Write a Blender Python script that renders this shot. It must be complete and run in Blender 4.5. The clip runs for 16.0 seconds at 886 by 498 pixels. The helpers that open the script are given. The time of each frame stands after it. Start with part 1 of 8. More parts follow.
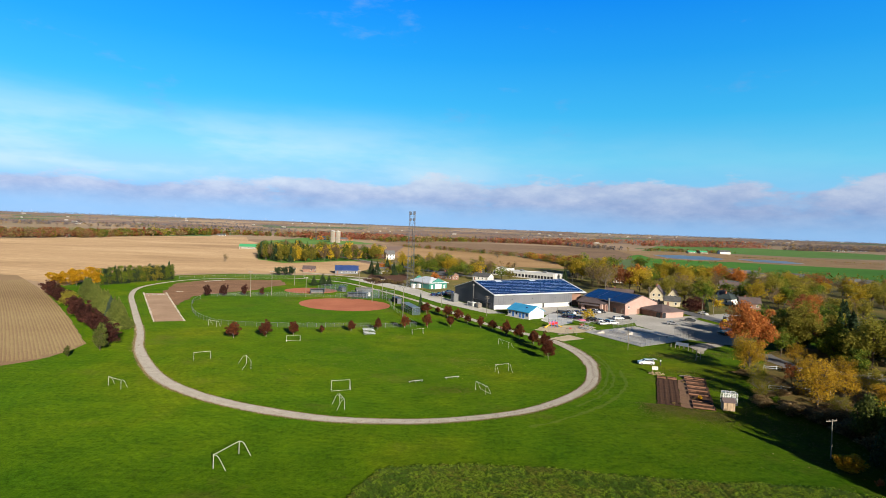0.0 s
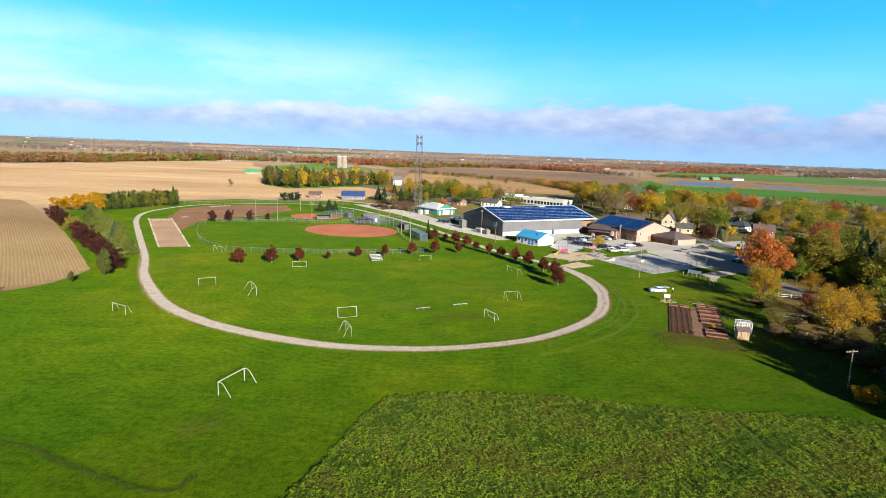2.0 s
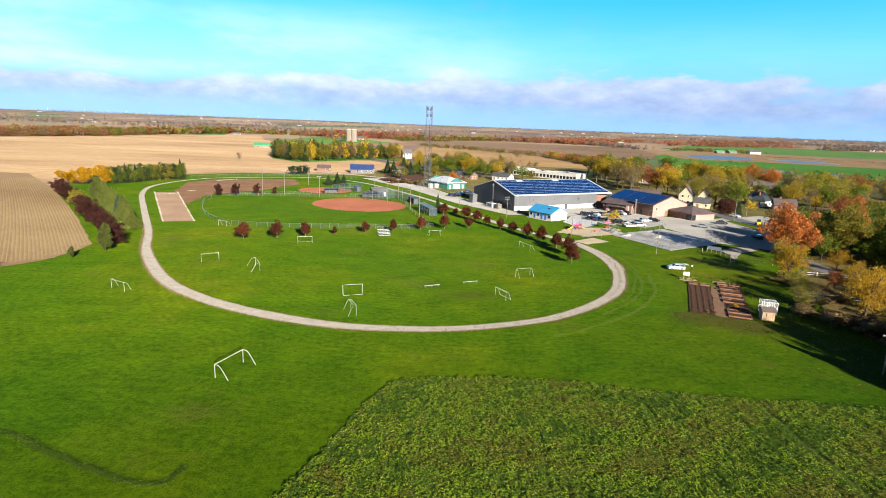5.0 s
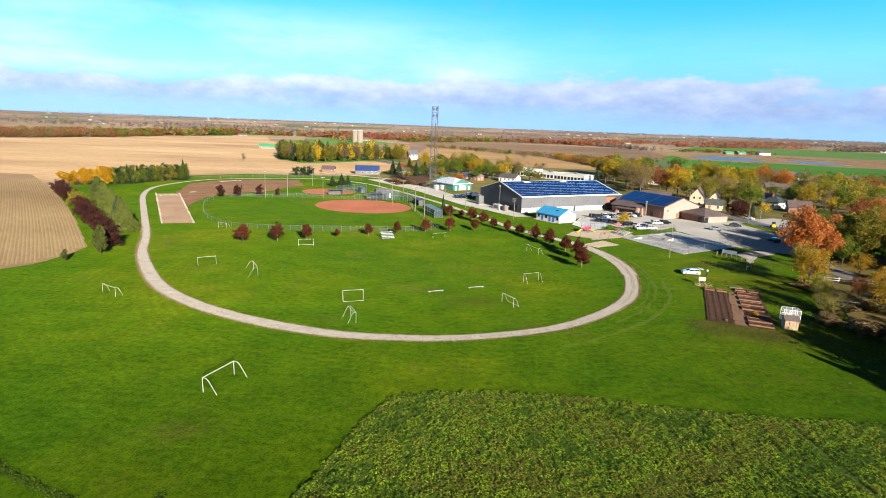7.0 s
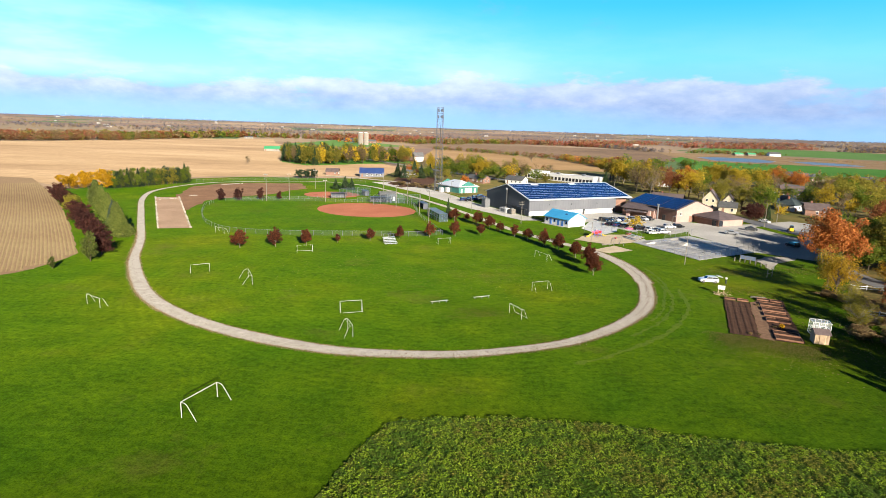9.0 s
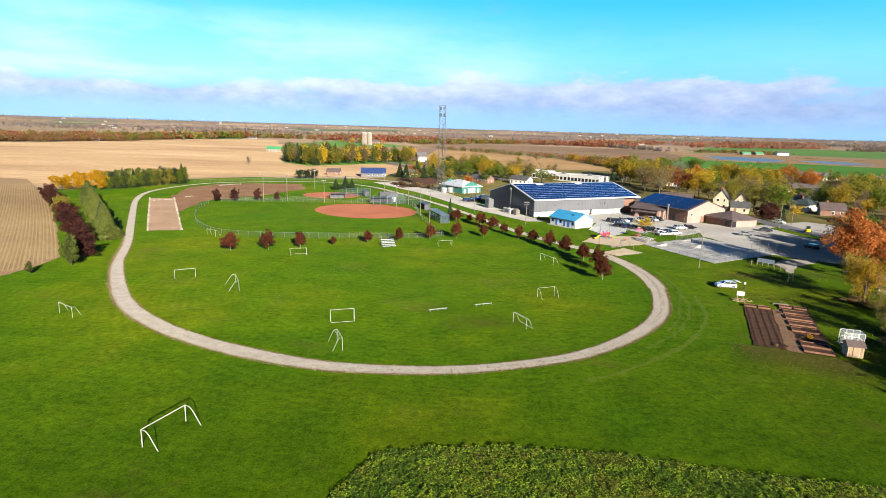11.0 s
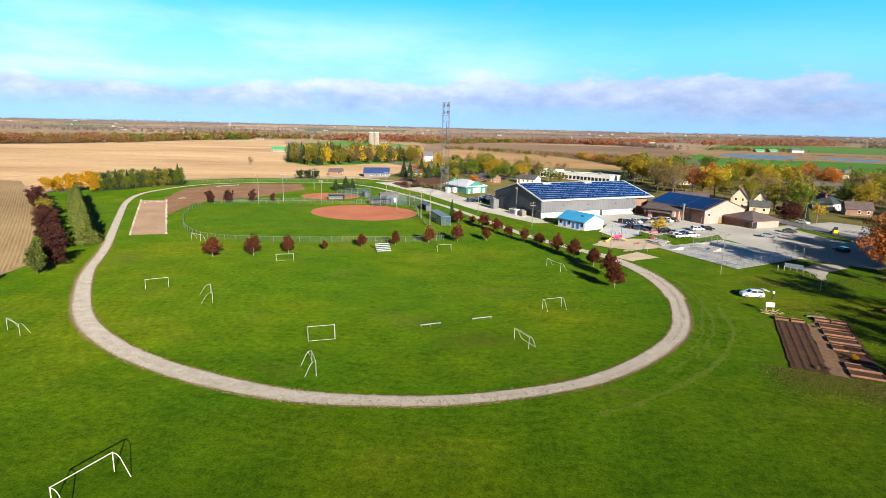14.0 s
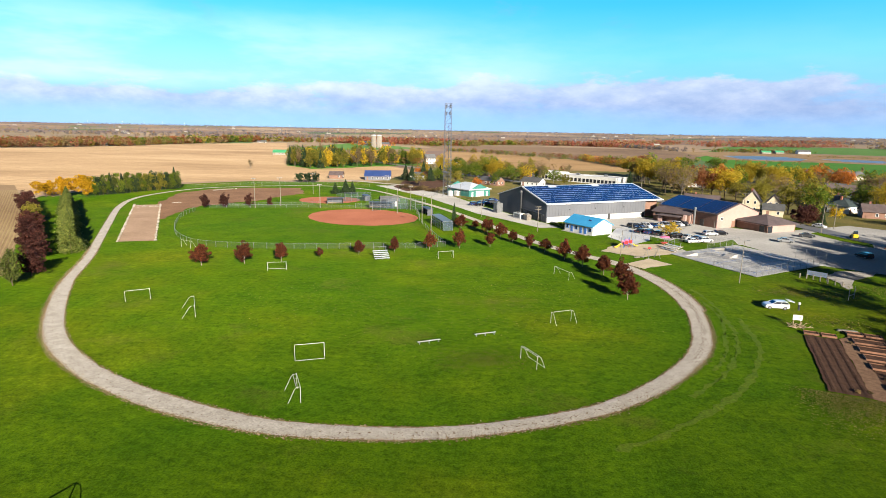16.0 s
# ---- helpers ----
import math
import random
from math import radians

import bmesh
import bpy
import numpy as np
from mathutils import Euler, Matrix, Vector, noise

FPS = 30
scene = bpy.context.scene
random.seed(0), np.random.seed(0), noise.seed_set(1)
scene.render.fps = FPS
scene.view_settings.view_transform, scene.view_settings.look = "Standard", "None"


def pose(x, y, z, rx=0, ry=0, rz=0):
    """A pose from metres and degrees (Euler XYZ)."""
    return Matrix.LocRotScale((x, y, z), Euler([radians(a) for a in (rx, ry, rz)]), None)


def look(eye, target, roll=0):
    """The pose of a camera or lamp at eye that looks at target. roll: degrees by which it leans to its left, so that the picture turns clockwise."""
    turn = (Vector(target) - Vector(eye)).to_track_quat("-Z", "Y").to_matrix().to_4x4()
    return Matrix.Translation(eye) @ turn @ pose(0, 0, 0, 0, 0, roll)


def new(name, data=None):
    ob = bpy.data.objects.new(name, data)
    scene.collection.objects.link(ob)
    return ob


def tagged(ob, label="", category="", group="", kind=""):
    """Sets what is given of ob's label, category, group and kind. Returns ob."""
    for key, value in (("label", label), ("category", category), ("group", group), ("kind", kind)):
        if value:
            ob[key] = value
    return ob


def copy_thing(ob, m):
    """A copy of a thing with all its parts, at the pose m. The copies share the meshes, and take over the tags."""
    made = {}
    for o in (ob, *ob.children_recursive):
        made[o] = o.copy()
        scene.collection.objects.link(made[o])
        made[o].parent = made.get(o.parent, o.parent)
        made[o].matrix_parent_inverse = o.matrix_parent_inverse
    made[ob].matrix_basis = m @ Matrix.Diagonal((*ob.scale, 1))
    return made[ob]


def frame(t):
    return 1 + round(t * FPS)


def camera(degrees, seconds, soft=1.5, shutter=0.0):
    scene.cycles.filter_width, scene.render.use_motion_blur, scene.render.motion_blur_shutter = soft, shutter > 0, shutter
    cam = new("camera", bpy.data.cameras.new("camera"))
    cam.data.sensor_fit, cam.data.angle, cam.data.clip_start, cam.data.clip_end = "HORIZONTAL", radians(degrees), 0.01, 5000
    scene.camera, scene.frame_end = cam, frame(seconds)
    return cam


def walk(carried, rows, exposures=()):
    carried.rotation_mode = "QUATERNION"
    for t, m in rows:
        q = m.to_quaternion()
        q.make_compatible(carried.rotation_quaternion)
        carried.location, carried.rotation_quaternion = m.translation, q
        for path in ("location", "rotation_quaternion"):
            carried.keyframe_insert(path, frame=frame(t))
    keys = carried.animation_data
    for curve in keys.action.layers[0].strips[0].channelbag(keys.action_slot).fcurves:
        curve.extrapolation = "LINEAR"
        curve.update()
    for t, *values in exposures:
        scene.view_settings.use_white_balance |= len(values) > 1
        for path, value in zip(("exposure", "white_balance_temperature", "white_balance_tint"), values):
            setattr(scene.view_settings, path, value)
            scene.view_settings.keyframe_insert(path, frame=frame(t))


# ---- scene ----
cam = camera(77.0, 16.0, 0.6)
PATH = [
    (0, (0.0, 0.0, 34.0), (-0.003, 1.999, 33.924), 2.1),
    (0.5, (-0.12, 1.077, 33.709), (-0.131, 3.074, 33.601), 2.1),
    (1, (-0.18, 2.245, 33.524), (-0.193, 4.236, 33.344), 2.1),
    (1.5, (-0.195, 3.495, 33.475), (-0.212, 5.478, 33.217), 2.1),
    (2, (-0.16, 4.604, 33.337), (-0.18, 6.575, 32.998), 2.2),
    (2.5, (-0.125, 5.511, 33.177), (-0.147, 7.469, 32.769), 2.3),
    (3, (-0.135, 6.224, 33.094), (-0.161, 8.175, 32.658), 2.2),
    (3.5, (-0.075, 6.842, 33.063), (-0.106, 8.793, 32.626), 2.2),
    (4, (-0.016, 7.617, 32.932), (-0.056, 9.569, 32.498), 2.2),
    (6.5, (0.15, 13.077, 32.325), (0.08, 15.029, 31.896), 2.1),
    (7, (0.202, 14.399, 32.192), (0.125, 16.351, 31.765), 2.1),
    (7.5, (0.251, 15.867, 32.178), (0.166, 17.819, 31.753), 2.0),
    (8, (0.331, 17.347, 32.159), (0.241, 19.299, 31.733), 2.0),
    (8.5, (0.377, 19.018, 32.103), (0.281, 20.97, 31.678), 1.9),
    (9, (0.471, 20.689, 31.919), (0.37, 22.642, 31.498), 1.9),
    (11.5, (1.367, 29.749, 30.799), (1.245, 31.7, 30.379), 1.6),
    (12, (1.632, 31.571, 30.503), (1.506, 33.523, 30.083), 1.5),
    (12.5, (1.911, 33.384, 30.354), (1.778, 35.335, 29.935), 1.5),
    (13, (2.351, 35.084, 30.256), (2.212, 37.034, 29.836), 1.4),
    (13.5, (2.767, 36.794, 30.182), (2.62, 38.744, 29.762), 1.4),
    (14, (3.067, 38.532, 30.204), (2.915, 40.481, 29.782), 1.3),
    (14.5, (3.363, 40.268, 30.145), (3.204, 42.217, 29.724), 1.4),
    (15, (3.545, 41.969, 30.125), (3.381, 43.917, 29.704), 1.4),
    (15.5, (3.456, 43.746, 29.999), (3.29, 45.695, 29.579), 1.2),
    (16, (3.039, 45.641, 29.768), (2.874, 47.59, 29.355), 1.1),
]
walk(cam, [(t, look(eye, target, roll)) for t, eye, target, roll in PATH], [(0.0, 0.55), (1.0, 0.7), (3.0, 1.0), (9.0, 1.0), (16.0, 0.96)])

# ---- world, sun, exposure ----
SUN = Vector((0.429, -0.903, math.tan(radians(18.7)))).normalized()
world = bpy.data.worlds.new("world")
scene.world = world
world.use_nodes = True
wn = world.node_tree.nodes
wl = world.node_tree.links
wn.clear()
sky = wn.new("ShaderNodeTexSky")
sky.sky_type = "NISHITA"
sky.sun_disc = False
sky.sun_elevation = radians(18.7)
sky.sun_rotation = math.atan2(SUN.x, SUN.y)
sky.air_density, sky.dust_density, sky.ozone_density = 0.6, 0.2, 2.0
bg = wn.new("ShaderNodeBackground")
bg.inputs["Strength"].default_value = 0.030
wo = wn.new("ShaderNodeOutputWorld")
wl.new(sky.outputs[0], bg.inputs[0])
wl.new(bg.outputs[0], wo.inputs[0])
sun_data = bpy.data.lights.new("sun", "SUN")
sun_data.energy = 5.0
sun_data.angle = radians(0.55)
sun_data.color = (1.0, 0.90, 0.74)
sun = new("sun", sun_data)
sun.matrix_world = look(SUN * 300, (0, 0, 0))


# ---- materials ----
def tree_of(name):
    m = bpy.data.materials.new(name)
    m.use_nodes = True
    nt = m.node_tree
    return m, nt.nodes, nt.links, nt.nodes["Principled BSDF"]


def noise_node(n, l, coord, scale, detail=5.0, rough=0.6, stretch=None, turn=0.0):
    if stretch or turn:
        mp = n.new("ShaderNodeMapping")
        mp.inputs["Scale"].default_value = stretch or (1, 1, 1)
        mp.inputs["Rotation"].default_value = (0, 0, radians(turn))
        l.new(coord, mp.inputs["Vector"])
        coord = mp.outputs[0]
    t = n.new("ShaderNodeTexNoise")
    t.inputs["Scale"].default_value = scale
    t.inputs["Detail"].default_value = detail
    t.inputs["Roughness"].default_value = rough
    l.new(coord, t.inputs["Vector"])
    return t.outputs["Fac"]


def ramp(n, l, fac, stops):
    r = n.new("ShaderNodeValToRGB")
    el = r.color_ramp.elements
    while len(el) < len(stops):
        el.new(0.5)
    for e, (p, c) in zip(el, stops):
        e.position, e.color = p, (*c, 1)
    l.new(fac, r.inputs[0])
    return r.outputs[0]


def blend(n, l, kind, fac, a, b):
    m = n.new("ShaderNodeMix")
    m.data_type, m.blend_type = "RGBA", kind
    if isinstance(fac, float):
        m.inputs["Factor"].default_value = fac
    else:
        l.new(fac, m.inputs["Factor"])
    l.new(a, m.inputs["A"])
    l.new(b, m.inputs["B"])
    return m.outputs["Result"]


def mat(name, c1, c2, scale=0.5, fine=6.0, rough=0.9, bump=0.3, metal=0.0, vary=0.0, stretch=None, turn=0.0, depth=0.05, mottle=0.45):
    """A surface that varies between two colours at a wide scale, with fine grain and relief on it."""
    m, n, l, p = tree_of(name)
    tc = n.new("ShaderNodeTexCoord").outputs["Object"]
    wide = noise_node(n, l, tc, scale, 4.0, 0.6, stretch, turn)
    col = ramp(n, l, wide, [(0.32, c1), (0.68, c2)])
    grain = noise_node(n, l, tc, fine, 6.0, 0.75, stretch, turn)
    g = ramp(n, l, grain, [(0.3, (1 - mottle,) * 3), (0.7, (1 + mottle * 0.4,) * 3)])
    col = blend(n, l, "MULTIPLY", 1.0, col, g)
    if vary:
        info = n.new("ShaderNodeObjectInfo")
        v = ramp(n, l, info.outputs["Random"], [(0.0, (1 - vary,) * 3), (1.0, (1 + vary * 0.5,) * 3)])
        col = blend(n, l, "MULTIPLY", 1.0, col, v)
    l.new(col, p.inputs["Base Color"])
    p.inputs["Roughness"].default_value = rough
    p.inputs["Metallic"].default_value = metal
    if rough >= 0.9:
        p.inputs["Specular IOR Level"].default_value = 0.12
        p.inputs["Diffuse Roughness"].default_value = 0.8
    if bump:
        b = n.new("ShaderNodeBump")
        b.inputs["Strength"].default_value = bump
        b.inputs["Distance"].default_value = depth
        l.new(grain, b.inputs["Height"])
        l.new(b.outputs[0], p.inputs["Normal"])
    return m


def leaf_mat(name, stops, through_light=0.3, vary=0.35):
    """Foliage: each leaf clump takes its own tone, and each plant its own shade."""
    m, n, l, p = tree_of(name)
    geo = n.new("ShaderNodeNewGeometry")
    col = ramp(n, l, geo.outputs["Random Per Island"], stops)
    info = n.new("ShaderNodeObjectInfo")
    v = ramp(n, l, info.outputs["Random"], [(0.0, (1 - vary, 1 - vary, 1 - vary)), (1.0, (1.15, 1.1, 1.0))])
    col = blend(n, l, "MULTIPLY", 1.0, col, v)
    l.new(col, p.inputs["Base Color"])
    p.inputs["Roughness"].default_value = 0.7
    p.inputs["Specular IOR Level"].default_value = 0.2
    tr = n.new("ShaderNodeBsdfTranslucent")
    l.new(col, tr.inputs["Color"])
    mix = n.new("ShaderNodeMixShader")
    mix.inputs[0].default_value = through_light
    l.new(p.outputs[0], mix.inputs[1])
    l.new(tr.outputs[0], mix.inputs[2])
    l.new(mix.outputs[0], n["Material Output"].inputs["Surface"])
    return m


def lawn_mat():
    m, n, l, p = tree_of("lawn")
    tc = n.new("ShaderNodeTexCoord").outputs["Object"]
    wide = noise_node(n, l, tc, 0.022, 5.0, 0.6)
    col = ramp(n, l, wide, [(0.3, (0.031, 0.086, 0.003)), (0.52, (0.052, 0.101, 0.003)), (0.72, (0.097, 0.121, 0.005))])
    mid = noise_node(n, l, tc, 0.16, 5.0, 0.65)
    col = blend(n, l, "MULTIPLY", 1.0, col, ramp(n, l, mid, [(0.3, (0.70, 0.76, 0.7)), (0.7, (1.25, 1.16, 1.1))]))
    mow = noise_node(n, l, tc, 0.9, 4.0, 0.7, (0.10, 1.0, 1.0), 18)
    col = blend(n, l, "MULTIPLY", 1.0, col, ramp(n, l, mow, [(0.35, (0.90, 0.92, 0.9)), (0.65, (1.08, 1.06, 1.05))]))
    ring = n.new("ShaderNodeTexWave")
    ring.wave_type, ring.rings_direction = "RINGS", "Z"
    ring.inputs["Scale"].default_value = 0.314 / 1.7
    ring.inputs["Distortion"].default_value, ring.inputs["Detail"].default_value, ring.inputs["Detail Scale"].default_value = 1.6, 3.0, 0.4
    rm = n.new("ShaderNodeMapping")
    rm.inputs["Location"].default_value = (6, -140, 0)
    l.new(tc, rm.inputs["Vector"])
    l.new(rm.outputs[0], ring.inputs["Vector"])
    col = blend(n, l, "MULTIPLY", 0.3, col, ramp(n, l, ring.outputs["Fac"], [(0.1, (0.84, 0.88, 0.85)), (0.9, (1.10, 1.07, 1.05))]))
    tuft = noise_node(n, l, tc, 1.1, 5.0, 0.75)
    col = blend(n, l, "MULTIPLY", 1.0, col, ramp(n, l, tuft, [(0.34, (0.62, 0.68, 0.6)), (0.66, (1.30, 1.24, 1.2))]))
    worn = noise_node(n, l, tc, 0.055, 6.0, 0.7)
    spot = n.new("ShaderNodeMapRange")
    spot.inputs["From Min"].default_value, spot.inputs["From Max"].default_value = 0.56, 0.78
    spot.inputs["To Max"].default_value = 0.6
    l.new(worn, spot.inputs["Value"])
    tan = n.new("ShaderNodeRGB")
    tan.outputs[0].default_value = (0.095, 0.080, 0.022, 1)
    col = blend(n, l, "MIX", spot.outputs[0], col, tan.outputs[0])
    grain = noise_node(n, l, tc, 4.5, 6.0, 0.8)
    col = blend(n, l, "MULTIPLY", 1.0, col, ramp(n, l, grain, [(0.3, (0.44, 0.50, 0.42)), (0.7, (1.42, 1.36, 1.3))]))
    l.new(col, p.inputs["Base Color"])
    p.inputs["Roughness"].default_value = 0.95
    p.inputs["Diffuse Roughness"].default_value = 1.0
    p.inputs["Specular IOR Level"].default_value = 0.03
    b = n.new("ShaderNodeBump")
    b.inputs["Strength"].default_value, b.inputs["Distance"].default_value = 0.6, 0.12
    l.new(grain, b.inputs["Height"])
    l.new(b.outputs[0], p.inputs["Normal"])
    return m


def farmland_mat():
    """Wide farm country: strips of fields in tan, brown and green."""
    m, n, l, p = tree_of("farmland")
    tc = n.new("ShaderNodeTexCoord").outputs["Object"]
    mp = n.new("ShaderNodeMapping")
    mp.inputs["Rotation"].default_value = (0, 0, radians(26))
    l.new(tc, mp.inputs["Vector"])
    v = n.new("ShaderNodeTexVoronoi")
    v.distance = "MANHATTAN"
    v.inputs["Scale"].default_value = 0.0030
    v.inputs["Randomness"].default_value = 0.8
    l.new(mp.outputs[0], v.inputs["Vector"])
    sep = n.new("ShaderNodeSeparateColor")
    l.new(v.outputs["Color"], sep.inputs[0])
    r = n.new("ShaderNodeValToRGB")
    r.color_ramp.interpolation = "CONSTANT"
    el = r.color_ramp.elements
    stops = [(0.0, (0.166, 0.114, 0.077)), (0.18, (0.225, 0.163, 0.114)), (0.34, (0.174, 0.135, 0.092)), (0.46, (0.146, 0.102, 0.083)), (0.62, (0.208, 0.155, 0.106)), (0.78, (0.066, 0.102, 0.041)), (0.88, (0.138, 0.098, 0.083))]
    while len(el) < len(stops):
        el.new(0.5)
    for e, (q, c) in zip(el, stops):
        e.position, e.color = q, (*c, 1)
    l.new(sep.outputs[0], r.inputs[0])
    streak = noise_node(n, l, tc, 0.02, 5.0, 0.7, (0.25, 1.0, 1.0), 26)
    col = blend(n, l, "MULTIPLY", 1.0, r.outputs[0], ramp(n, l, streak, [(0.3, (0.72, 0.72, 0.72)), (0.7, (1.2, 1.18, 1.15))]))
    l.new(col, p.inputs["Base Color"])
    p.inputs["Roughness"].default_value = 0.95
    p.inputs["Diffuse Roughness"].default_value = 1.0
    p.inputs["Specular IOR Level"].default_value = 0.1
    return m


def row_field_mat(name, c1, c2, c3, spacing, turn, wob=1.2, strength=0.5):
    """A harvested field with drill rows running one way."""
    m, n, l, p = tree_of(name)
    tc = n.new("ShaderNodeTexCoord").outputs["Object"]
    wide = noise_node(n, l, tc, 0.012, 5.0, 0.65, (0.35, 1.0, 1.0), turn)
    col = ramp(n, l, wide, [(0.3, c1), (0.5, c2), (0.72, c3)])
    mp = n.new("ShaderNodeMapping")
    mp.inputs["Rotation"].default_value = (0, 0, radians(turn))
    l.new(tc, mp.inputs["Vector"])
    w = n.new("ShaderNodeTexWave")
    w.bands_direction = "Y"
    w.inputs["Scale"].default_value = 0.314 / spacing
    w.inputs["Distortion"].default_value = wob
    w.inputs["Detail"].default_value = 3.0
    w.inputs["Detail Scale"].default_value = 1.5
    l.new(mp.outputs[0], w.inputs["Vector"])
    col = blend(n, l, "MULTIPLY", strength, col, ramp(n, l, w.outputs["Fac"], [(0.15, (0.45, 0.42, 0.4)), (0.85, (1.15, 1.15, 1.15))]))
    grain = noise_node(n, l, tc, 1.2, 6.0, 0.8)
    col = blend(n, l, "MULTIPLY", 1.0, col, ramp(n, l, grain, [(0.3, (0.75, 0.75, 0.75)), (0.7, (1.15, 1.15, 1.15))]))
    l.new(col, p.inputs["Base Color"])
    p.inputs["Roughness"].default_value = 0.95
    p.inputs["Diffuse Roughness"].default_value = 1.0
    p.inputs["Specular IOR Level"].default_value = 0.1
    return m


def sheer_mat(name, colour, cover, rough=0.5, metal=0.6):
    """Wire mesh or netting too fine to tell its wires apart: covers part of what lies behind."""
    m, n, l, p = tree_of(name)
    p.inputs["Base Color"].default_value = (*colour, 1)
    p.inputs["Roughness"].default_value = rough
    p.inputs["Metallic"].default_value = metal
    tr = n.new("ShaderNodeBsdfTransparent")
    mix = n.new("ShaderNodeMixShader")
    mix.inputs[0].default_value = cover
    l.new(tr.outputs[0], mix.inputs[1])
    l.new(p.outputs[0], mix.inputs[2])
    l.new(mix.outputs[0], n["Material Output"].inputs["Surface"])
    return m


M_LAWN = lawn_mat()
M_FARM = farmland_mat()
M_STUBBLE = row_field_mat("stubble", (0.22, 0.145, 0.082), (0.31, 0.215, 0.125), (0.38, 0.278, 0.17), 7.0, -6, 9.0, 0.24)
M_TILLED = row_field_mat("tilled", (0.116, 0.073, 0.043), (0.156, 0.104, 0.062), (0.192, 0.138, 0.082), 2.0, 62, 0.8, 0.0)
M_STALKS = row_field_mat("stalk_rows", (0.144, 0.103, 0.052), (0.187, 0.138, 0.07), (0.223, 0.175, 0.092), 2.0, 62, 0.8, 0.0)
M_BROWNFIELD = row_field_mat("brown_field", (0.177, 0.109, 0.052), (0.239, 0.153, 0.075), (0.276, 0.185, 0.094), 12.0, 10, 2.0, 0.3)
M_GREENFIELD = row_field_mat("green_field", (0.034, 0.103, 0.01), (0.048, 0.138, 0.014), (0.069, 0.152, 0.021), 14.0, 5, 2.0, 0.25)
M_PALEGREEN = row_field_mat("pale_green_field", (0.058, 0.122, 0.026), (0.075, 0.151, 0.032), (0.099, 0.162, 0.043), 18.0, 5, 2.0, 0.2)
M_GRAVEL = mat("gravel", (0.275, 0.254, 0.228), (0.358, 0.336, 0.308), 0.6, 5.0, 0.95, 0.6, mottle=0.5)
M_VERGE = mat("dry_verge", (0.112, 0.105, 0.035), (0.182, 0.14, 0.063), 1.2, 6.0, 0.95, 0.5)
M_CLAY = mat("red_clay", (0.235, 0.082, 0.047), (0.285, 0.108, 0.063), 0.08, 2.5, 0.95, 0.2, mottle=0.2)
M_BARE = mat("bare_soil", (0.133, 0.073, 0.042), (0.189, 0.112, 0.066), 0.09, 1.5, 0.95, 0.4)
M_SOIL = mat("garden_soil", (0.056, 0.03, 0.019), (0.086, 0.048, 0.032), 0.9, 6.0, 0.95, 0.8, depth=0.1)
M_MULCH = mat("wood_mulch", (0.128, 0.075, 0.049), (0.195, 0.124, 0.079), 1.5, 8.0, 0.95, 0.6)
M_ASPHALT = mat("asphalt", (0.16, 0.16, 0.17), (0.22, 0.215, 0.215), 0.06, 2.0, 0.85, 0.2, mottle=0.25)
M_OLDASPH = mat("old_asphalt", (0.269, 0.262, 0.253), (0.356, 0.348, 0.337), 0.06, 1.6, 0.9, 0.2, mottle=0.25)
M_PADASPH = mat("pad_asphalt", (0.218, 0.145, 0.099), (0.284, 0.201, 0.142), 0.12, 2.0, 0.9, 0.2, mottle=0.3)
M_CONCRETE = mat("concrete", (0.42, 0.395, 0.36), (0.54, 0.51, 0.47), 0.12, 2.5, 0.85, 0.2, mottle=0.2)
M_COURT = mat("court_concrete", (0.48, 0.468, 0.444), (0.636, 0.618, 0.588), 0.18, 1.8, 0.88, 0.2, mottle=0.35)
M_NEWCONC = mat("new_concrete", (0.60, 0.60, 0.59), (0.72, 0.72, 0.70), 0.15, 2.0, 0.8, 0.1, mottle=0.12)
M_SAND = mat("sand", (0.3, 0.252, 0.186), (0.372, 0.318, 0.246), 0.3, 4.0, 0.95, 0.4, mottle=0.25)
M_STONE = mat("pale_stone", (0.336, 0.296, 0.248), (0.496, 0.448, 0.384), 1.5, 9.0, 0.9, 0.6, vary=0.3)
M_WHITE = mat("white_paint", (0.74, 0.74, 0.72), (0.82, 0.82, 0.80), 0.7, 9.0, 0.45, 0.05, mottle=0.12)
M_GOAL = mat("weathered_goal_paint", (0.50, 0.50, 0.45), (0.64, 0.64, 0.58), 0.9, 9.0, 0.5, 0.05, mottle=0.2)
M_WHITEWALL = mat("white_siding", (0.72, 0.72, 0.70), (0.82, 0.82, 0.80), 0.4, 7.0, 0.6, 0.1, mottle=0.12)
M_GREYSIDE = mat("grey_siding", (0.145, 0.155, 0.18), (0.185, 0.195, 0.22), 0.12, 5.0, 0.5, 0.1, mottle=0.12)
M_DARKSIDE = mat("slate_blue_siding", (0.075, 0.085, 0.11), (0.10, 0.112, 0.14), 0.12, 5.0, 0.5, 0.1, mottle=0.15)
M_BLUEROOF = mat("bright_blue_metal", (0.05, 0.36, 0.70), (0.08, 0.44, 0.78), 0.3, 5.0, 0.35, 0.05, mottle=0.12)
M_NAVYROOF = mat("navy_metal", (0.035, 0.07, 0.224), (0.056, 0.098, 0.28), 0.3, 5.0, 0.4, 0.05, mottle=0.15)
M_TEAL = mat("teal_siding", (0.045, 0.21, 0.18), (0.065, 0.26, 0.22), 0.3, 5.0, 0.5, 0.1, mottle=0.12)
M_PALEROOF = mat("pale_metal", (0.62, 0.66, 0.70), (0.74, 0.77, 0.80), 0.3, 4.0, 0.4, 0.1, mottle=0.12)
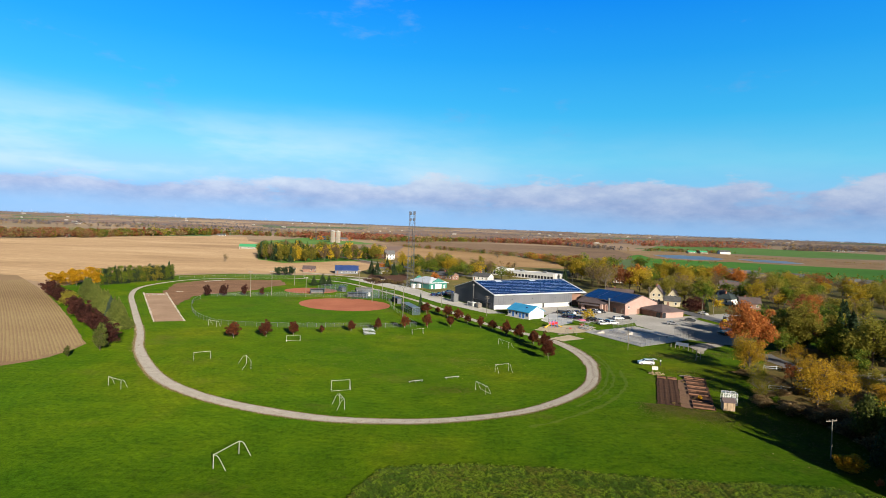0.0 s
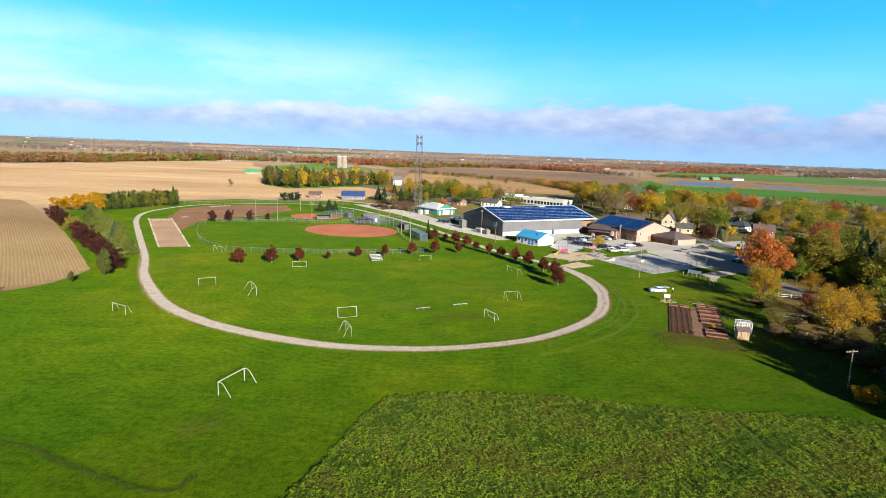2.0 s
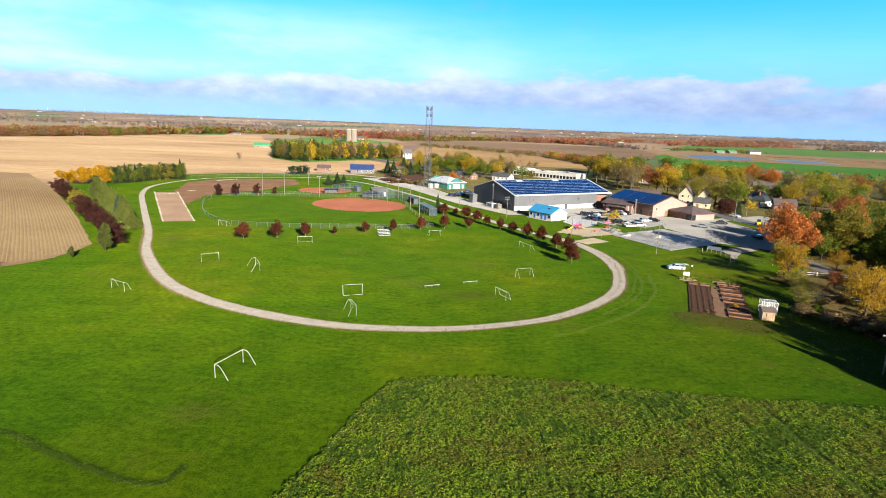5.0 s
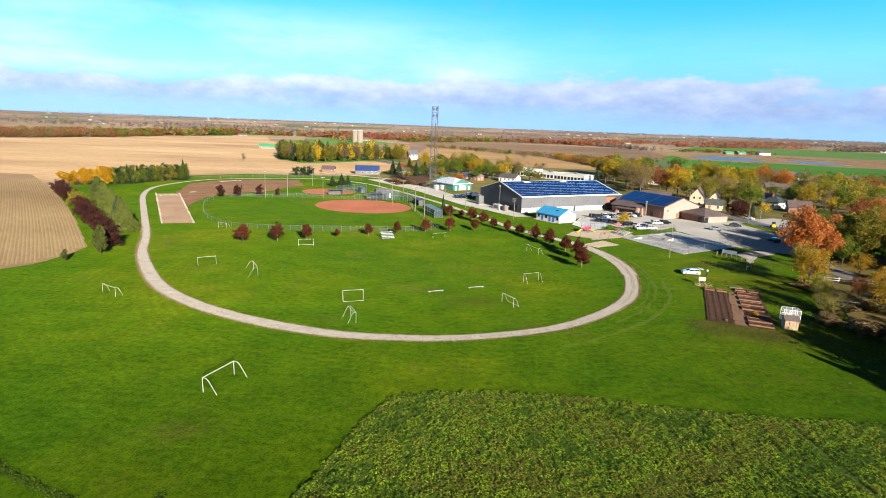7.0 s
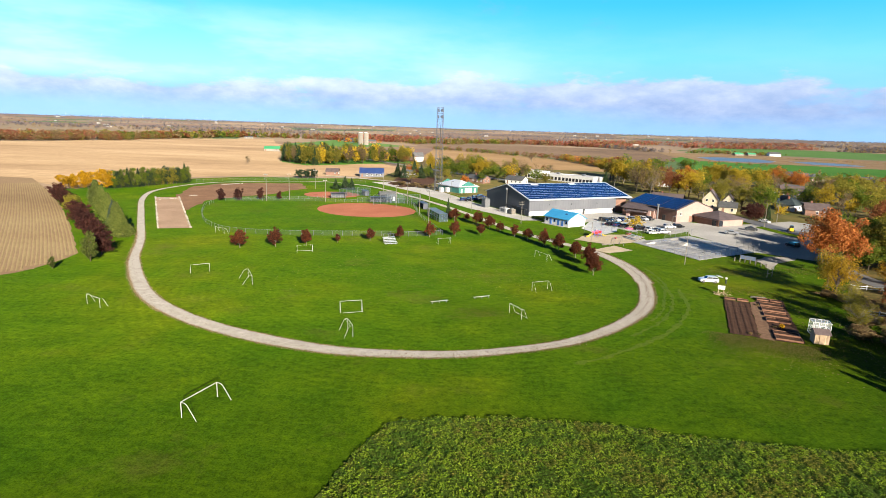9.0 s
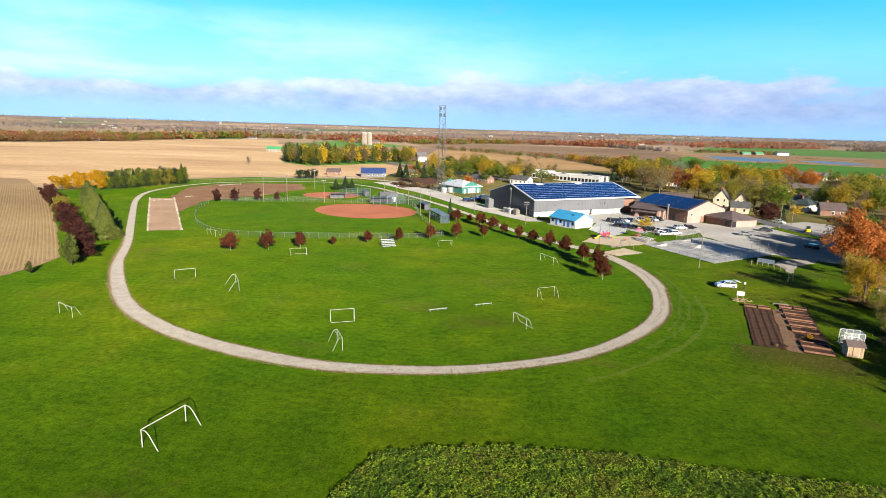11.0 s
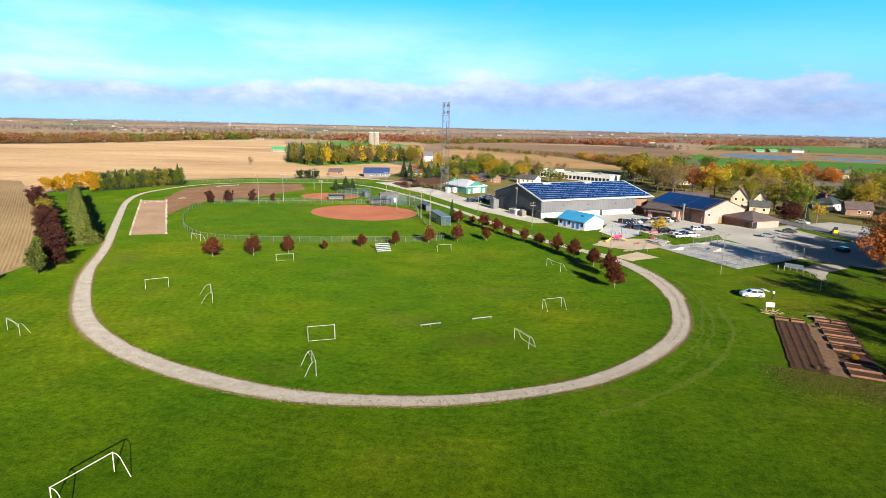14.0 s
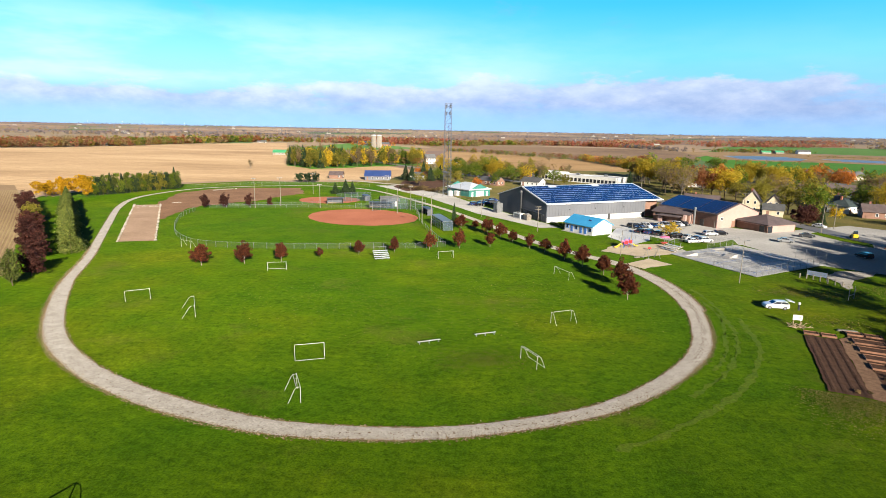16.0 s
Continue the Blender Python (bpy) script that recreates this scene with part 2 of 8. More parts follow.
M_PEACH = mat("peach_block", (0.46, 0.295, 0.26), (0.53, 0.36, 0.32), 0.25, 5.0, 0.85, 0.2, mottle=0.15)
M_BROWNWALL = mat("brown_brick", (0.25, 0.14, 0.10), (0.33, 0.19, 0.14), 0.5, 6.0, 0.85, 0.3, mottle=0.25)
M_BROWNROOF = mat("brown_shingle", (0.115, 0.085, 0.085), (0.17, 0.13, 0.13), 0.4, 5.0, 0.85, 0.4, mottle=0.3)
M_GREYROOF = mat("grey_shingle", (0.10, 0.105, 0.11), (0.17, 0.17, 0.18), 0.4, 5.0, 0.85, 0.4, vary=0.3, mottle=0.3)
M_FLATROOF = mat("pale_membrane", (0.62, 0.62, 0.61), (0.76, 0.76, 0.75), 0.1, 2.0, 0.8, 0.1, mottle=0.15)
M_CREAM = mat("cream_siding", (0.55, 0.47, 0.33), (0.64, 0.56, 0.41), 0.5, 6.0, 0.7, 0.1, mottle=0.12)
M_REDBRICK = mat("red_brick", (0.30, 0.11, 0.08), (0.38, 0.16, 0.11), 0.6, 6.0, 0.85, 0.3, mottle=0.25)
M_GREENROOF = mat("green_metal", (0.06, 0.36, 0.16), (0.09, 0.43, 0.2), 0.3, 4.0, 0.4, 0.05, mottle=0.12)
M_STEEL = mat("galvanised_steel", (0.20, 0.21, 0.22), (0.29, 0.30, 0.31), 2.0, 10.0, 0.5, 0.05, metal=0.5, mottle=0.15)
M_DARKSTEEL = mat("dark_steel", (0.05, 0.055, 0.06), (0.09, 0.095, 0.10), 2.0, 10.0, 0.5, 0.05, metal=0.4, mottle=0.2)
M_POLE = mat("weathered_pole", (0.20, 0.18, 0.15), (0.30, 0.27, 0.23), 1.2, 8.0, 0.85, 0.2, mottle=0.25)
M_WOOD = mat("weathered_boards", (0.42, 0.30, 0.19), (0.56, 0.42, 0.28), 0.9, 9.0, 0.85, 0.3, vary=0.3, mottle=0.25)
M_REDWOOD = mat("red_brown_timber", (0.20, 0.095, 0.055), (0.32, 0.16, 0.10), 1.0, 9.0, 0.85, 0.3, vary=0.3, mottle=0.25)
M_BARK = mat("bark", (0.10, 0.075, 0.055), (0.19, 0.15, 0.115), 2.0, 12.0, 0.95, 0.5, mottle=0.35)
M_PALEBARK = mat("pale_bark", (0.22, 0.19, 0.15), (0.34, 0.30, 0.25), 2.0, 12.0, 0.95, 0.4, mottle=0.35)
M_TYRE = mat("tyre_rubber", (0.015, 0.015, 0.016), (0.03, 0.03, 0.03), 4.0, 20.0, 0.8, 0.1)
M_YELLOW = mat("yellow_plastic", (0.75, 0.50, 0.02), (0.85, 0.60, 0.04), 1.0, 8.0, 0.4, 0.0, mottle=0.1)
M_PINK = mat("pink_plastic", (0.75, 0.16, 0.30), (0.85, 0.22, 0.36), 1.0, 8.0, 0.45, 0.0, mottle=0.1)
M_PURPLE = mat("violet_plastic", (0.16, 0.06, 0.40), (0.22, 0.09, 0.5), 1.0, 8.0, 0.45, 0.0, mottle=0.1)
M_REDPAINT = mat("red_paint", (0.55, 0.03, 0.03), (0.65, 0.05, 0.04), 1.0, 8.0, 0.4, 0.0, mottle=0.1)
M_BLUEPAINT = mat("blue_paint", (0.05, 0.17, 0.50), (0.08, 0.22, 0.58), 1.0, 8.0, 0.4, 0.0, mottle=0.1)
M_MESHWIRE = sheer_mat("chain_link", (0.32, 0.35, 0.38), 0.06)
M_NET = sheer_mat("cage_netting", (0.12, 0.18, 0.23), 0.24)
M_POLYCARB = sheer_mat("clear_sheeting", (0.65, 0.69, 0.72), 0.16, 0.25, 0.0)


def gloss_mat(name, colour, rough=0.08, metal=0.0, coat=0.0):
    m, n, l, p = tree_of(name)
    tc = n.new("ShaderNodeTexCoord").outputs["Object"]
    f = noise_node(n, l, tc, 1.5, 4.0, 0.6)
    col = ramp(n, l, f, [(0.3, tuple(c * 0.9 for c in colour)), (0.7, tuple(min(1, c * 1.08) for c in colour))])
    l.new(col, p.inputs["Base Color"])
    p.inputs["Roughness"].default_value = rough
    p.inputs["Metallic"].default_value = metal
    p.inputs["Coat Weight"].default_value = coat
    return m


M_GLASS = gloss_mat("window_glass", (0.03, 0.035, 0.045), 0.06)
M_PANEL = gloss_mat("solar_cell", (0.010, 0.020, 0.075), 0.18)
M_WATER = gloss_mat("pond_water", (0.15, 0.15, 0.155), 0.4)
M_LENS = gloss_mat("lamp_lens", (0.55, 0.55, 0.53), 0.2)
M_TAIL = gloss_mat("red_lens", (0.4, 0.02, 0.02), 0.2)
CAR_PAINT = {
    "white": gloss_mat("white_car_paint", (0.78, 0.78, 0.78), 0.25, 0.0, 0.6),
    "black": gloss_mat("black_car_paint", (0.012, 0.012, 0.014), 0.2, 0.0, 0.6),
    "silver": gloss_mat("silver_car_paint", (0.45, 0.46, 0.48), 0.3, 0.5, 0.6),
    "blue": gloss_mat("dark_blue_car_paint", (0.02, 0.04, 0.14), 0.22, 0.0, 0.6),
    "red": gloss_mat("red_car_paint", (0.35, 0.015, 0.015), 0.22, 0.0, 0.6),
    "grey": gloss_mat("dark_grey_car_paint", (0.07, 0.075, 0.08), 0.25, 0.2, 0.6),
}
L_MAROON = leaf_mat("maroon_leaves", [(0.0, (0.050, 0.016, 0.010)), (0.5, (0.125, 0.036, 0.018)), (1.0, (0.24, 0.078, 0.030))])
L_DARKPURPLE = leaf_mat("dark_purple_leaves", [(0.0, (0.042, 0.017, 0.015)), (0.6, (0.088, 0.033, 0.026)), (1.0, (0.15, 0.056, 0.042))])
L_ORANGE = leaf_mat("orange_leaves", [(0.0, (0.32, 0.10, 0.020)), (0.5, (0.54, 0.19, 0.035)), (1.0, (0.70, 0.31, 0.07))], 0.45)
L_MAPLE = leaf_mat("maple_leaves", [(0.0, (0.25, 0.085, 0.03)), (0.5, (0.44, 0.155, 0.042)), (1.0, (0.60, 0.27, 0.075))], 0.4, 0.1)
L_RUST = leaf_mat("rust_leaves", [(0.0, (0.27, 0.085, 0.035)), (0.5, (0.42, 0.145, 0.055)), (1.0, (0.52, 0.24, 0.09))], 0.4)
L_RED = leaf_mat("red_leaves", [(0.0, (0.35, 0.115, 0.075)), (0.5, (0.43, 0.15, 0.10)), (1.0, (0.51, 0.215, 0.135))], 0.45, 0.2)
L_YELLOW = leaf_mat("yellow_leaves", [(0.0, (0.34, 0.24, 0.016)), (0.5, (0.58, 0.42, 0.03)), (1.0, (0.78, 0.59, 0.06))], 0.45)
L_GOLD = leaf_mat("gold_leaves", [(0.0, (0.28, 0.17, 0.012)), (0.5, (0.54, 0.34, 0.024)), (1.0, (0.76, 0.51, 0.045))], 0.45)
L_OLIVE = leaf_mat("olive_leaves", [(0.0, (0.16, 0.17, 0.022)), (0.5, (0.31, 0.28, 0.04)), (1.0, (0.50, 0.42, 0.065))], 0.45)
L_GOLDMAPLE = leaf_mat("golden_maple_leaves", [(0.0, (0.30, 0.17, 0.008)), (0.5, (0.56, 0.33, 0.012)), (1.0, (0.78, 0.48, 0.022))], 0.4, 0.12)
L_ROWSPRUCE = leaf_mat("row_spruce_needles", [(0.0, (0.060, 0.090, 0.018)), (0.5, (0.130, 0.168, 0.034)), (1.0, (0.21, 0.24, 0.058))], 0.15, 0.25)
L_WILLOW = leaf_mat("willow_leaves", [(0.0, (0.22, 0.24, 0.03)), (0.5, (0.40, 0.38, 0.05)), (1.0, (0.58, 0.50, 0.08))], 0.45)
L_GREEN = leaf_mat("green_leaves", [(0.0, (0.06, 0.11, 0.012)), (0.5, (0.13, 0.20, 0.022)), (1.0, (0.26, 0.29, 0.035))], 0.4)
L_BROWN = leaf_mat("brown_leaves", [(0.0, (0.16, 0.11, 0.06)), (0.5, (0.27, 0.195, 0.10)), (1.0, (0.40, 0.30, 0.14))], 0.4)
L_SPRUCE = leaf_mat("spruce_needles", [(0.0, (0.018, 0.038, 0.018)), (0.5, (0.035, 0.065, 0.028)), (1.0, (0.06, 0.10, 0.04))], 0.12)
L_BLUESPRUCE = leaf_mat("blue_spruce_needles", [(0.0, (0.035, 0.065, 0.05)), (0.5, (0.07, 0.115, 0.085)), (1.0, (0.13, 0.18, 0.14))], 0.12)
L_CEDAR = leaf_mat("cedar_sprays", [(0.0, (0.05, 0.075, 0.015)), (0.5, (0.10, 0.13, 0.025)), (1.0, (0.17, 0.19, 0.04))], 0.15)
L_CROP = leaf_mat("crop_leaves", [(0.0, (0.15, 0.255, 0.011)), (0.45, (0.19, 0.305, 0.015)), (0.8, (0.225, 0.335, 0.022)), (1.0, (0.28, 0.35, 0.038))], 0.35)
# blue-grey distance haze is mixed into these two leaf colours
L_HAZEWOOD = leaf_mat("hazy_blue_grey_woods", [(0.0, (0.12, 0.14, 0.19)), (0.5, (0.17, 0.185, 0.235)), (1.0, (0.24, 0.24, 0.27))], 0.2)
L_FARWOOD = leaf_mat("far_hazy_woods", [(0.0, (0.15, 0.14, 0.16)), (0.5, (0.22, 0.19, 0.20)), (1.0, (0.32, 0.25, 0.23))], 0.2)
M_TOWER = mat("grey_tower_steel", (0.10, 0.11, 0.13), (0.16, 0.17, 0.19), 1.0, 8.0, 0.55, 0.05, metal=0.3, mottle=0.2)
L_CROPGOLD = leaf_mat("yellowing_crop_leaves", [(0.0, (0.19, 0.241, 0.016)), (0.5, (0.28, 0.308, 0.028)), (1.0, (0.381, 0.347, 0.062))], 0.3)
L_CROPDEEP = leaf_mat("deep_green_crop_leaves", [(0.0, (0.062, 0.14, 0.009)), (0.5, (0.095, 0.196, 0.012)), (1.0, (0.146, 0.246, 0.02))], 0.3)
L_DRYGRASS = leaf_mat("dry_grass_blades", [(0.0, (0.13, 0.14, 0.02)), (0.6, (0.22, 0.19, 0.045)), (1.0, (0.33, 0.26, 0.095))], 0.3)
L_WORNTURF = leaf_mat("worn_turf_blades", [(0.0, (0.10, 0.10, 0.016)), (0.6, (0.17, 0.13, 0.03)), (1.0, (0.26, 0.19, 0.05))], 0.2)
L_LONGGRASS = leaf_mat("long_grass_blades", [(0.0, (0.04, 0.095, 0.006)), (0.6, (0.07, 0.135, 0.01)), (1.0, (0.12, 0.17, 0.016))], 0.3)


# ---- mesh helpers ----
from mathutils.geometry import delaunay_2d_cdt


class Build:
    """Collects corners and faces of one mesh."""

    def __init__(self):
        self.v, self.f = [], []

    def add(self, verts, faces):
        k = len(self.v)
        self.v += [tuple(p) for p in verts]
        self.f += [tuple(k + i for i in q) for q in faces]
        return self

    def box(self, c, s, m=None, taper=1.0, bevel=0.0):
        """A box about c of size s; taper narrows its top; bevel cuts its upright and top edges."""
        x, y, z = (a / 2 for a in s)
        if bevel:
            b = min(bevel, x * 0.8, y * 0.8, z * 0.8)
            rings = []
            for inset, zz in ((0, -z), (0, z - b), (b, z)):
                xx, yy = x - inset, y - inset
                rings.append([(xx - b, -yy, zz), (xx, -yy + b, zz), (xx, yy - b, zz), (xx - b, yy, zz), (-xx + b, yy, zz), (-xx, yy - b, zz), (-xx, -yy + b, zz), (-xx + b, -yy, zz)])
            pts = [p for r in rings for p in r]
            fs = [tuple(reversed(range(8))), tuple(range(16, 24))]
            for r in range(2):
                fs += [(r * 8 + i, r * 8 + (i + 1) % 8, r * 8 + 8 + (i + 1) % 8, r * 8 + 8 + i) for i in range(8)]
        else:
            t = taper
            pts = [(-x, -y, -z), (x, -y, -z), (x, y, -z), (-x, y, -z), (-x * t, -y * t, z), (x * t, -y * t, z), (x * t, y * t, z), (-x * t, y * t, z)]
            fs = [(3, 2, 1, 0), (4, 5, 6, 7), (0, 1, 5, 4), (1, 2, 6, 5), (2, 3, 7, 6), (3, 0, 4, 7)]
        pts = [Vector(p) for p in pts]
        if m is not None:
            pts = [m @ p for p in pts]
        c = Vector(c)
        return self.add([p + c for p in pts], fs)

    def tube(self, path, radii, seg=8, caps=True):
        """A round bar along a path."""
        path = [Vector(p) for p in path]
        if not isinstance(radii, (list, tuple)):
            radii = [radii] * len(path)
        k = len(self.v)
        for i, p in enumerate(path):
            d = (path[min(i + 1, len(path) - 1)] - path[max(i - 1, 0)]).normalized()
            a = d.orthogonal().normalized() if abs(d.z) > 0.95 else d.cross(Vector((0, 0, 1))).normalized()
            b = d.cross(a)
            for j in range(seg):
                w = 2 * math.pi * j / seg
                self.v.append(tuple(p + (a * math.cos(w) + b * math.sin(w)) * radii[i]))
        for i in range(len(path) - 1):
            for j in range(seg):
                self.f.append((k + i * seg + j, k + i * seg + (j + 1) % seg, k + (i + 1) * seg + (j + 1) % seg, k + (i + 1) * seg + j))
        if caps:
            self.f.append(tuple(k + j for j in reversed(range(seg))))
            self.f.append(tuple(k + (len(path) - 1) * seg + j for j in range(seg)))
        return self

    def slab(self, poly, z0, z1):
        """An upright prism over a flat outline."""
        n = len(poly)
        pts = [(x, y, z0) for x, y in poly] + [(x, y, z1) for x, y in poly]
        return self.add(pts, [tuple(reversed(range(n))), tuple(range(n, 2 * n))] + [(i, (i + 1) % n, n + (i + 1) % n, n + i) for i in range(n)])

    def mesh(self, name, material, smooth=False):
        me = bpy.data.meshes.new(name)
        me.from_pydata(self.v, [], self.f)
        me.materials.append(material)
        if smooth:
            me.polygons.foreach_set("use_smooth", [True] * len(me.polygons))
        me.update()
        return me


def part(name, b, material, parent, label="", smooth=False):
    ob = new(name, b.mesh(name, material, smooth))
    ob.parent = parent
    if label:
        ob["label"] = label
    return ob


def thing(name, m, label, category, group="", kind=""):
    ob = new(name)
    ob.matrix_world = m
    ob.empty_display_size = 0.3
    return tagged(ob, label, category, group, kind)


def solid(name, b, material, label, category, group="", kind="", m=None, smooth=False):
    ob = new(name, b.mesh(name, material, smooth))
    if m is not None:
        ob.matrix_world = m
    return tagged(ob, label, category, group, kind)


def spline(points, step=2.0, closed=False):
    """A smooth line through the points, cut at even steps."""
    p = [Vector((*q[:2], 0)) for q in points]
    n = len(p)
    out = []
    for i in range(n if closed else n - 1):
        a, b, c, d = (p[(i + k) % n] if closed else p[min(max(i + k, 0), n - 1)] for k in (-1, 0, 1, 2))
        m = max(1, int((c - b).length / step))
        for j in range(m):
            t = j / m
            out.append(0.5 * ((2 * b) + (c - a) * t + (2 * a - 5 * b + 4 * c - d) * t * t + (3 * b - a - 3 * c + d) * t**3))
    if not closed:
        out.append(p[-1])
    return out


def ribbon(line, width, z, closed=False, rough=0.0, seed=1, crown=0.0):
    """A strip along a line with uneven edges."""
    rng = random.Random(seed)
    n = len(line)
    b = Build()
    for i, p in enumerate(line):
        d = line[(i + 1) % n if closed else min(i + 1, n - 1)] - line[(i - 1) % n if closed else max(i - 1, 0)]
        d.normalize()
        s = Vector((d.y, -d.x, 0))
        w = width(p) if callable(width) else width
        for k, zz in ((-1, 0.0), (-0.35, crown), (0.35, crown), (1, 0.0)):
            e = rng.uniform(-rough, rough) if abs(k) == 1 else 0
            q = p + s * (k * w / 2 + e)
            b.v.append((q.x, q.y, z + zz))
    for i in range(n if closed else n - 1):
        j = (i + 1) % n
        for k in range(3):
            b.f.append((4 * i + k, 4 * i + k + 1, 4 * j + k + 1, 4 * j + k))
    return b


def sheet(poly, z, rough=0.0, step=None, seed=3):
    """A flat sheet over an outline; with rough its edge wanders."""
    rng = random.Random(seed)
    pts = []
    for i, a in enumerate(poly):
        c = poly[(i + 1) % len(poly)]
        m = max(1, int(math.hypot(c[0] - a[0], c[1] - a[1]) / step)) if step else 1
        for j in range(m):
            t = j / m
            pts.append((a[0] + (c[0] - a[0]) * t + rng.uniform(-rough, rough), a[1] + (c[1] - a[1]) * t + rng.uniform(-rough, rough)))
    vs, _, tris = delaunay_2d_cdt([Vector(p) for p in pts], [], [list(range(len(pts)))], 1, 1e-5)[:3]
    b = Build()
    b.add([(v.x, v.y, z) for v in vs], [tuple(t) for t in tris])
    return b


def inside(x, y, poly):
    hit = False
    for i, (ax, ay) in enumerate(poly):
        bx, by = poly[i - 1]
        if (ay > y) != (by > y) and x < (bx - ax) * (y - ay) / (by - ay) + ax:
            hit = not hit
    return hit


def rise(d, x=0.0):
    """The far country climbs a little towards the horizon, a little less so in the east."""
    t = min(max((d - 1500) / 3300, 0), 1)
    return (38 - 3 * min(max(x / 2600, 0), 1)) * t * t * (3 - 2 * t)


# ---- the land ----
b = Build()
radii = [0, 60, 150, 300, 500, 800, 1200, 1600, 2000, 2500, 3000, 3500, 4000, 4500, 4900]
N = 72
for r in radii[1:]:
    for j in range(N):
        w = 2 * math.pi * j / N
        x, y = r * math.cos(w), r * math.sin(w)
        z = rise(r, x) + (6.0 * noise.noise((x / 900, y / 900, 3.0)) * min(1, max(0, (r - 2500) / 1500)))
        b.v.append((x, y, z))
b.v.append((0, 0, 0))
b.f += [(len(b.v) - 1, j, (j + 1) % N) for j in range(N)]
for i in range(len(radii) - 2):
    b.f += [(i * N + j, (i + 1) * N + j, (i + 1) * N + (j + 1) % N, i * N + (j + 1) % N) for j in range(N)]
solid("ground", b, M_FARM, "flat autumn farm country reaching the horizon", "ground", kind="structure", smooth=True)


layers = []


def field(name, poly, z, material, label, rough=0.0, step=None, category="field"):
    """One layer of ground cover; each lies a few millimetres over the one before."""
    if z > 0.045:
        layers.append(name)
        z = 0.045 + 0.005 * len(layers)
    b = sheet(poly, z, rough, step)
    # far fields lie on the rising country
    b.v = [(x, y, zz + rise(math.hypot(x, y), x) + (0.4 if math.hypot(x, y) > 1500 else 0)) for x, y, zz in b.v]
    return solid(name, b, material, label, category, kind="structure")


PLOUGH = [(-92.3, 140), (-93.5, 146), (-98.6, 152), (-125, 185), (-171, 239), (-230, 300), (-420, 300), (-420, 60), (-200, 98), (-130, 111), (-97, 121), (-93, 127)]
LAWN = [(-420, -300), (300, -300), (300, 30), (180, 130), (150, 200), (112, 250), (104, 240), (60, 260), (30, 235), (-10, 300), (-50, 350), (-70, 365), (-135, 352), (-175, 310), (-185, 262), (-172, 240), (-125, 183), (-92, 130), (-420, 40)]
field("lawn_ground", LAWN, 0.04, M_LAWN, "wide mown park lawn, green with worn tan patches", 0.4, 4.0, "lawn")
field("stubble_field", [(-1100, 180), (-420, 250), (-230, 290), (-180, 262), (-190, 312), (-140, 358), (-60, 385), (-55, 470), (-160, 640), (-330, 940), (-420, 1180), (-525, 1040), (-548, 835), (-562, 700), (-1100, 560)], 0.044, M_STUBBLE, "pale tan harvested stubble field", 1.5, 30)
field("village_ground", [(-60, 385), (-70, 365), (-50, 350), (-10, 300), (30, 235), (60, 260), (104, 240), (112, 250), (150, 200), (180, 130), (300, 30), (420, 80), (480, 420), (260, 540), (140, 520), (30, 560), (-70, 560), (-60, 470)], 0.024, mat("rough_grass", (0.065, 0.075, 0.017), (0.17, 0.13, 0.045), 0.06, 1.5, 0.95, 0.4), "rough grass and fallen leaves between the village houses", 0.5, 8.0, "grass")
field("tan_field", [(-60, 590), (-66, 915), (-7, 905), (58, 800), (107, 705), (134, 545), (150, 515), (40, 520), (-10, 560)], 0.036, M_BROWNFIELD, "tan harvested field behind the village", 1.0, 20)
field("far_brown_field", [(-60, 930), (-140, 1180), (-35, 1250), (138, 1510), (274, 1440), (364, 1180), (300, 860), (240, 745), (140, 550), (112, 720), (62, 820), (-4, 922)], 0.03, mat("bare_field", (0.135, 0.088, 0.056), (0.20, 0.135, 0.084), 0.006, 0.08, 0.95, 0.0), "wide brown bare field", 1.0, 20)
field("green_field", [(205, 535), (283, 532), (330, 518), (325, 430), (480, 420), (900, 640)] + [(576, 725), (526, 746), (477, 764), (417, 797), (366, 793), (311, 822), (337, 964), (289, 872)], 0.04, M_GREENFIELD, "bright green winter wheat field", 1.0, 20)
field("reed_field", [(300, 860), (364, 1180)] + [(423, 1193), (518, 1231), (635, 1217), (723, 1161), (789, 1119), (839, 1057)] + [(576, 729), (526, 750), (477, 768), (417, 801), (366, 797), (311, 826), (337, 968), (289, 876)], 0.03, mat("dry_reeds", (0.19, 0.12, 0.06), (0.26, 0.18, 0.095), 0.02, 0.3, 0.95, 0.1), "tan reed strip along the ponds", 1.0, 20)
field("pale_green_field", [(423, 1199), (518, 1237), (635, 1223), (723, 1167), (789, 1125), (839, 1063)] + [(1252, 1579), (1148, 1705), (1040, 1818), (864, 1836), (670, 1743)], 0.04, M_PALEGREEN, "pale green far field", 1.0, 30)
field("green_strip", [(-270, 800), (-310, 945), (-315, 1265), (-176, 1122), (-120, 1000)], 0.03, M_PALEGREEN, "green meadow beside the silos", 1.0, 20)
for poly in ([(369, 984), (424, 1009), (466, 989), (457, 903), (416, 845), (371, 832), (345, 860)], [(483, 920), (523, 929), (552, 900), (538, 828), (499, 813), (471, 836)]):
    field("pond_water", poly, 0.06, M_WATER, "still grey-blue pond among reeds", 2.0, 12, "pond")

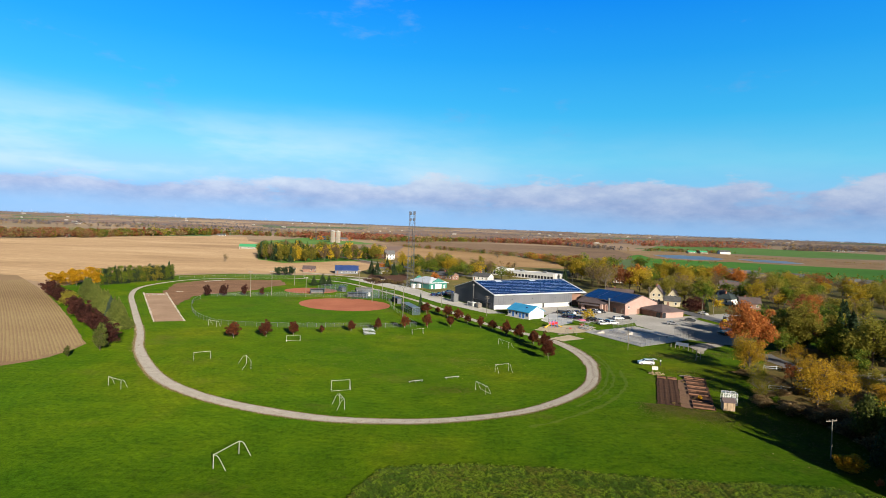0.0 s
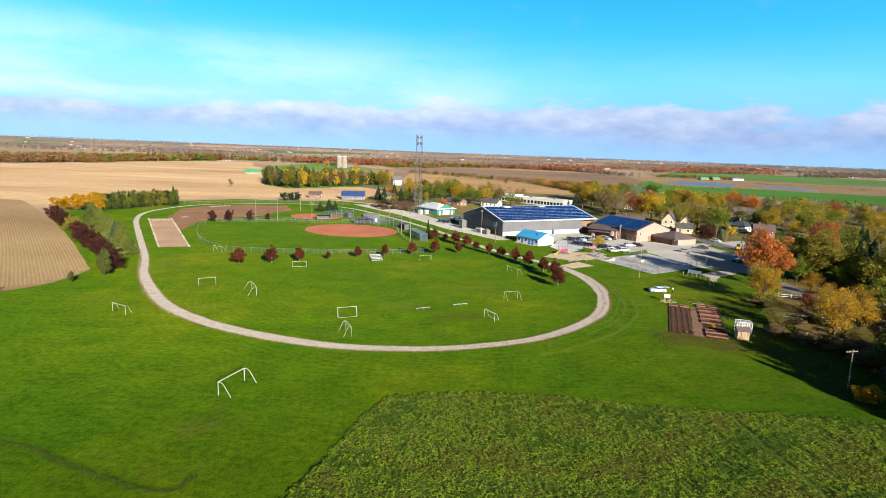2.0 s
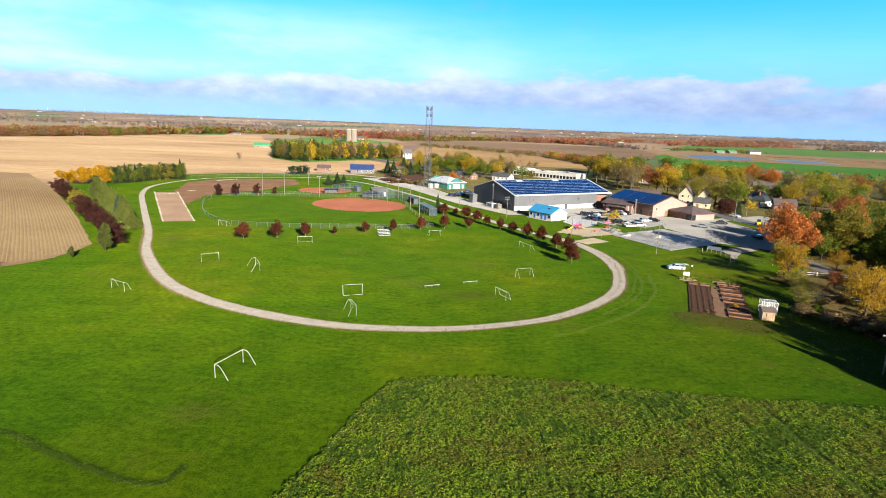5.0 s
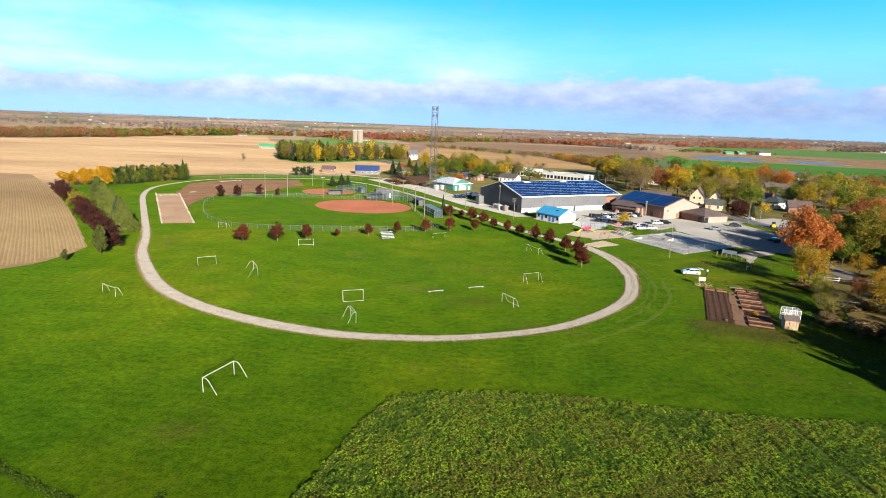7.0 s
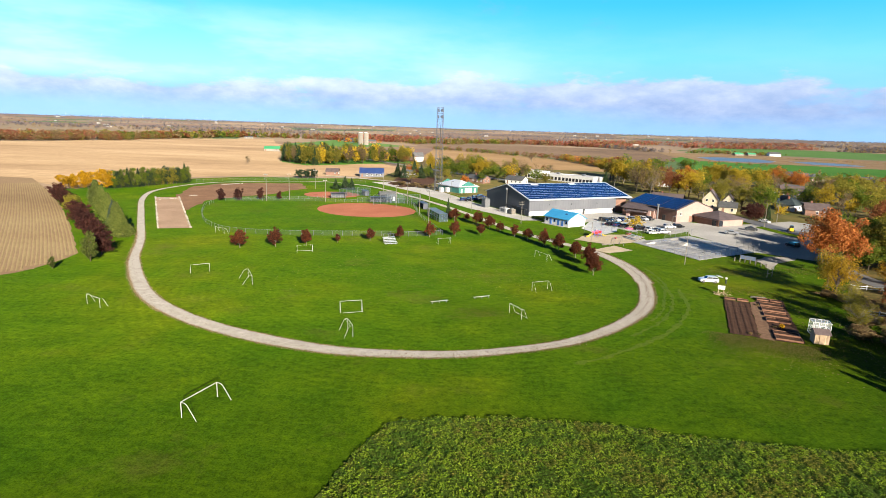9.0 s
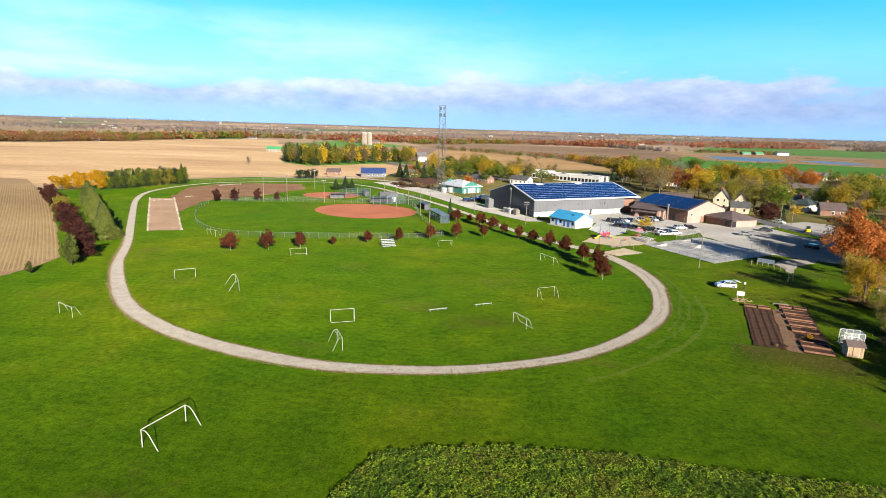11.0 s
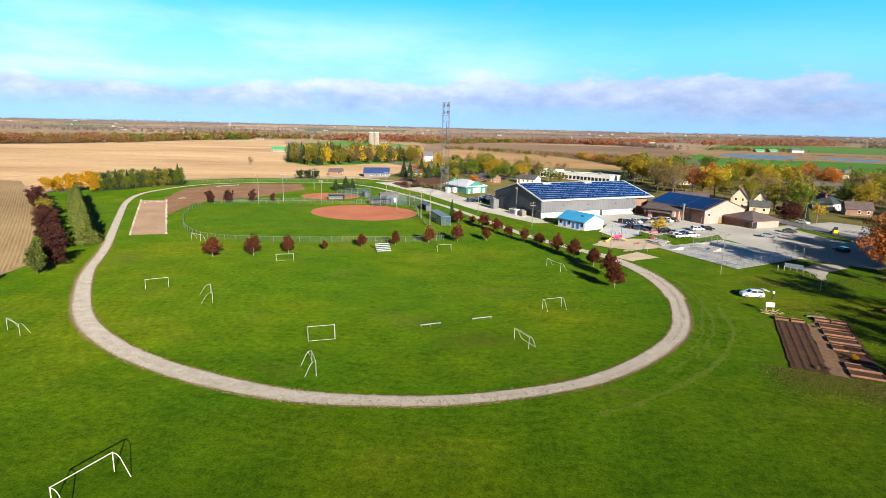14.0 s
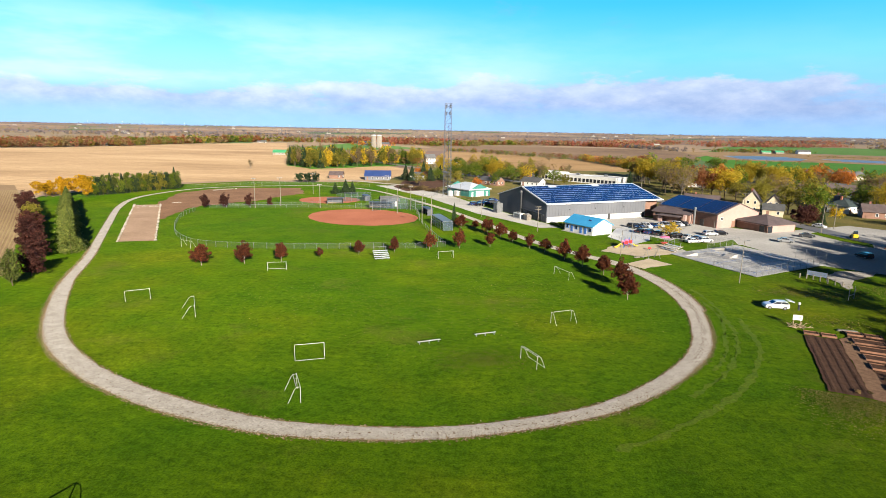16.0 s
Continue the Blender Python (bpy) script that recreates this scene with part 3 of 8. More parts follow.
# ploughed rows as raised ridges
b = Build()
rng = random.Random(5)
dv = Vector((-0.62, 0.78, 0)).normalized()
du = Vector((dv.y, -dv.x, 0))
base = Vector((-95, 130, 0))
k = -80
while k < 142:
    off = k * 0.82
    pts = []
    for j in range(0, 66):
        p = base + du * (off + 3.0 * math.sin(j * 0.045 + 0.4)) + dv * (j * 4.0 - 70)
        pts.append(p if inside(p.x, p.y, PLOUGH) and p.x > -330 else None)
    run = []
    for p in pts + [None]:
        if p is not None:
            run.append(p)
        elif len(run) > 1:
            n0 = len(b.v)
            for p2 in run:
                w, hgt = 0.27 + rng.uniform(-0.09, 0.09), 0.08 + rng.uniform(-0.04, 0.04)
                for s, z in ((-w, 0.0), (-0.1, hgt), (0.1, hgt), (w, 0.0)):
                    q = p2 + du * s
                    b.v.append((q.x, q.y, 0.055 + z))
            for i in range(len(run) - 1):
                for c in range(3):
                    b.f.append((n0 + 4 * i + c, n0 + 4 * i + c + 1, n0 + 4 * i + c + 5, n0 + 4 * i + c + 4))
            run = []
        else:
            run = []
    k += 1
field("ploughed_field", PLOUGH, 0.05, M_TILLED, "brown ploughed field corner with curving rows", 0.3, 3.0)
solid("plough_ridge", b, M_STALKS, "curving ridges of pale stalks on tilled earth", "soil", kind="stuff")

# the gravel oval
TRACK = [(-77.5, 142.2), (-65, 123.8), (-56.5, 114), (-48.4, 107.5), (-40.9, 103.0), (-31.4, 98.9), (-20.6, 95.9), (-11.3, 95.4), (0, 96.75), (11.9, 101.2), (19.4, 106.0), (27.2, 113.9), (33.5, 123.2), (37.1, 133.4), (39.3, 144.7), (39.2, 155.9), (37.0, 166.8), (32.4, 177.6), (26.3, 184.7), (13.3, 204.3), (-11.5, 254.7), (-41.6, 303), (-61, 326), (-84.5, 337), (-107, 332), (-131, 318), (-141, 306), (-145.5, 288), (-145, 266), (-135, 241), (-114.5, 206), (-90, 165.4)]
loop = spline(TRACK, 0.8, True)


def track_width(p, extra=0.0):
    """Narrow on the western straight, broad round the west bend, and broadest where the lane leaves it."""
    stops = ((-90, 2.0), (-66, 2.7), (-30, 3.0), (-12, 2.5), (2, 2.2), (12, 2.1), (22, 2.3), (31, 2.4), (36, 2.8)) if p.y < 142 else ((-90, 2.0), (-40, 2.2), (10, 2.6), (32, 3.2), (38, 3.5))
    x = min(max(p.x, stops[0][0]), stops[-1][0] - 0.01)
    for (a, wa), (c, wc) in zip(stops, stops[1:]):
        if a <= x <= c:
            return wa + (wc - wa) * (x - a) / (c - a) + extra
    return stops[-1][1] + extra



solid("track_verge", ribbon(loop, lambda p: track_width(p, 0.25), 0.085, True, 0.16, 2), M_VERGE, "dry trampled grass edging the gravel track", "verge", kind="structure")
solid("gravel_track", ribbon(loop, track_width, 0.095, True, 0.10, 4, 0.03), M_GRAVEL, "pale gravel walking track in a long oval", "track", kind="structure")
M_SWATH = mat("pale_swath", (0.048, 0.096, 0.004), (0.082, 0.122, 0.006), 0.5, 3.5, 0.95, 0.4, mottle=0.6)
for k, off in enumerate((3.2, 4.4, 7.1)):
    arc = []
    for i, p in enumerate(loop):
        if p.x > (30, 24, 12)[k] and (108, 104, 98)[k] < p.y < (150, 156, 140)[k]:
            d = (loop[(i + 1) % len(loop)] - loop[i - 1]).normalized()
            arc.append(p + Vector((d.y, -d.x, 0)) * (off + 0.3 * math.sin(i * 0.11 + k) + 0.14 * math.sin(i * 0.31 + 2 * k)))
    solid("mown_swath", ribbon(arc, (0.45, 0.6, 0.8)[k], 0.052 + 0.004 * k, False, 0.34, 20 + k), M_SWATH, "pale mown swath curving round the track", "lawn", kind="structure")
rng = random.Random(9)
b, crumbs = Build(), Build()
for i, p in enumerate(loop):
    q = loop[(i + 1) % len(loop)]
    d = (q - p).normalized()
    s = Vector((d.y, -d.x, 0))
    for _ in range(9 if p.x > 30 and 118 < p.y < 160 else 5 if p.x > -12 and p.y < 108 else 1 if p.y < 150 else 0):
        c = p + d * rng.uniform(0, 1.2) + s * rng.gauss(0.15, 0.25)
        r, w = rng.uniform(0.05, 0.13), rng.uniform(0, 6.28)
        b.add([(c.x + r * math.cos(w), c.y + r * math.sin(w), 0.13), (c.x + r * math.cos(w + 2.1), c.y + r * math.sin(w + 2.1), 0.13), (c.x + r * math.cos(w + 4.2), c.y + r * math.sin(w + 4.2), 0.13), (c.x, c.y, 0.135 + r * 0.3)], [(0, 1, 3), (1, 2, 3), (2, 0, 3)])
    for k in range(52 if p.y < 175 else 4):
        side = rng.choice((-1, 1, 1, 1))
        c = p + d * rng.uniform(0, 1.2) + s * side * (track_width(p) / 2 + rng.gauss(0.08, 0.16 if side < 0 else 0.26))
        r = rng.uniform(0.04, 0.12)
        w = rng.uniform(0, 6.28)
        (b if k % 5 < 3 else crumbs).add([(c.x + r * math.cos(w), c.y + r * math.sin(w), 0.09), (c.x + r * math.cos(w + 2.1), c.y + r * math.sin(w + 2.1), 0.09), (c.x + r * math.cos(w + 4.2), c.y + r * math.sin(w + 4.2), 0.09), (c.x, c.y, 0.12 + r * 0.25)], [(0, 1, 3), (1, 2, 3), (2, 0, 3)])
solid("track_crumbs", crumbs, mat("dusty_crumbs", (0.24, 0.19, 0.11), (0.36, 0.29, 0.19), 0.9, 6.0, 0.95, 0.3), "dusty tan gravel crumbs spread past the track edges", "gravel", kind="stuff")
solid("track_litter", b, mat("brown_litter", (0.085, 0.055, 0.03), (0.15, 0.10, 0.055), 1.5, 8.0, 0.95, 0.4), "loose stones and leaf litter along the track edges", "litter", kind="stuff")


def oval(cx, cy, rx, ry, turn, n=48):
    c, s = math.cos(radians(turn)), math.sin(radians(turn))
    return [(cx + rx * math.cos(w) * c - ry * math.sin(w) * s, cy + rx * math.cos(w) * s + ry * math.sin(w) * c) for w in (2 * math.pi * i / n for i in range(n))]


# ball diamonds
field("diamond_clay", oval(-41.3, 235.5, 20.2, 17.6, -30), 0.06, M_CLAY, "red clay infield of the ball diamond", 0.15, None, "infield")
field("far_diamond_clay", oval(-66, 279, 13.0, 12.0, 0), 0.06, M_CLAY, "red clay infield of the farther diamond", 0.15, None, "infield")
field("bare_ground", [(-122, 243), (-131, 262), (-139, 288), (-134, 305), (-118, 318), (-95, 322), (-85, 300), (-95, 268), (-107, 250), (-108, 238), (-104, 214), (-112, 222)], 0.05, M_BARE, "bare brown soil beyond the outfield fence", 1.5, 4.0, "soil")
PAD = [(-132.5, 246), (-124.4, 249.6), (-85.3, 183), (-93.4, 180)]
field("paved_pad", PAD, 0.065, M_PADASPH, "long worn asphalt pulling pad", 0.1, 3.0, "pavement")

# parking, road, court, play surfaces
field("parking_lot", [(50, 234), (60, 252), (66, 250), (78, 240), (91, 232), (103, 236), (128, 250), (150, 226), (112, 186), (97, 172), (80, 184), (74, 206), (56, 208), (46, 222)], 0.05, M_OLDASPH, "worn grey asphalt parking lot", 0.15, 4.0, "pavement")
field("arena_lot", [(-45, 352), (-14, 304), (2, 268), (22, 233), (26, 226), (19, 224), (-2, 252), (-27, 300), (-60, 347)], 0.05, M_OLDASPH, "grey asphalt lane and parking beside the arena", 0.15, 4.0, "pavement")
field("arena_apron", [(38, 243.6), (60, 256.0), (65, 251), (61, 244), (50, 231), (44, 227.5), (37.5, 221), (34, 229)], 0.05, M_OLDASPH, "grey asphalt yard along the arena wall", 0.15, 3.0, "pavement")
field("hut_concrete", [(38, 212), (44, 228), (50, 233), (54, 226), (49, 208), (42, 200)], 0.058, M_NEWCONC, "bright pale concrete slab beside the blue-roofed hut", 0.1, 4.0, "pavement")
COURT = [(49.3, 190.2), (60.9, 168.2), (83.4, 183.2), (71.8, 205.2)]
field("sport_court", COURT, 0.062, M_COURT, "pale concrete sports court with worn lines", 0.05, 4.0, "court")
field("court_apron", [(50.5, 192), (53.3, 188), (73.2, 200.7), (72, 205), (60, 203)], 0.056, M_OLDASPH, "grey asphalt apron beside the court", 0.2, 3.0, "pavement")
field("park_path", [(76.7, 171.2), (80, 174.5), (84, 177.5), (92, 177.5), (88, 173.5), (81.5, 168.8), (78.6, 164.5), (76.8, 161), (75.2, 161), (76.4, 165.5)], 0.056, M_GRAVEL, "gravel path leading from the lot", 0.3, 2.0, "path")
field("court_grass", [(53.7, 206.8), (57.7, 212.3), (66.2, 206.6), (74.5, 214.1), (72.4, 203.7), (54.7, 193.9)], 0.06, M_LAWN, "strip of mown grass between court and car park", 0.2, 2.0, "grass")
field("mulch_yard", [(-49.0, 343.0), (-50.0, 387.0), (-37.0, 404.0), (-27.0, 402.0), (-22.0, 361.0), (-28.0, 331.0), (-40.0, 322.0)], 0.06, M_SOIL, "dark brown yard of wood mulch beside the tower", 1.2, 3.0, "yard")
field("play_sand", [(32, 190), (37, 199), (50, 203), (56, 200), (50, 190), (41, 184.5)], 0.056, M_SAND, "pale sand under the playground", 0.3, 2.0, "sand")
field("swing_sand", [(34.8, 176.2), (38.2, 172), (46, 177.5), (42.2, 183.2)], 0.06, M_SAND, "pale sand patch with a swing", 0.2, 2.0, "sand")
road_line = spline([(150, 150), (118, 212), (104, 262), (60, 345), (0, 420), (-70, 520), (-150, 640)], 6.0)
solid("village_road", ribbon(road_line, 7.5, 0.23, False, 0.1, 6, 0.05), M_ASPHALT, "two-lane asphalt village road", "road", kind="structure")
solid("lane", ribbon(spline([(-45, 352), (-70, 366), (-95, 376)], 5.0), 4.0, 0.23, False, 0.3, 7), M_GRAVEL, "gravel lane behind the diamonds", "lane", kind="structure")

# foreground crop
CROP = [(-7.7, 76.3), (-2.4, 77.9), (5.4, 78.8), (16.3, 78.6), (27.3, 76.8), (38.2, 75.8), (45.8, 76.1), (54.2, 75.3), (62, 72), (95, 20), (95, -40), (-46, -40), (-27, 22), (-15.9, 50.7), (-13.2, 58.4), (-10.4, 69.8)]
field("crop_bed", CROP, 0.05, mat("crop_floor", (0.060, 0.104, 0.010), (0.092, 0.130, 0.017), 0.3, 3.0, 0.95, 0.8, depth=0.2), "dark leafy floor of the crop field", 0.3, 1.5, "soil")


def cards(centres, sizes, rng, flat=0.0, aspect=1.0):
    """Many small leaf sprays: one bent four-cornered blade each."""
    n = len(centres)
    a = rng.normal(size=(n, 3))
    a[:, 2] *= 1 - flat
    a /= np.linalg.norm(a, axis=1)[:, None]
    up = rng.normal(size=(n, 3))
    up[:, 2] += flat * 2
    c = np.cross(a, up)
    c /= np.linalg.norm(c, axis=1)[:, None] + 1e-9
    s = np.asarray(sizes)[:, None]
    k = rng.uniform(0.25, 0.75, (n, 1))
    bend = np.cross(a, c) * s * rng.uniform(-0.25, 0.25, (n, 1))
    p0, p2 = centres - a * s * 0.5, centres + a * s * 0.5
    p1 = centres + c * s * 0.45 * aspect * k * 1.6 + bend
    p3 = centres - c * s * 0.45 * aspect * (1 - k) * 1.6 + bend
    verts = np.stack([p0, p1, p2, p3], 1).reshape(-1, 3)
    return verts


def card_mesh(name, verts, material):
    n = len(verts) // 4
    me = bpy.data.meshes.new(name)
    me.vertices.add(4 * n)
    me.vertices.foreach_set("co", verts.astype(np.float32).ravel())
    me.loops.add(4 * n)
    me.loops.foreach_set("vertex_index", np.arange(4 * n, dtype=np.int32))
    me.polygons.add(n)
    me.polygons.foreach_set("loop_start", np.arange(0, 4 * n, 4, dtype=np.int32))
    me.materials.append(material)
    me.update(calc_edges=True)
    me.validate()
    return me


rng = np.random.default_rng(11)
crop_tufts = {"green": [], "gold": [], "deep": []}
gy = 42.0
while gy < 79.2:
    gx = -26.0
    while gx < 74.0:
        x, y = gx + rng.uniform(-0.22, 0.22), gy + rng.uniform(-0.2, 0.2)
        gx += 0.43
        if not inside(x, y, CROP):
            continue
        if abs(x - 38.5 - (76 - y) * 0.06) < 0.3 or abs(x - 55 - (76 - y) * 0.05) < 0.25 or abs(x - 57 - (76 - y) * 0.05) < 0.25:
            continue
        hill = noise.noise((x * 0.9, y * 0.9, 5))
        thick = 0.5 + 0.5 * noise.noise((x * 0.22, y * 0.22, 0)) + 1.1 * hill
        if rng.uniform() > 0.84 + 0.45 * thick:
            continue
        tone = noise.noise((x * 0.10, y * 0.14, 9)) + 0.7 * noise.noise((x * 0.55, y * 0.55, 2)) + rng.normal() * 0.16
        kind = "gold" if tone > 0.22 else "deep" if tone < -0.26 else "green"
        tall, wide = max(0.08, 0.20 + 0.30 * thick + rng.normal() * 0.05), rng.uniform(0.22, 0.36)
        for _ in range(int(max(6, 12 + 5 * thick))):
            w, r = rng.uniform(0, 6.283), wide * rng.uniform() ** 0.5
            z = 0.08 + tall * (1 - (r / (wide * 1.15)) ** 2) * rng.uniform(0.75, 1.05)
            crop_tufts[kind].append((x + r * math.cos(w), y + r * math.sin(w), z))
    gy += 0.41
for name, kind, leaf, words in (("crop_plants", "green", L_CROP, "dense low leafy green cover crop"), ("yellowing_crop", "gold", L_CROPGOLD, "patches of yellowing leaves in the cover crop"), ("deep_green_crop", "deep", L_CROPDEEP, "darker green tufts standing in the cover crop")):
    pts = np.array(crop_tufts[kind])
    ob = new(name, card_mesh(name, cards(pts, rng.uniform(0.11, 0.23, len(pts)), rng, 0.9), leaf))
    tagged(ob, words, "crop", kind="stuff")

# clouds and sky far beyond the horizon
m, n, l, p = tree_of("sky_backdrop")
tc = n.new("ShaderNodeTexCoord").outputs["Object"]
sx = n.new("ShaderNodeSeparateXYZ")
l.new(tc, sx.inputs[0])
hgt = n.new("ShaderNodeMapRange")
hgt.inputs["From Min"].default_value, hgt.inputs["From Max"].default_value = 0.0, 2400.0
l.new(sx.outputs[2], hgt.inputs["Value"])
base = ramp(n, l, hgt.outputs[0], [(0.0, (0.34, 0.60, 0.97)), (0.10, (0.30, 0.61, 1.0)), (0.26, (0.16, 0.68, 1.0)), (0.42, (0.06, 0.54, 1.0)), (0.62, (0.022, 0.40, 1.0)), (0.85, (0.006, 0.28, 1.0))])
bank = noise_node(n, l, tc, 0.0016, 6.0, 0.6, (1.0, 1.0, 3.2))
soft = noise_node(n, l, tc, 0.0007, 5.0, 0.55, (1.0, 1.0, 4.0))


def calc(op, a, c, d=None):
    k = n.new("ShaderNodeMath")
    k.operation = op
    for i, v in enumerate((a, c, d)):
        if v is None:
            continue
        if isinstance(v, (int, float)):
            k.inputs[i].default_value = v
        else:
            l.new(v, k.inputs[i])
    return k.outputs[0]


def span(value, a, c, lo=0.0, hi=1.0):
    k = n.new("ShaderNodeMapRange")
    k.interpolation_type = "SMOOTHSTEP"
    k.inputs["From Min"].default_value, k.inputs["From Max"].default_value = a, c
    k.inputs["To Min"].default_value, k.inputs["To Max"].default_value = lo, hi
    l.new(value, k.inputs["Value"])
    return k.outputs[0]


z = sx.outputs[2]
# the bank's top edge billows, its underside fades out above the horizon
edge = calc("ADD", calc("ADD", z, span(sx.outputs[0], 600.0, -2400.0, 0.0, 110.0)), calc("MULTIPLY", calc("SUBTRACT", bank, 0.5), -420.0))
body = calc("MULTIPLY", span(edge, 478.0, 412.0), span(calc("ADD", z, calc("MULTIPLY", calc("SUBTRACT", soft, 0.5), 260.0)), 80.0, 290.0, 0.15, 1.0))
body = calc("MULTIPLY", body, span(bank, 0.22, 0.42, 0.5, 1.0))
puff = noise_node(n, l, tc, 0.0042, 6.0, 0.62, (1.0, 1.0, 2.2))
west = span(sx.outputs[0], 1200.0, -2400.0, 0.0, 0.05)
tone = calc("ADD", calc("ADD", calc("MULTIPLY", bank, 0.45), calc("MULTIPLY", puff, 0.55)), calc("ADD", span(z, 120.0, 430.0, -0.05, 0.12), west))
lit = ramp(n, l, tone, [(0.34, (0.27, 0.40, 0.70)), (0.56, (0.42, 0.53, 0.79)), (0.76, (0.60, 0.69, 0.88)), (0.95, (0.84, 0.89, 0.96))])
col = blend(n, l, "MIX", calc("MULTIPLY", body, 0.97), base, lit)
# a pale veil above the bank, and thin wisps higher up
veil = calc("MULTIPLY", calc("MULTIPLY", calc("MULTIPLY", span(z, 260.0, 430.0), span(z, 1120.0, 430.0)), span(sx.outputs[0], 1900.0, -1700.0, 0.25, 1.3)), span(soft, 0.38, 0.70, 0.15, 0.55))
white = n.new("ShaderNodeRGB")
white.outputs[0].default_value = (0.78, 0.93, 1.0, 1)
col = blend(n, l, "MIX", veil, col, white.outputs[0])
wisp = calc("MULTIPLY", span(noise_node(n, l, tc, 0.0011, 6.0, 0.62, (1.0, 1.0, 2.5), 20), 0.60, 0.76, 0.0, 0.4), span(z, 700.0, 1000.0))
grey = n.new("ShaderNodeRGB")
grey.outputs[0].default_value = (0.22, 0.45, 0.85, 1)
col = blend(n, l, "MIX", wisp, col, grey.outputs[0])
em = n.new("ShaderNodeEmission")
l.new(span(sx.outputs[0], 2600.0, -2600.0, 0.61, 0.72), em.inputs["Strength"])
l.new(col, em.inputs["Color"])
l.new(em.outputs[0], n["Material Output"].inputs["Surface"])
b = Build()
R, S, levels = 4850, 48, [-60, 100, 300, 600, 1000, 1500, 2100, 2900]
for zz in levels:
    for j in range(S + 1):
        w = radians(90 + 62 - 124 * j / S)
        b.v.append((R * math.cos(w), R * math.sin(w), zz))
for i in range(len(levels) - 1):
    for j in range(S):
        k = i * (S + 1) + j
        b.f.append((k, k + 1, k + S + 2, k + S + 1))
solid("backdrop", b, m, "blue sky over a low bank of grey-white cloud", "sky", kind="structure", smooth=True)


# ---- buildings ----
def wall_shell(L, W, E, R, t=0.3):
    """Four walls with thickness; the two end walls rise to the ridge along x."""
    b = Build()
    for y0, y1 in ((0, t), (W - t, W)):
        b.slab([(0, y0), (L, y0), (L, y1), (0, y1)], 0, E)
    for x0, x1 in ((0, t), (L - t, L)):
        prof = [(t, 0), (W - t, 0), (W - t, E + (R - E) * 2 * t / W), (W / 2, R), (t, E + (R - E) * 2 * t / W)]
        n = len(prof)
        b.add([(x0, y, z) for y, z in prof] + [(x1, y, z) for y, z in prof], [tuple(reversed(range(n))), tuple(range(n, 2 * n))] + [(i, (i + 1) % n, n + (i + 1) % n, n + i) for i in range(n)])
    return b


def gable_roof(L, W, E, R, thick=0.25, over=0.5, eave=0.4):
    """Two roof slabs meeting at a ridge along x."""
    b = Build()
    k = (R - E) / (W / 2)
    prof = [(-eave, E - k * eave), (W / 2, R), (W + eave, E - k * eave), (W + eave, E - k * eave + thick), (W / 2, R + thick), (-eave, E - k * eave + thick)]
    n = len(prof)
    b.add([(-over, y, z) for y, z in prof] + [(L + over, y, z) for y, z in prof], [(0, 1, 4, 5), (1, 2, 3, 4), (n, n + 5, n + 4, n + 1), (n + 1, n + 4, n + 3, n + 2), (0, n, n + 1, 1), (1, n + 1, n + 2, 2), (2, n + 2, n + 3, 3), (3, n + 3, n + 4, 4), (4, n + 4, n + 5, 5), (5, n + 5, n, 0)])
    return b


def hip_roof(L, W, E, R, over=0.5, thick=0.2):
    b = Build()
    k = W / 2
    x0, x1, y0, y1 = -over, L + over, -over, W + over
    pts = [(x0, y0, E), (x1, y0, E), (x1, y1, E), (x0, y1, E), (x0, y0, E + thick), (x1, y0, E + thick), (x1, y1, E + thick), (x0, y1, E + thick), (min(k, L / 2 - 0.1), W / 2, R + thick), (max(L - k, L / 2 + 0.1), W / 2, R + thick)]
    return b.add(pts, [(3, 2, 1, 0), (0, 1, 5, 4), (1, 2, 6, 5), (2, 3, 7, 6), (3, 0, 4, 7), (4, 5, 9, 8), (5, 6, 9), (6, 7, 8, 9), (7, 4, 8)])


def window_on(parent, x, y, z, w, h, side, frame_m=None, name="window"):
    """A window set into a wall: frame proud of it, a pane behind; side is the way it faces."""
    fm = frame_m or M_WHITE
    d = {"-y": (0, -1), "+y": (0, 1), "-x": (-1, 0), "+x": (1, 0)}[side]
    along_x = d[0] == 0
    t = 0.12
    b = Build()
    for s in (-1, 1):
        c = (x + s * w / 2 if along_x else x, y if along_x else y + s * w / 2, z)
        b.box(c, (t, t, h) if along_x else (t, t, h))
        b.box((x, y, z + s * h / 2), (w + t, t * 0.98, t) if along_x else (t * 0.98, w + t, t))
    f = part(name, b, fm, parent)
    g = Build().box((x - d[0] * 0.02, y - d[1] * 0.02, z), (w, 0.06, h) if along_x else (0.06, w, h))
    part("pane", g, M_GLASS, f, "dark reflecting glass")
    return f


def door_on(parent, x, y, w, h, side, material, label="", name="door"):
    along_x = side in ("-y", "+y")
    b = Build().box((x, y, h / 2 + 0.02), (w, 0.14, h) if along_x else (0.14, w, h), bevel=0.03)
    ob = part(name, b, material, parent, label)
    s = 1 if side in ("+y", "+x") else -1
    hb = Build().box((x + w * 0.36, y + s * 0.1, 1.05) if along_x else (x + s * 0.1, y + w * 0.36, 1.05), (0.12, 0.08, 0.05))
    part("handle", hb, M_STEEL, ob, "steel handle")
    return ob


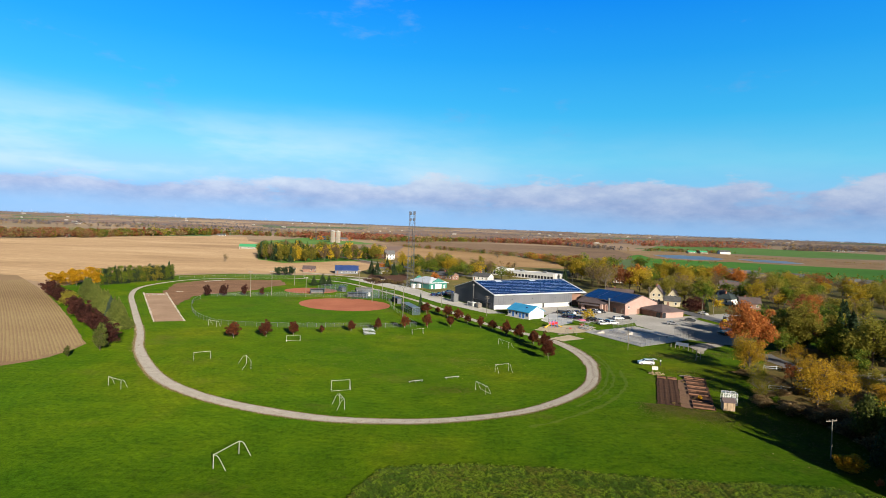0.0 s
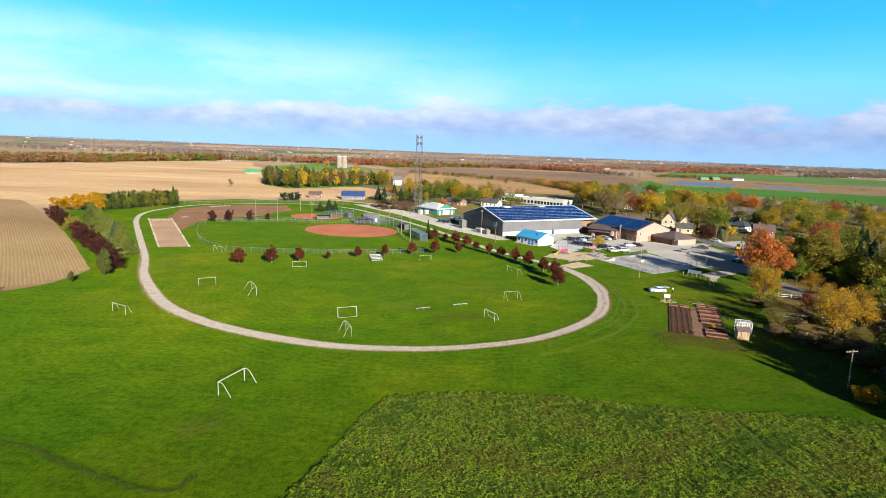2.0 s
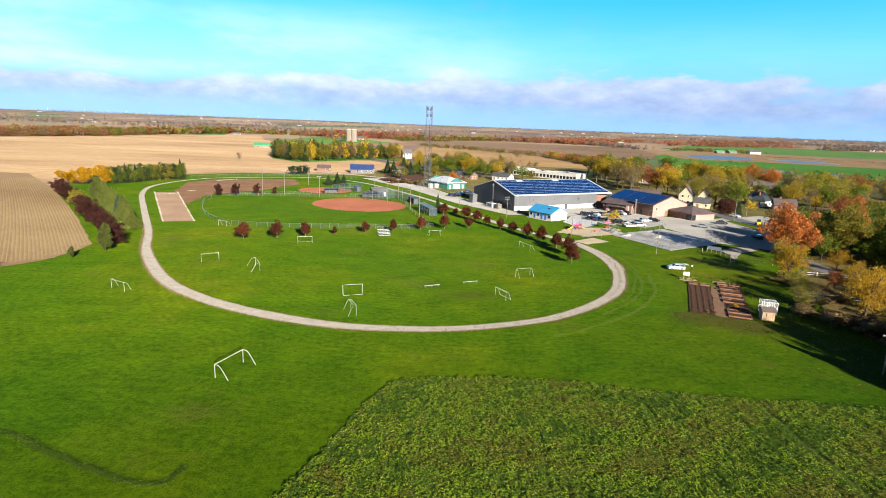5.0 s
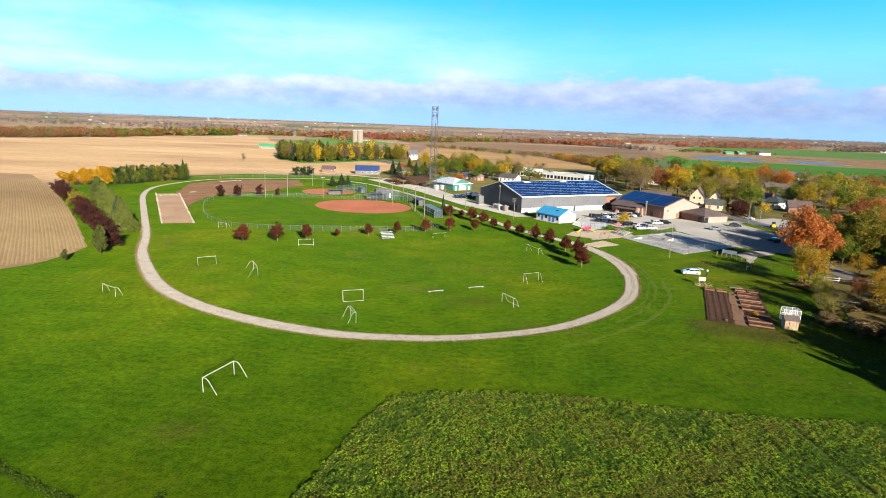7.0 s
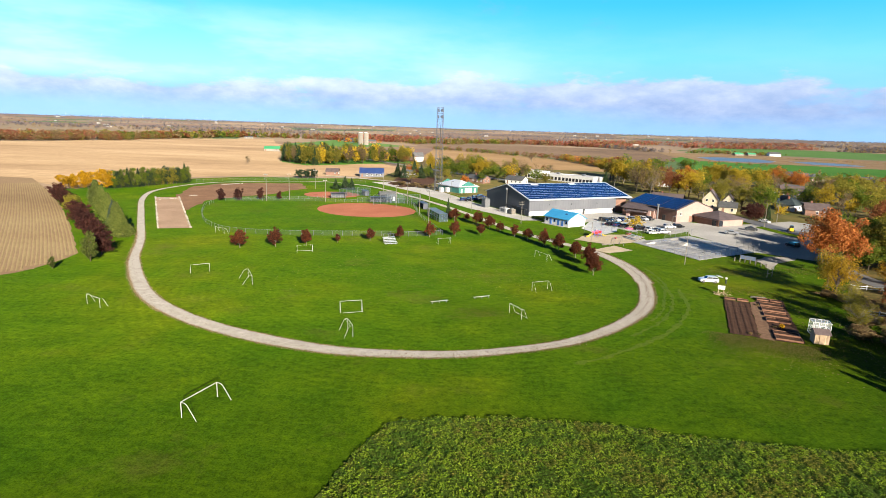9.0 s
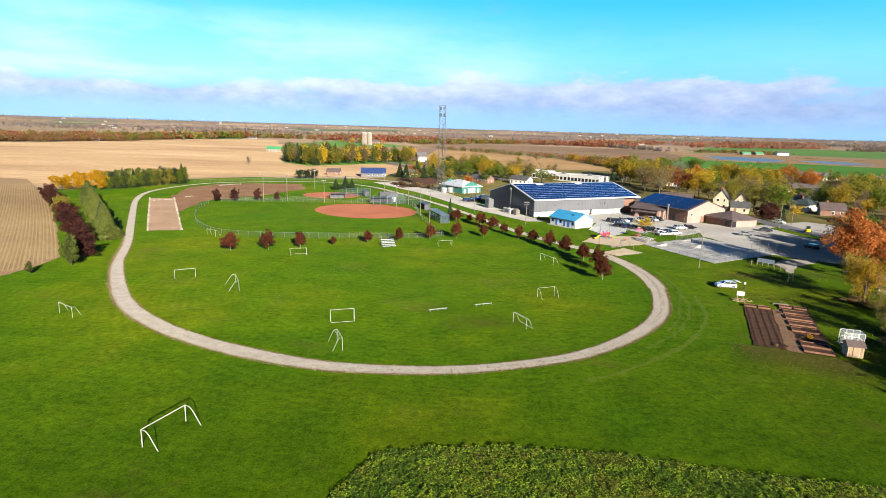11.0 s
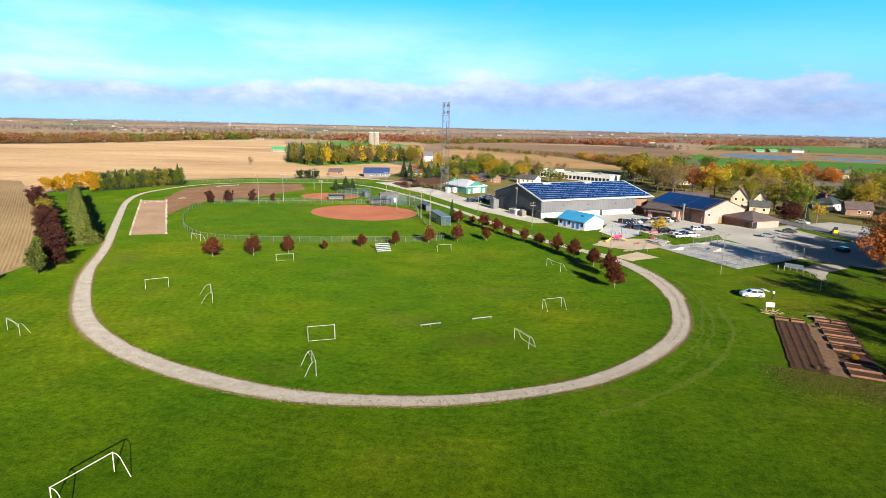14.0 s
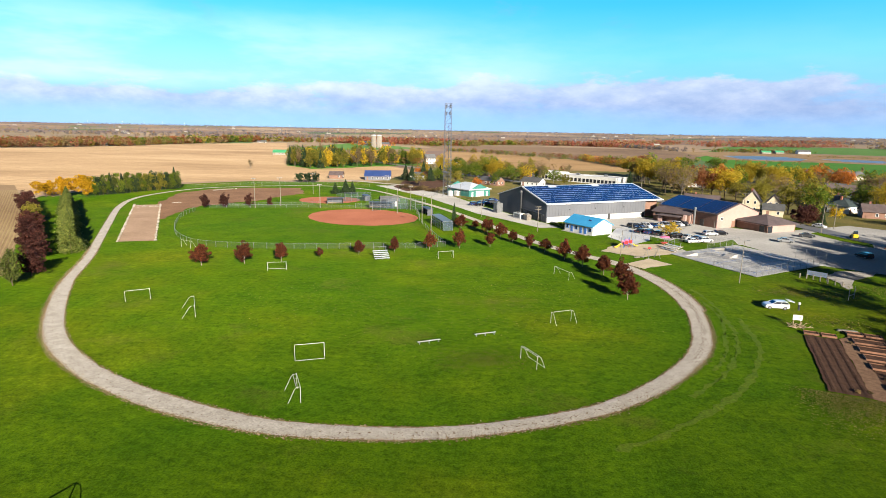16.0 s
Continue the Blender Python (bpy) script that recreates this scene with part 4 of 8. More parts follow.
def panel_array(b, lines, L0, L1, W, E, R, thick, rows, cols, row_gap=0.2, gap=0.04, block_gap=0.04):
    """Solar modules on a roof slope, in rows and columns, standing just clear of the sheet."""
    k = (R - E) / (W / 2)
    for i in range(rows):
        y0, y1 = (W / 2) * 0.97 * i / rows, (W / 2) * 0.97 * (i + 1) / rows - row_gap
        for j in range(cols):
            if (i, j) in lines:
                continue
            x0, x1 = L0 + (L1 - L0) * j / cols, L0 + (L1 - L0) * (j + 1) / cols - (block_gap if j % 7 == 6 else gap)
            z0, z1 = E + k * y0 + thick + 0.10, E + k * y1 + thick + 0.10
            b.add([(x0, y0, z0), (x1, y0, z0), (x1, y1, z1), (x0, y1, z1), (x0, y0, z0 - 0.05), (x1, y0, z0 - 0.05), (x1, y1, z1 - 0.05), (x0, y1, z1 - 0.05)], [(0, 1, 2, 3), (4, 5, 1, 0), (5, 6, 2, 1), (6, 7, 3, 2), (7, 4, 0, 3)])
    return b


# arena
L, W, E, R = 51.5, 32.0, 6.43, 10.8
arena = thing("arena_building", pose(21.9, 235.0, 0, 0, 0, 29.5), "large grey metal-clad arena with a solar-panelled roof", "arena")
G = 43.8
b = Build()
b.slab([(0.3, 0), (G, 0), (G, 0.3), (0.3, 0.3)], 1.9, E)
b.slab([(0, W - 0.3), (L, W - 0.3), (L, W), (0, W)], 0, E)
part("long_wall", b, M_GREYSIDE, arena, "grey ribbed metal cladding")
b = Build()
b.slab([(0.3, 0.02), (G, 0.02), (G, 0.3), (0.3, 0.3)], 0, 1.9)
part("base_wall", b, M_WHITEWALL, arena, "white painted block base")
for x0, x1, yy in ((0, 0.3, 0), (L - 0.3, L, 2.0)):
    b = Build()
    prof = [(yy, 0), (W, 0), (W, E), (W / 2, R), (yy, E + (R - E) * 2 * yy / W)]
    n5 = 5
    b.add([(x0, y, z) for y, z in prof] + [(x1, y, z) for y, z in prof], [(4, 3, 2, 1, 0), (5, 6, 7, 8, 9)] + [(i, (i + 1) % n5, n5 + (i + 1) % n5, n5 + i) for i in range(n5)])
    part("end_wall", b, M_DARKSIDE, arena, "dark slate-blue metal cladding")
b = Build().slab([(G, 2.0), (L - 0.3, 2.0), (L - 0.3, 2.3), (G, 2.3)], 0, E).slab([(G - 0.3, 0.3), (G, 0.3), (G, 2.0), (G - 0.3, 2.0)], 0, E)
part("recessed_wall", b, M_BROWNWALL, arena)
part("roof", gable_roof(L, W, E, R, 0.2, 0.3, 0.7), M_PALEROOF, arena, "pale ribbed metal roof")
b = Build().box((L / 2, -0.74, E - 0.12), (L + 0.7, 0.14, 0.34))
for s in (-0.35,):
    k = (R - E) / (W / 2)
    for sg in (-1, 1):
        ang = math.atan(k) * (1 if sg < 0 else -1)
        rot = Matrix.Rotation(ang, 4, "X")
        b.box((s, W / 2 + sg * W / 4, (E + R) / 2 + 0.12), (0.14, W / 2 / math.cos(math.atan(k)) + 0.7, 0.34), rot)
part("fascia", b, M_WHITE, arena, "white metal fascia")
skip = {(8, c) for c in (9, 10, 11, 26, 27, 28)}
b = panel_array(Build(), skip, 0.2, L - 0.6, W, E, R, 0.2, 9, 44, row_gap=0.26, gap=0.05, block_gap=0.09)
part("solar_module", b, M_PANEL, arena, "rows of dark blue solar modules")["kind"] = "stuff"
b = Build()
for i in range(34):
    x = 1.2 + i * (G - 2) / 33
    b.box((x, -0.03, (2.1 + E) / 2), (0.07, 0.06, E - 2.15))
part("cladding_rib", b, M_GREYSIDE, arena)
for x in (13.0, 27.0, 43.0):
    door_on(arena, x, -0.02, 1.0, 2.05, "-y", M_DARKSTEEL, "dark steel door")
for x in (9.5, 20.5, 33.5):
    w = part("wall_lamp", Build().box((x, -0.18, 4.3), (0.3, 0.3, 0.4), bevel=0.05), M_DARKSTEEL, arena)
# plant on the end wall
b = Build().tube([(-0.4, 15.5, 1.5), (-0.4, 15.5, 9.0)], 0.32, 10).tube([(-0.4, 15.5, 3.0), (-0.4, 6.0, 2.8), (-0.4, 1.0, 2.6)], 0.25, 8)
part("duct", b, M_DARKSTEEL, arena, "dark steel duct")
part("duct_cap", Build().box((-0.6, 15.5, 9.1), (0.9, 0.9, 0.7), bevel=0.1), M_STEEL, arena)
door_on(arena, -0.03, 10.0, 3.4, 3.2, "-x", M_DARKSTEEL, "dark roll-up door", "rollup_door")
door_on(arena, -0.03, 4.0, 2.4, 2.4, "-x", M_DARKSTEEL, "dark steel door")
for i, (x, y, sx, sy, sz, mm, lab) in enumerate(((-3.5, 26.5, 2.4, 3.0, 3.8, M_STEEL, "grey evaporative cooling tower"), (-3.2, 12.0, 2.0, 4.8, 1.9, M_WHITE, "white chiller cabinet"), (-3.0, 7.0, 1.8, 2.6, 2.0, M_STONE, "pale beige plant cabinet"))):
    cab = thing("plant_cabinet", arena.matrix_world @ pose(x, y, 0.05), lab + " beside the arena end wall", "plant")
    part("body", Build().box((0, 0, sz / 2), (sx, sy, sz), bevel=0.08), mm, cab)
    part("fan_ring", Build().tube([(0, 0, sz), (0, 0, sz + 0.35)], 0.7, 14), M_STEEL, cab, "steel fan cowl")
    part("access_panel", Build().box((-sx / 2 - 0.02, 0, sz * 0.5), (0.05, sy * 0.6, sz * 0.6)), M_STEEL, cab)
    part("plinth", Build().box((0, 0, 0.04), (sx + 0.4, sy + 0.4, 0.1)), M_CONCRETE, cab)

# blue-roofed hut
L, W, E, R = 11.5, 8.4, 2.8, 4.8
hut = thing("field_hut", pose(33.6, 212.6, 0, 0, 0, -52) @ pose(-11.5, 0, 0), "white clubhouse hut with a bright blue metal roof", "hut")
part("wall", wall_shell(L, W, E, R), M_WHITEWALL, hut)
part("roof", gable_roof(L, W, E, R, 0.15, 0.4, 0.5), M_BLUEROOF, hut, "bright blue metal roof")
for i in range(6):
    x = 1.2 + i * 1.85
    if i in (1, 3, 4):
        door_on(hut, x, -0.03, 0.95, 2.05, "-y", M_BLUEPAINT, "blue painted door")
    else:
        window_on(hut, x, -0.03, 1.6, 0.9, 1.0, "-y", M_BLUEPAINT)
part("roof_vent", Build().box((8.2, 2.3, 4.15), (1.0, 0.5, 0.35), bevel=0.1), M_NAVYROOF, hut)
part("step", Build().box((5, -0.8, 0.1), (10, 1.3, 0.12)), M_CONCRETE, hut)

# school
school = thing("school_building", pose(77.6, 234.6, 0, 0, 0, -61.2) @ pose(-26.0, 0, 0), "peach and brown gabled hall with solar panels", "school")
L, W, E, R = 26.0, 19.5, 4.65, 7.9
b = Build().slab([(0, 0), (L - 0.3, 0), (L - 0.3, 0.3), (0, 0.3)], 0, E).slab([(0, W - 0.3), (L - 0.3, W - 0.3), (L - 0.3, W), (0, W)], 0, E)
part("long_wall", b, M_BROWNWALL, school, "brown brick side wall")
for x0, x1 in ((L - 0.3, L), (0, 0.3)):
    b = Build()
    prof = [(0, 0), (W, 0), (W, E), (W / 2, R), (0, E)] if x0 else [(0.3, 0), (W - 0.3, 0), (W - 0.3, E), (W / 2, R), (0.3, E)]
    b.add([(x0, y, z) for y, z in prof] + [(x1, y, z) for y, z in prof], [(4, 3, 2, 1, 0), (5, 6, 7, 8, 9)] + [(i, (i + 1) % 5, 5 + (i + 1) % 5, 5 + i) for i in range(5)])
    part("gable_wall", b, M_PEACH, school, "peach painted gable wall")
part("roof", gable_roof(L, W, E, R, 0.25, 0.3, 0.5), M_BROWNROOF, school, "dark brown roof")
b = panel_array(Build(), set(), 0.4, L - 0.4, W, E, R, 0.25, 6, 22, row_gap=0.10, gap=0.04, block_gap=0.30)
part("solar_module", b, M_PANEL, school, "rows of dark blue solar modules")["kind"] = "stuff"
window_on(school, L + 0.03, 2.0, 3.2, 1.0, 0.9, "+x")
door_on(school, L + 0.03, 8.0, 2.2, 2.3, "+x", M_BROWNWALL, "brown double door")
for x in (15.0, 20.0):
    door_on(school, x, -0.03, 1.6, 2.2, "-y", M_DARKSTEEL, "dark steel door")
part("flue", Build().tube([(17.5, -0.9, 0), (17.5, -0.9, 5.6)], 0.35, 10).tube([(17.5, -0.9, 5.6), (17.5, -0.9, 6.1)], [0.5, 0.45], 10), M_STEEL, school, "galvanised steel flue")
# brown front wing
wing = thing("entrance_wing", pose(61.5, 250.5, 0, 0, 0, -42), "low brown entrance wing joined to the hall", "building")
part("wall", wall_shell(13.0, 9.0, 3.4, 4.6), M_BROWNWALL, wing)
part("roof", gable_roof(13.0, 9.0, 3.4, 4.6, 0.2, 0.5, 0.9), M_BROWNROOF, wing, "brown metal roof")
for i in range(7):
    window_on(wing, 1.2 + i * 1.1, -0.03, 2.5, 0.7, 0.6, "-y", M_DARKSTEEL)
part("end_panel", Build().slab([(13.0, 0.2), (13.14, 0.2), (13.14, 8.8), (13.0, 8.8)], 0, 3.35), M_PEACH, wing, "peach painted end wall")
part("porch_post", Build().box((12.0, -1.4, 1.6), (1.0, 1.0, 3.2), bevel=0.05), M_PEACH, wing, "peach painted pier")
part("porch_roof", Build().box((7.0, -2.0, 2.6), (8.0, 3.6, 0.3), bevel=0.06), M_BROWNROOF, wing)
part("pier", Build().box((3.6, -2.0, 1.25), (1.2, 1.2, 2.45)), M_PEACH, wing)
# low hipped block
low = thing("hipped_annex", pose(90.8, 228.4, 0, 0, 0, -64) @ pose(-12.0, 0, 0), "low peach annex with a brown hipped roof", "building")
b = Build()
t = 0.3
for q in ([(0, 0), (12, 0), (12, t), (0, t)], [(0, 12.4 - t), (12, 12.4 - t), (12, 12.4), (0, 12.4)]):
    b.slab(q, 0, 2.5)
part("side_wall", b, M_BROWNWALL, low)
b = Build()
for q in ([(0, t), (t, t), (t, 12.4 - t), (0, 12.4 - t)], [(12 - t, t), (12, t), (12, 12.4 - t), (12 - t, 12.4 - t)]):
    b.slab(q, 0, 2.5)
part("front_wall", b, M_PEACH, low, "peach painted front wall")
part("roof", hip_roof(12, 12.4, 2.5, 4.9, 0.8), M_BROWNROOF, low, "brown shingle hipped roof")
door_on(low, 10.0, -0.03, 1.8, 2.1, "-y", M_GLASS, "glazed entrance door")
part("glazed_corner", Build().box((12.05, 1.1, 1.15), (0.1, 1.9, 2.1)), M_GLASS, low, "glazed corner entrance")
part("cornice", Build().box((6.0, -0.06, 2.3), (12.0, 0.1, 0.3)), M_PEACH, low, "pale band under the eaves")

# teal storage hall
L, W, E, R = 18.0, 12.4, 3.15, 5.85
teal = thing("storage_hall", pose(-7.1, 305.2, 0, 0, 0, -50) @ pose(-18, 0, 0), "teal and white metal shed with a pale roof", "shed")
b = Build().slab([(0, 0), (L, 0), (L, 0.25), (0, 0.25)], 0, E).slab([(0, W - 0.25), (L, W - 0.25), (L, W), (0, W)], 0, E)
part("wall", b, M_TEAL, teal, "teal metal siding")
for x0, x1 in ((L - 0.25, L), (0, 0.25)):
    b = Build()
    prof = [(0.25, 0), (W - 0.25, 0), (W - 0.25, E), (W / 2, R), (0.25, E)]
    b.add([(x0, y, z) for y, z in prof] + [(x1, y, z) for y, z in prof], [(4, 3, 2, 1, 0), (5, 6, 7, 8, 9)] + [(i, (i + 1) % 5, 5 + (i + 1) % 5, 5 + i) for i in range(5)])
    part("end_wall", b, M_TEAL, teal)
part("roof", hip_roof(L, W, E, R, 0.7), M_PALEROOF, teal, "pale blue-grey metal roof")
door_on(teal, L + 0.02, 6.2, 4.6, 2.6, "+x", M_WHITE, "white roll-up door", "rollup_door")
door_on(teal, L + 0.02, 1.8, 1.0, 2.1, "+x", M_WHITE, "white door")
door_on(teal, L + 0.02, 10.6, 1.2, 2.1, "+x", M_WHITE, "white door")
part("trim_band", Build().box((L / 2, -0.03, E - 0.25), (L, 0.08, 0.4)), M_WHITE, teal)
bx = thing("shipping_bin", pose(-1.5, 318, 0, 0, 0, -55), "violet steel container beside the teal shed", "container")
part("body", Build().box((0, 0, 1.4), (5.0, 2.4, 2.6), bevel=0.06), M_PURPLE, bx)
part("lid", Build().box((0, 0, 2.75), (5.1, 2.5, 0.12)), M_PURPLE, bx)
part("locking_bar", Build().tube([(2.55, -0.4, 0.3), (2.55, -0.4, 2.5)], 0.04, 6), M_STEEL, bx)


def house(x, y, turn, L, W, E, R, wall_m, roof_m, label, category="house", name="house", hip=False, rows=1, chimney=True, wing=None):
    ob = thing(name, pose(x, y, 0, 0, 0, turn), label, category)
    part("wall", wall_shell(L, W, E, R if not hip else E + 0.01, 0.25), wall_m, ob)
    part("roof", hip_roof(L, W, E, R, 0.5) if hip else gable_roof(L, W, E, R, 0.18, 0.4, 0.5), roof_m, ob)
    for r in range(rows):
        z = 1.5 + 2.6 * r
        for i in range(max(2, int(L / 3))):
            xx = L * (i + 0.5) / max(2, int(L / 3))
            if r == 0 and i == 0:
                door_on(ob, xx, -0.03, 0.95, 2.05, "-y", M_BROWNWALL)
            else:
                window_on(ob, xx, -0.03, z, 0.9, 1.2, "-y")
        for yy in (W * 0.3, W * 0.7):
            window_on(ob, -0.03, yy, z, 0.9, 1.2, "-x")
            window_on(ob, L + 0.03, yy, z, 0.9, 1.2, "+x")
    if chimney:
        part("chimney", Build().box((L * 0.3, W * 0.55, R + 0.2), (0.6, 0.6, 1.6)), M_REDBRICK, ob, "brick chimney")
    if wing:
        wl2, ww, we, wr, wx = wing
        bb = Build()
        m = pose(wx + ww, -wl2, 0, 0, 0, 90)
        w2 = wall_shell(wl2, ww, we, wr, 0.25)
        r2 = gable_roof(wl2 + W * 0.4, ww, we, wr, 0.18, 0.4, 0.4)
        bb.add([m @ Vector(p) for p in w2.v], w2.f)
        part("wing_wall", bb, wall_m, ob)
        part("wing_roof", Build().add([m @ Vector(p) for p in r2.v], r2.f), roof_m, ob)
        window_on(ob, wx + ww / 2, -wl2 - 0.03, 1.5, 1.2, 1.2, "-y")
        window_on(ob, wx + ww / 2, -wl2 - 0.03, 4.0, 0.9, 1.2, "-y")
    return ob


house(110.9, 278.7, 64, 9, 6.4, 4.6, 8.6, M_CREAM, M_BROWNROOF, "cream two-storey house with steep gables", rows=2)
house(116.8, 274.6, 64, 7, 5.2, 4.2, 7.6, M_CREAM, M_BROWNROOF, "steep cream gabled wing beside the cream house", rows=2, chimney=False)
house(108, 270, -25, 7, 6, 2.8, 4.6, M_CREAM, M_GREYROOF, "small cream cottage beside the cream house", chimney=False)
house(147.3, 283.1, 35, 9, 8, 2.8, 5.8, M_WHITEWALL, mat("dark_teal_shingle", (0.035, 0.055, 0.06), (0.06, 0.085, 0.09), 0.4, 5.0, 0.85, 0.4, mottle=0.3), "white bungalow with a dark teal hipped roof", hip=True)
house(146, 272, -20, 9, 8, 2.8, 5.2, M_BROWNWALL, M_BROWNROOF, "brown brick bungalow among trees")
house(150, 300, -15, 11, 8, 2.9, 5.6, M_WHITEWALL, M_GREYROOF, "white clapboard house behind street trees")
house(165, 330, -20, 11, 8, 5.2, 8.0, M_REDBRICK, M_BROWNROOF, "two-storey brick house in the village", rows=2)
house(185, 372, -18, 12, 8, 2.9, 5.6, M_WHITEWALL, M_GREYROOF, "white bungalow at the village edge")
house(120, 392, -20, 11, 8, 5.0, 7.8, M_WHITEWALL, M_GREYROOF, "white two-storey farmhouse in the village", rows=2)
house(150, 440, -20, 11, 8, 5.0, 7.8, M_WHITEWALL, M_GREYROOF, "white gabled house between tall trees", rows=2)
house(88, 300, -28, 14, 7, 2.8, 4.6, M_REDBRICK, M_BROWNROOF, "low red brick row behind the arena")
house(20, 372, -35, 12, 7, 2.8, 4.8, M_WHITEWALL, M_GREYROOF, "white bungalow behind the arena")
house(-4, 372, -40, 13, 7, 2.8, 4.6, M_BROWNWALL, M_GREYROOF, "low brown house with a grey roof")
house(26, 430, -35, 13, 8, 2.9, 5.4, M_WHITEWALL, M_NAVYROOF, "white house with a dark blue roof")
house(-58, 562, 20, 9, 8, 5.4, 8.8, M_WHITEWALL, M_GREYROOF, "white two-storey farmhouse by the woods", rows=2)
house(-36, 560, 10, 12, 6, 2.6, 4.4, M_WHITEWALL, M_GREYROOF, "long white outbuilding beside the farmhouse", "outbuilding", "outbuilding", chimney=False)
house(-73.5, 379, 9, 15.3, 12, 2.6, 5.4, M_GREYSIDE, M_NAVYROOF, "grey drive shed with a navy metal roof", "shed", "drive_shed", chimney=False)
house(-97, 384, 5, 8, 6, 2.4, 4.2, M_BROWNWALL, M_BROWNROOF, "small brown shed beside the lane", "shed", "garden_shed", chimney=False)
house(-48, 392, -10, 9, 7, 2.7, 4.5, M_WHITEWALL, M_GREYROOF, "grey-roofed bungalow beyond the lane")
house(-246, 668, 8, 22, 10, 3.0, 5.6, M_STONE, M_GREENROOF, "long farm shed with a green metal roof", "barn", "farm_shed", chimney=False)
house(-262, 1135, 5, 34, 16, 5, 8, M_GREYSIDE, M_GREYROOF, "grey metal barn by the silos", "barn", "barn", chimney=False)
house(-222, 1120, 5, 26, 14, 4, 7, M_BROWNWALL, M_GREYROOF, "brown barn with a grey roof", "barn", "barn", chimney=False)
for i in range(11):
    xx, yy = 242 + i * 7.5 + (i % 3) * 6, 505 - i * 11 + (i % 2) * 16
    house(xx, yy, -25 + (i % 4) * 17, 13, 10, 3.0, 6.2, (M_REDBRICK, M_BROWNWALL, M_CREAM)[i % 3], M_GREYROOF, "newer bungalow with a dark shingle roof in a housing row", hip=i % 2 == 0, chimney=False)
for x, y, tn in ((505, 1150, 10), (540, 1172, 15)):
    house(x, y, tn, 18, 9, 3.0, 5.6, M_STONE, M_GREENROOF, "far farm shed with a green roof", "barn", "farm_shed", chimney=False)
house(585, 1180, 0, 22, 12, 4.5, 8, M_WHITEWALL, M_GREYROOF, "far white farmhouse by a green barn")
for x, y in ((1250, 1790), (1310, 1830), (1370, 1850)):
    house(x, y, 10, 46, 16, 5, 8, M_STONE, M_PALEROOF, "far long white barn", "barn", "barn", chimney=False)
for x, y in ((-560, 800), (-470, 1150), (-610, 1120)):
    house(x, y, 12, 16, 9, 3, 5, M_STONE, M_GREYROOF, "white farm building before red woods", "barn", "barn", chimney=False)

# flat-roofed strip of offices behind the arena
strip = thing("office_block", pose(34, 424, 0, 0, 0, -43), "white flat-roofed single-storey block with dark glazing", "office")
for i, (x0, x1, d, hh) in enumerate(((0, 16, 12, 5.2), (16.3, 34, 15, 4.2), (34.3, 58, 13, 4.6))):
    b = Build()
    tk = 0.3
    for q in ([(x0, 0), (x1, 0), (x1, tk), (x0, tk)], [(x0, d - tk), (x1, d - tk), (x1, d), (x0, d)], [(x0, tk), (x0 + tk, tk), (x0 + tk, d - tk), (x0, d - tk)], [(x1 - tk, tk), (x1, tk), (x1, d - tk), (x1 - tk, d - tk)]):
        b.slab(q, 0, hh)
    part("wall", b, M_WHITEWALL, strip)
    part("roof", Build().box(((x0 + x1) / 2, d / 2, hh - 0.35), (x1 - x0 - 0.62, d - 0.62, 0.3)), M_FLATROOF, strip, "pale flat roof")
    k = int((x1 - x0) / 2.6)
    for j in range(k):
        window_on(strip, x0 + (j + 0.5) * (x1 - x0) / k, -0.03, 1.7, 1.7, 1.9, "-y", M_DARKSTEEL)
    part("roof_unit", Build().box(((x0 + x1) / 2, d * 0.6, hh + 0.4), (2.2, 1.6, 1.2), bevel=0.08), M_STEEL, strip)

# silos
for x in (-203, -193.5):
    silo = thing("silo", pose(x, 1015, 0), "tall pale concrete farm silo", "silo", "farm silos")
    part("body", Build().tube([(0, 0, 0), (0, 0, 10), (0, 0, 20.5)], 4.2, 20), M_STONE, silo)
    part("cap", Build().tube([(0, 0, 20.5), (0, 0, 21.3), (0, 0, 21.9)], [4.3, 3.6, 1.2], 20), M_PALEROOF, silo)
    for z in (4, 8, 12, 16):
        part("hoop", Build().tube([(0, 0, z), (0, 0, z + 0.25)], 4.28, 20), M_STEEL, silo)


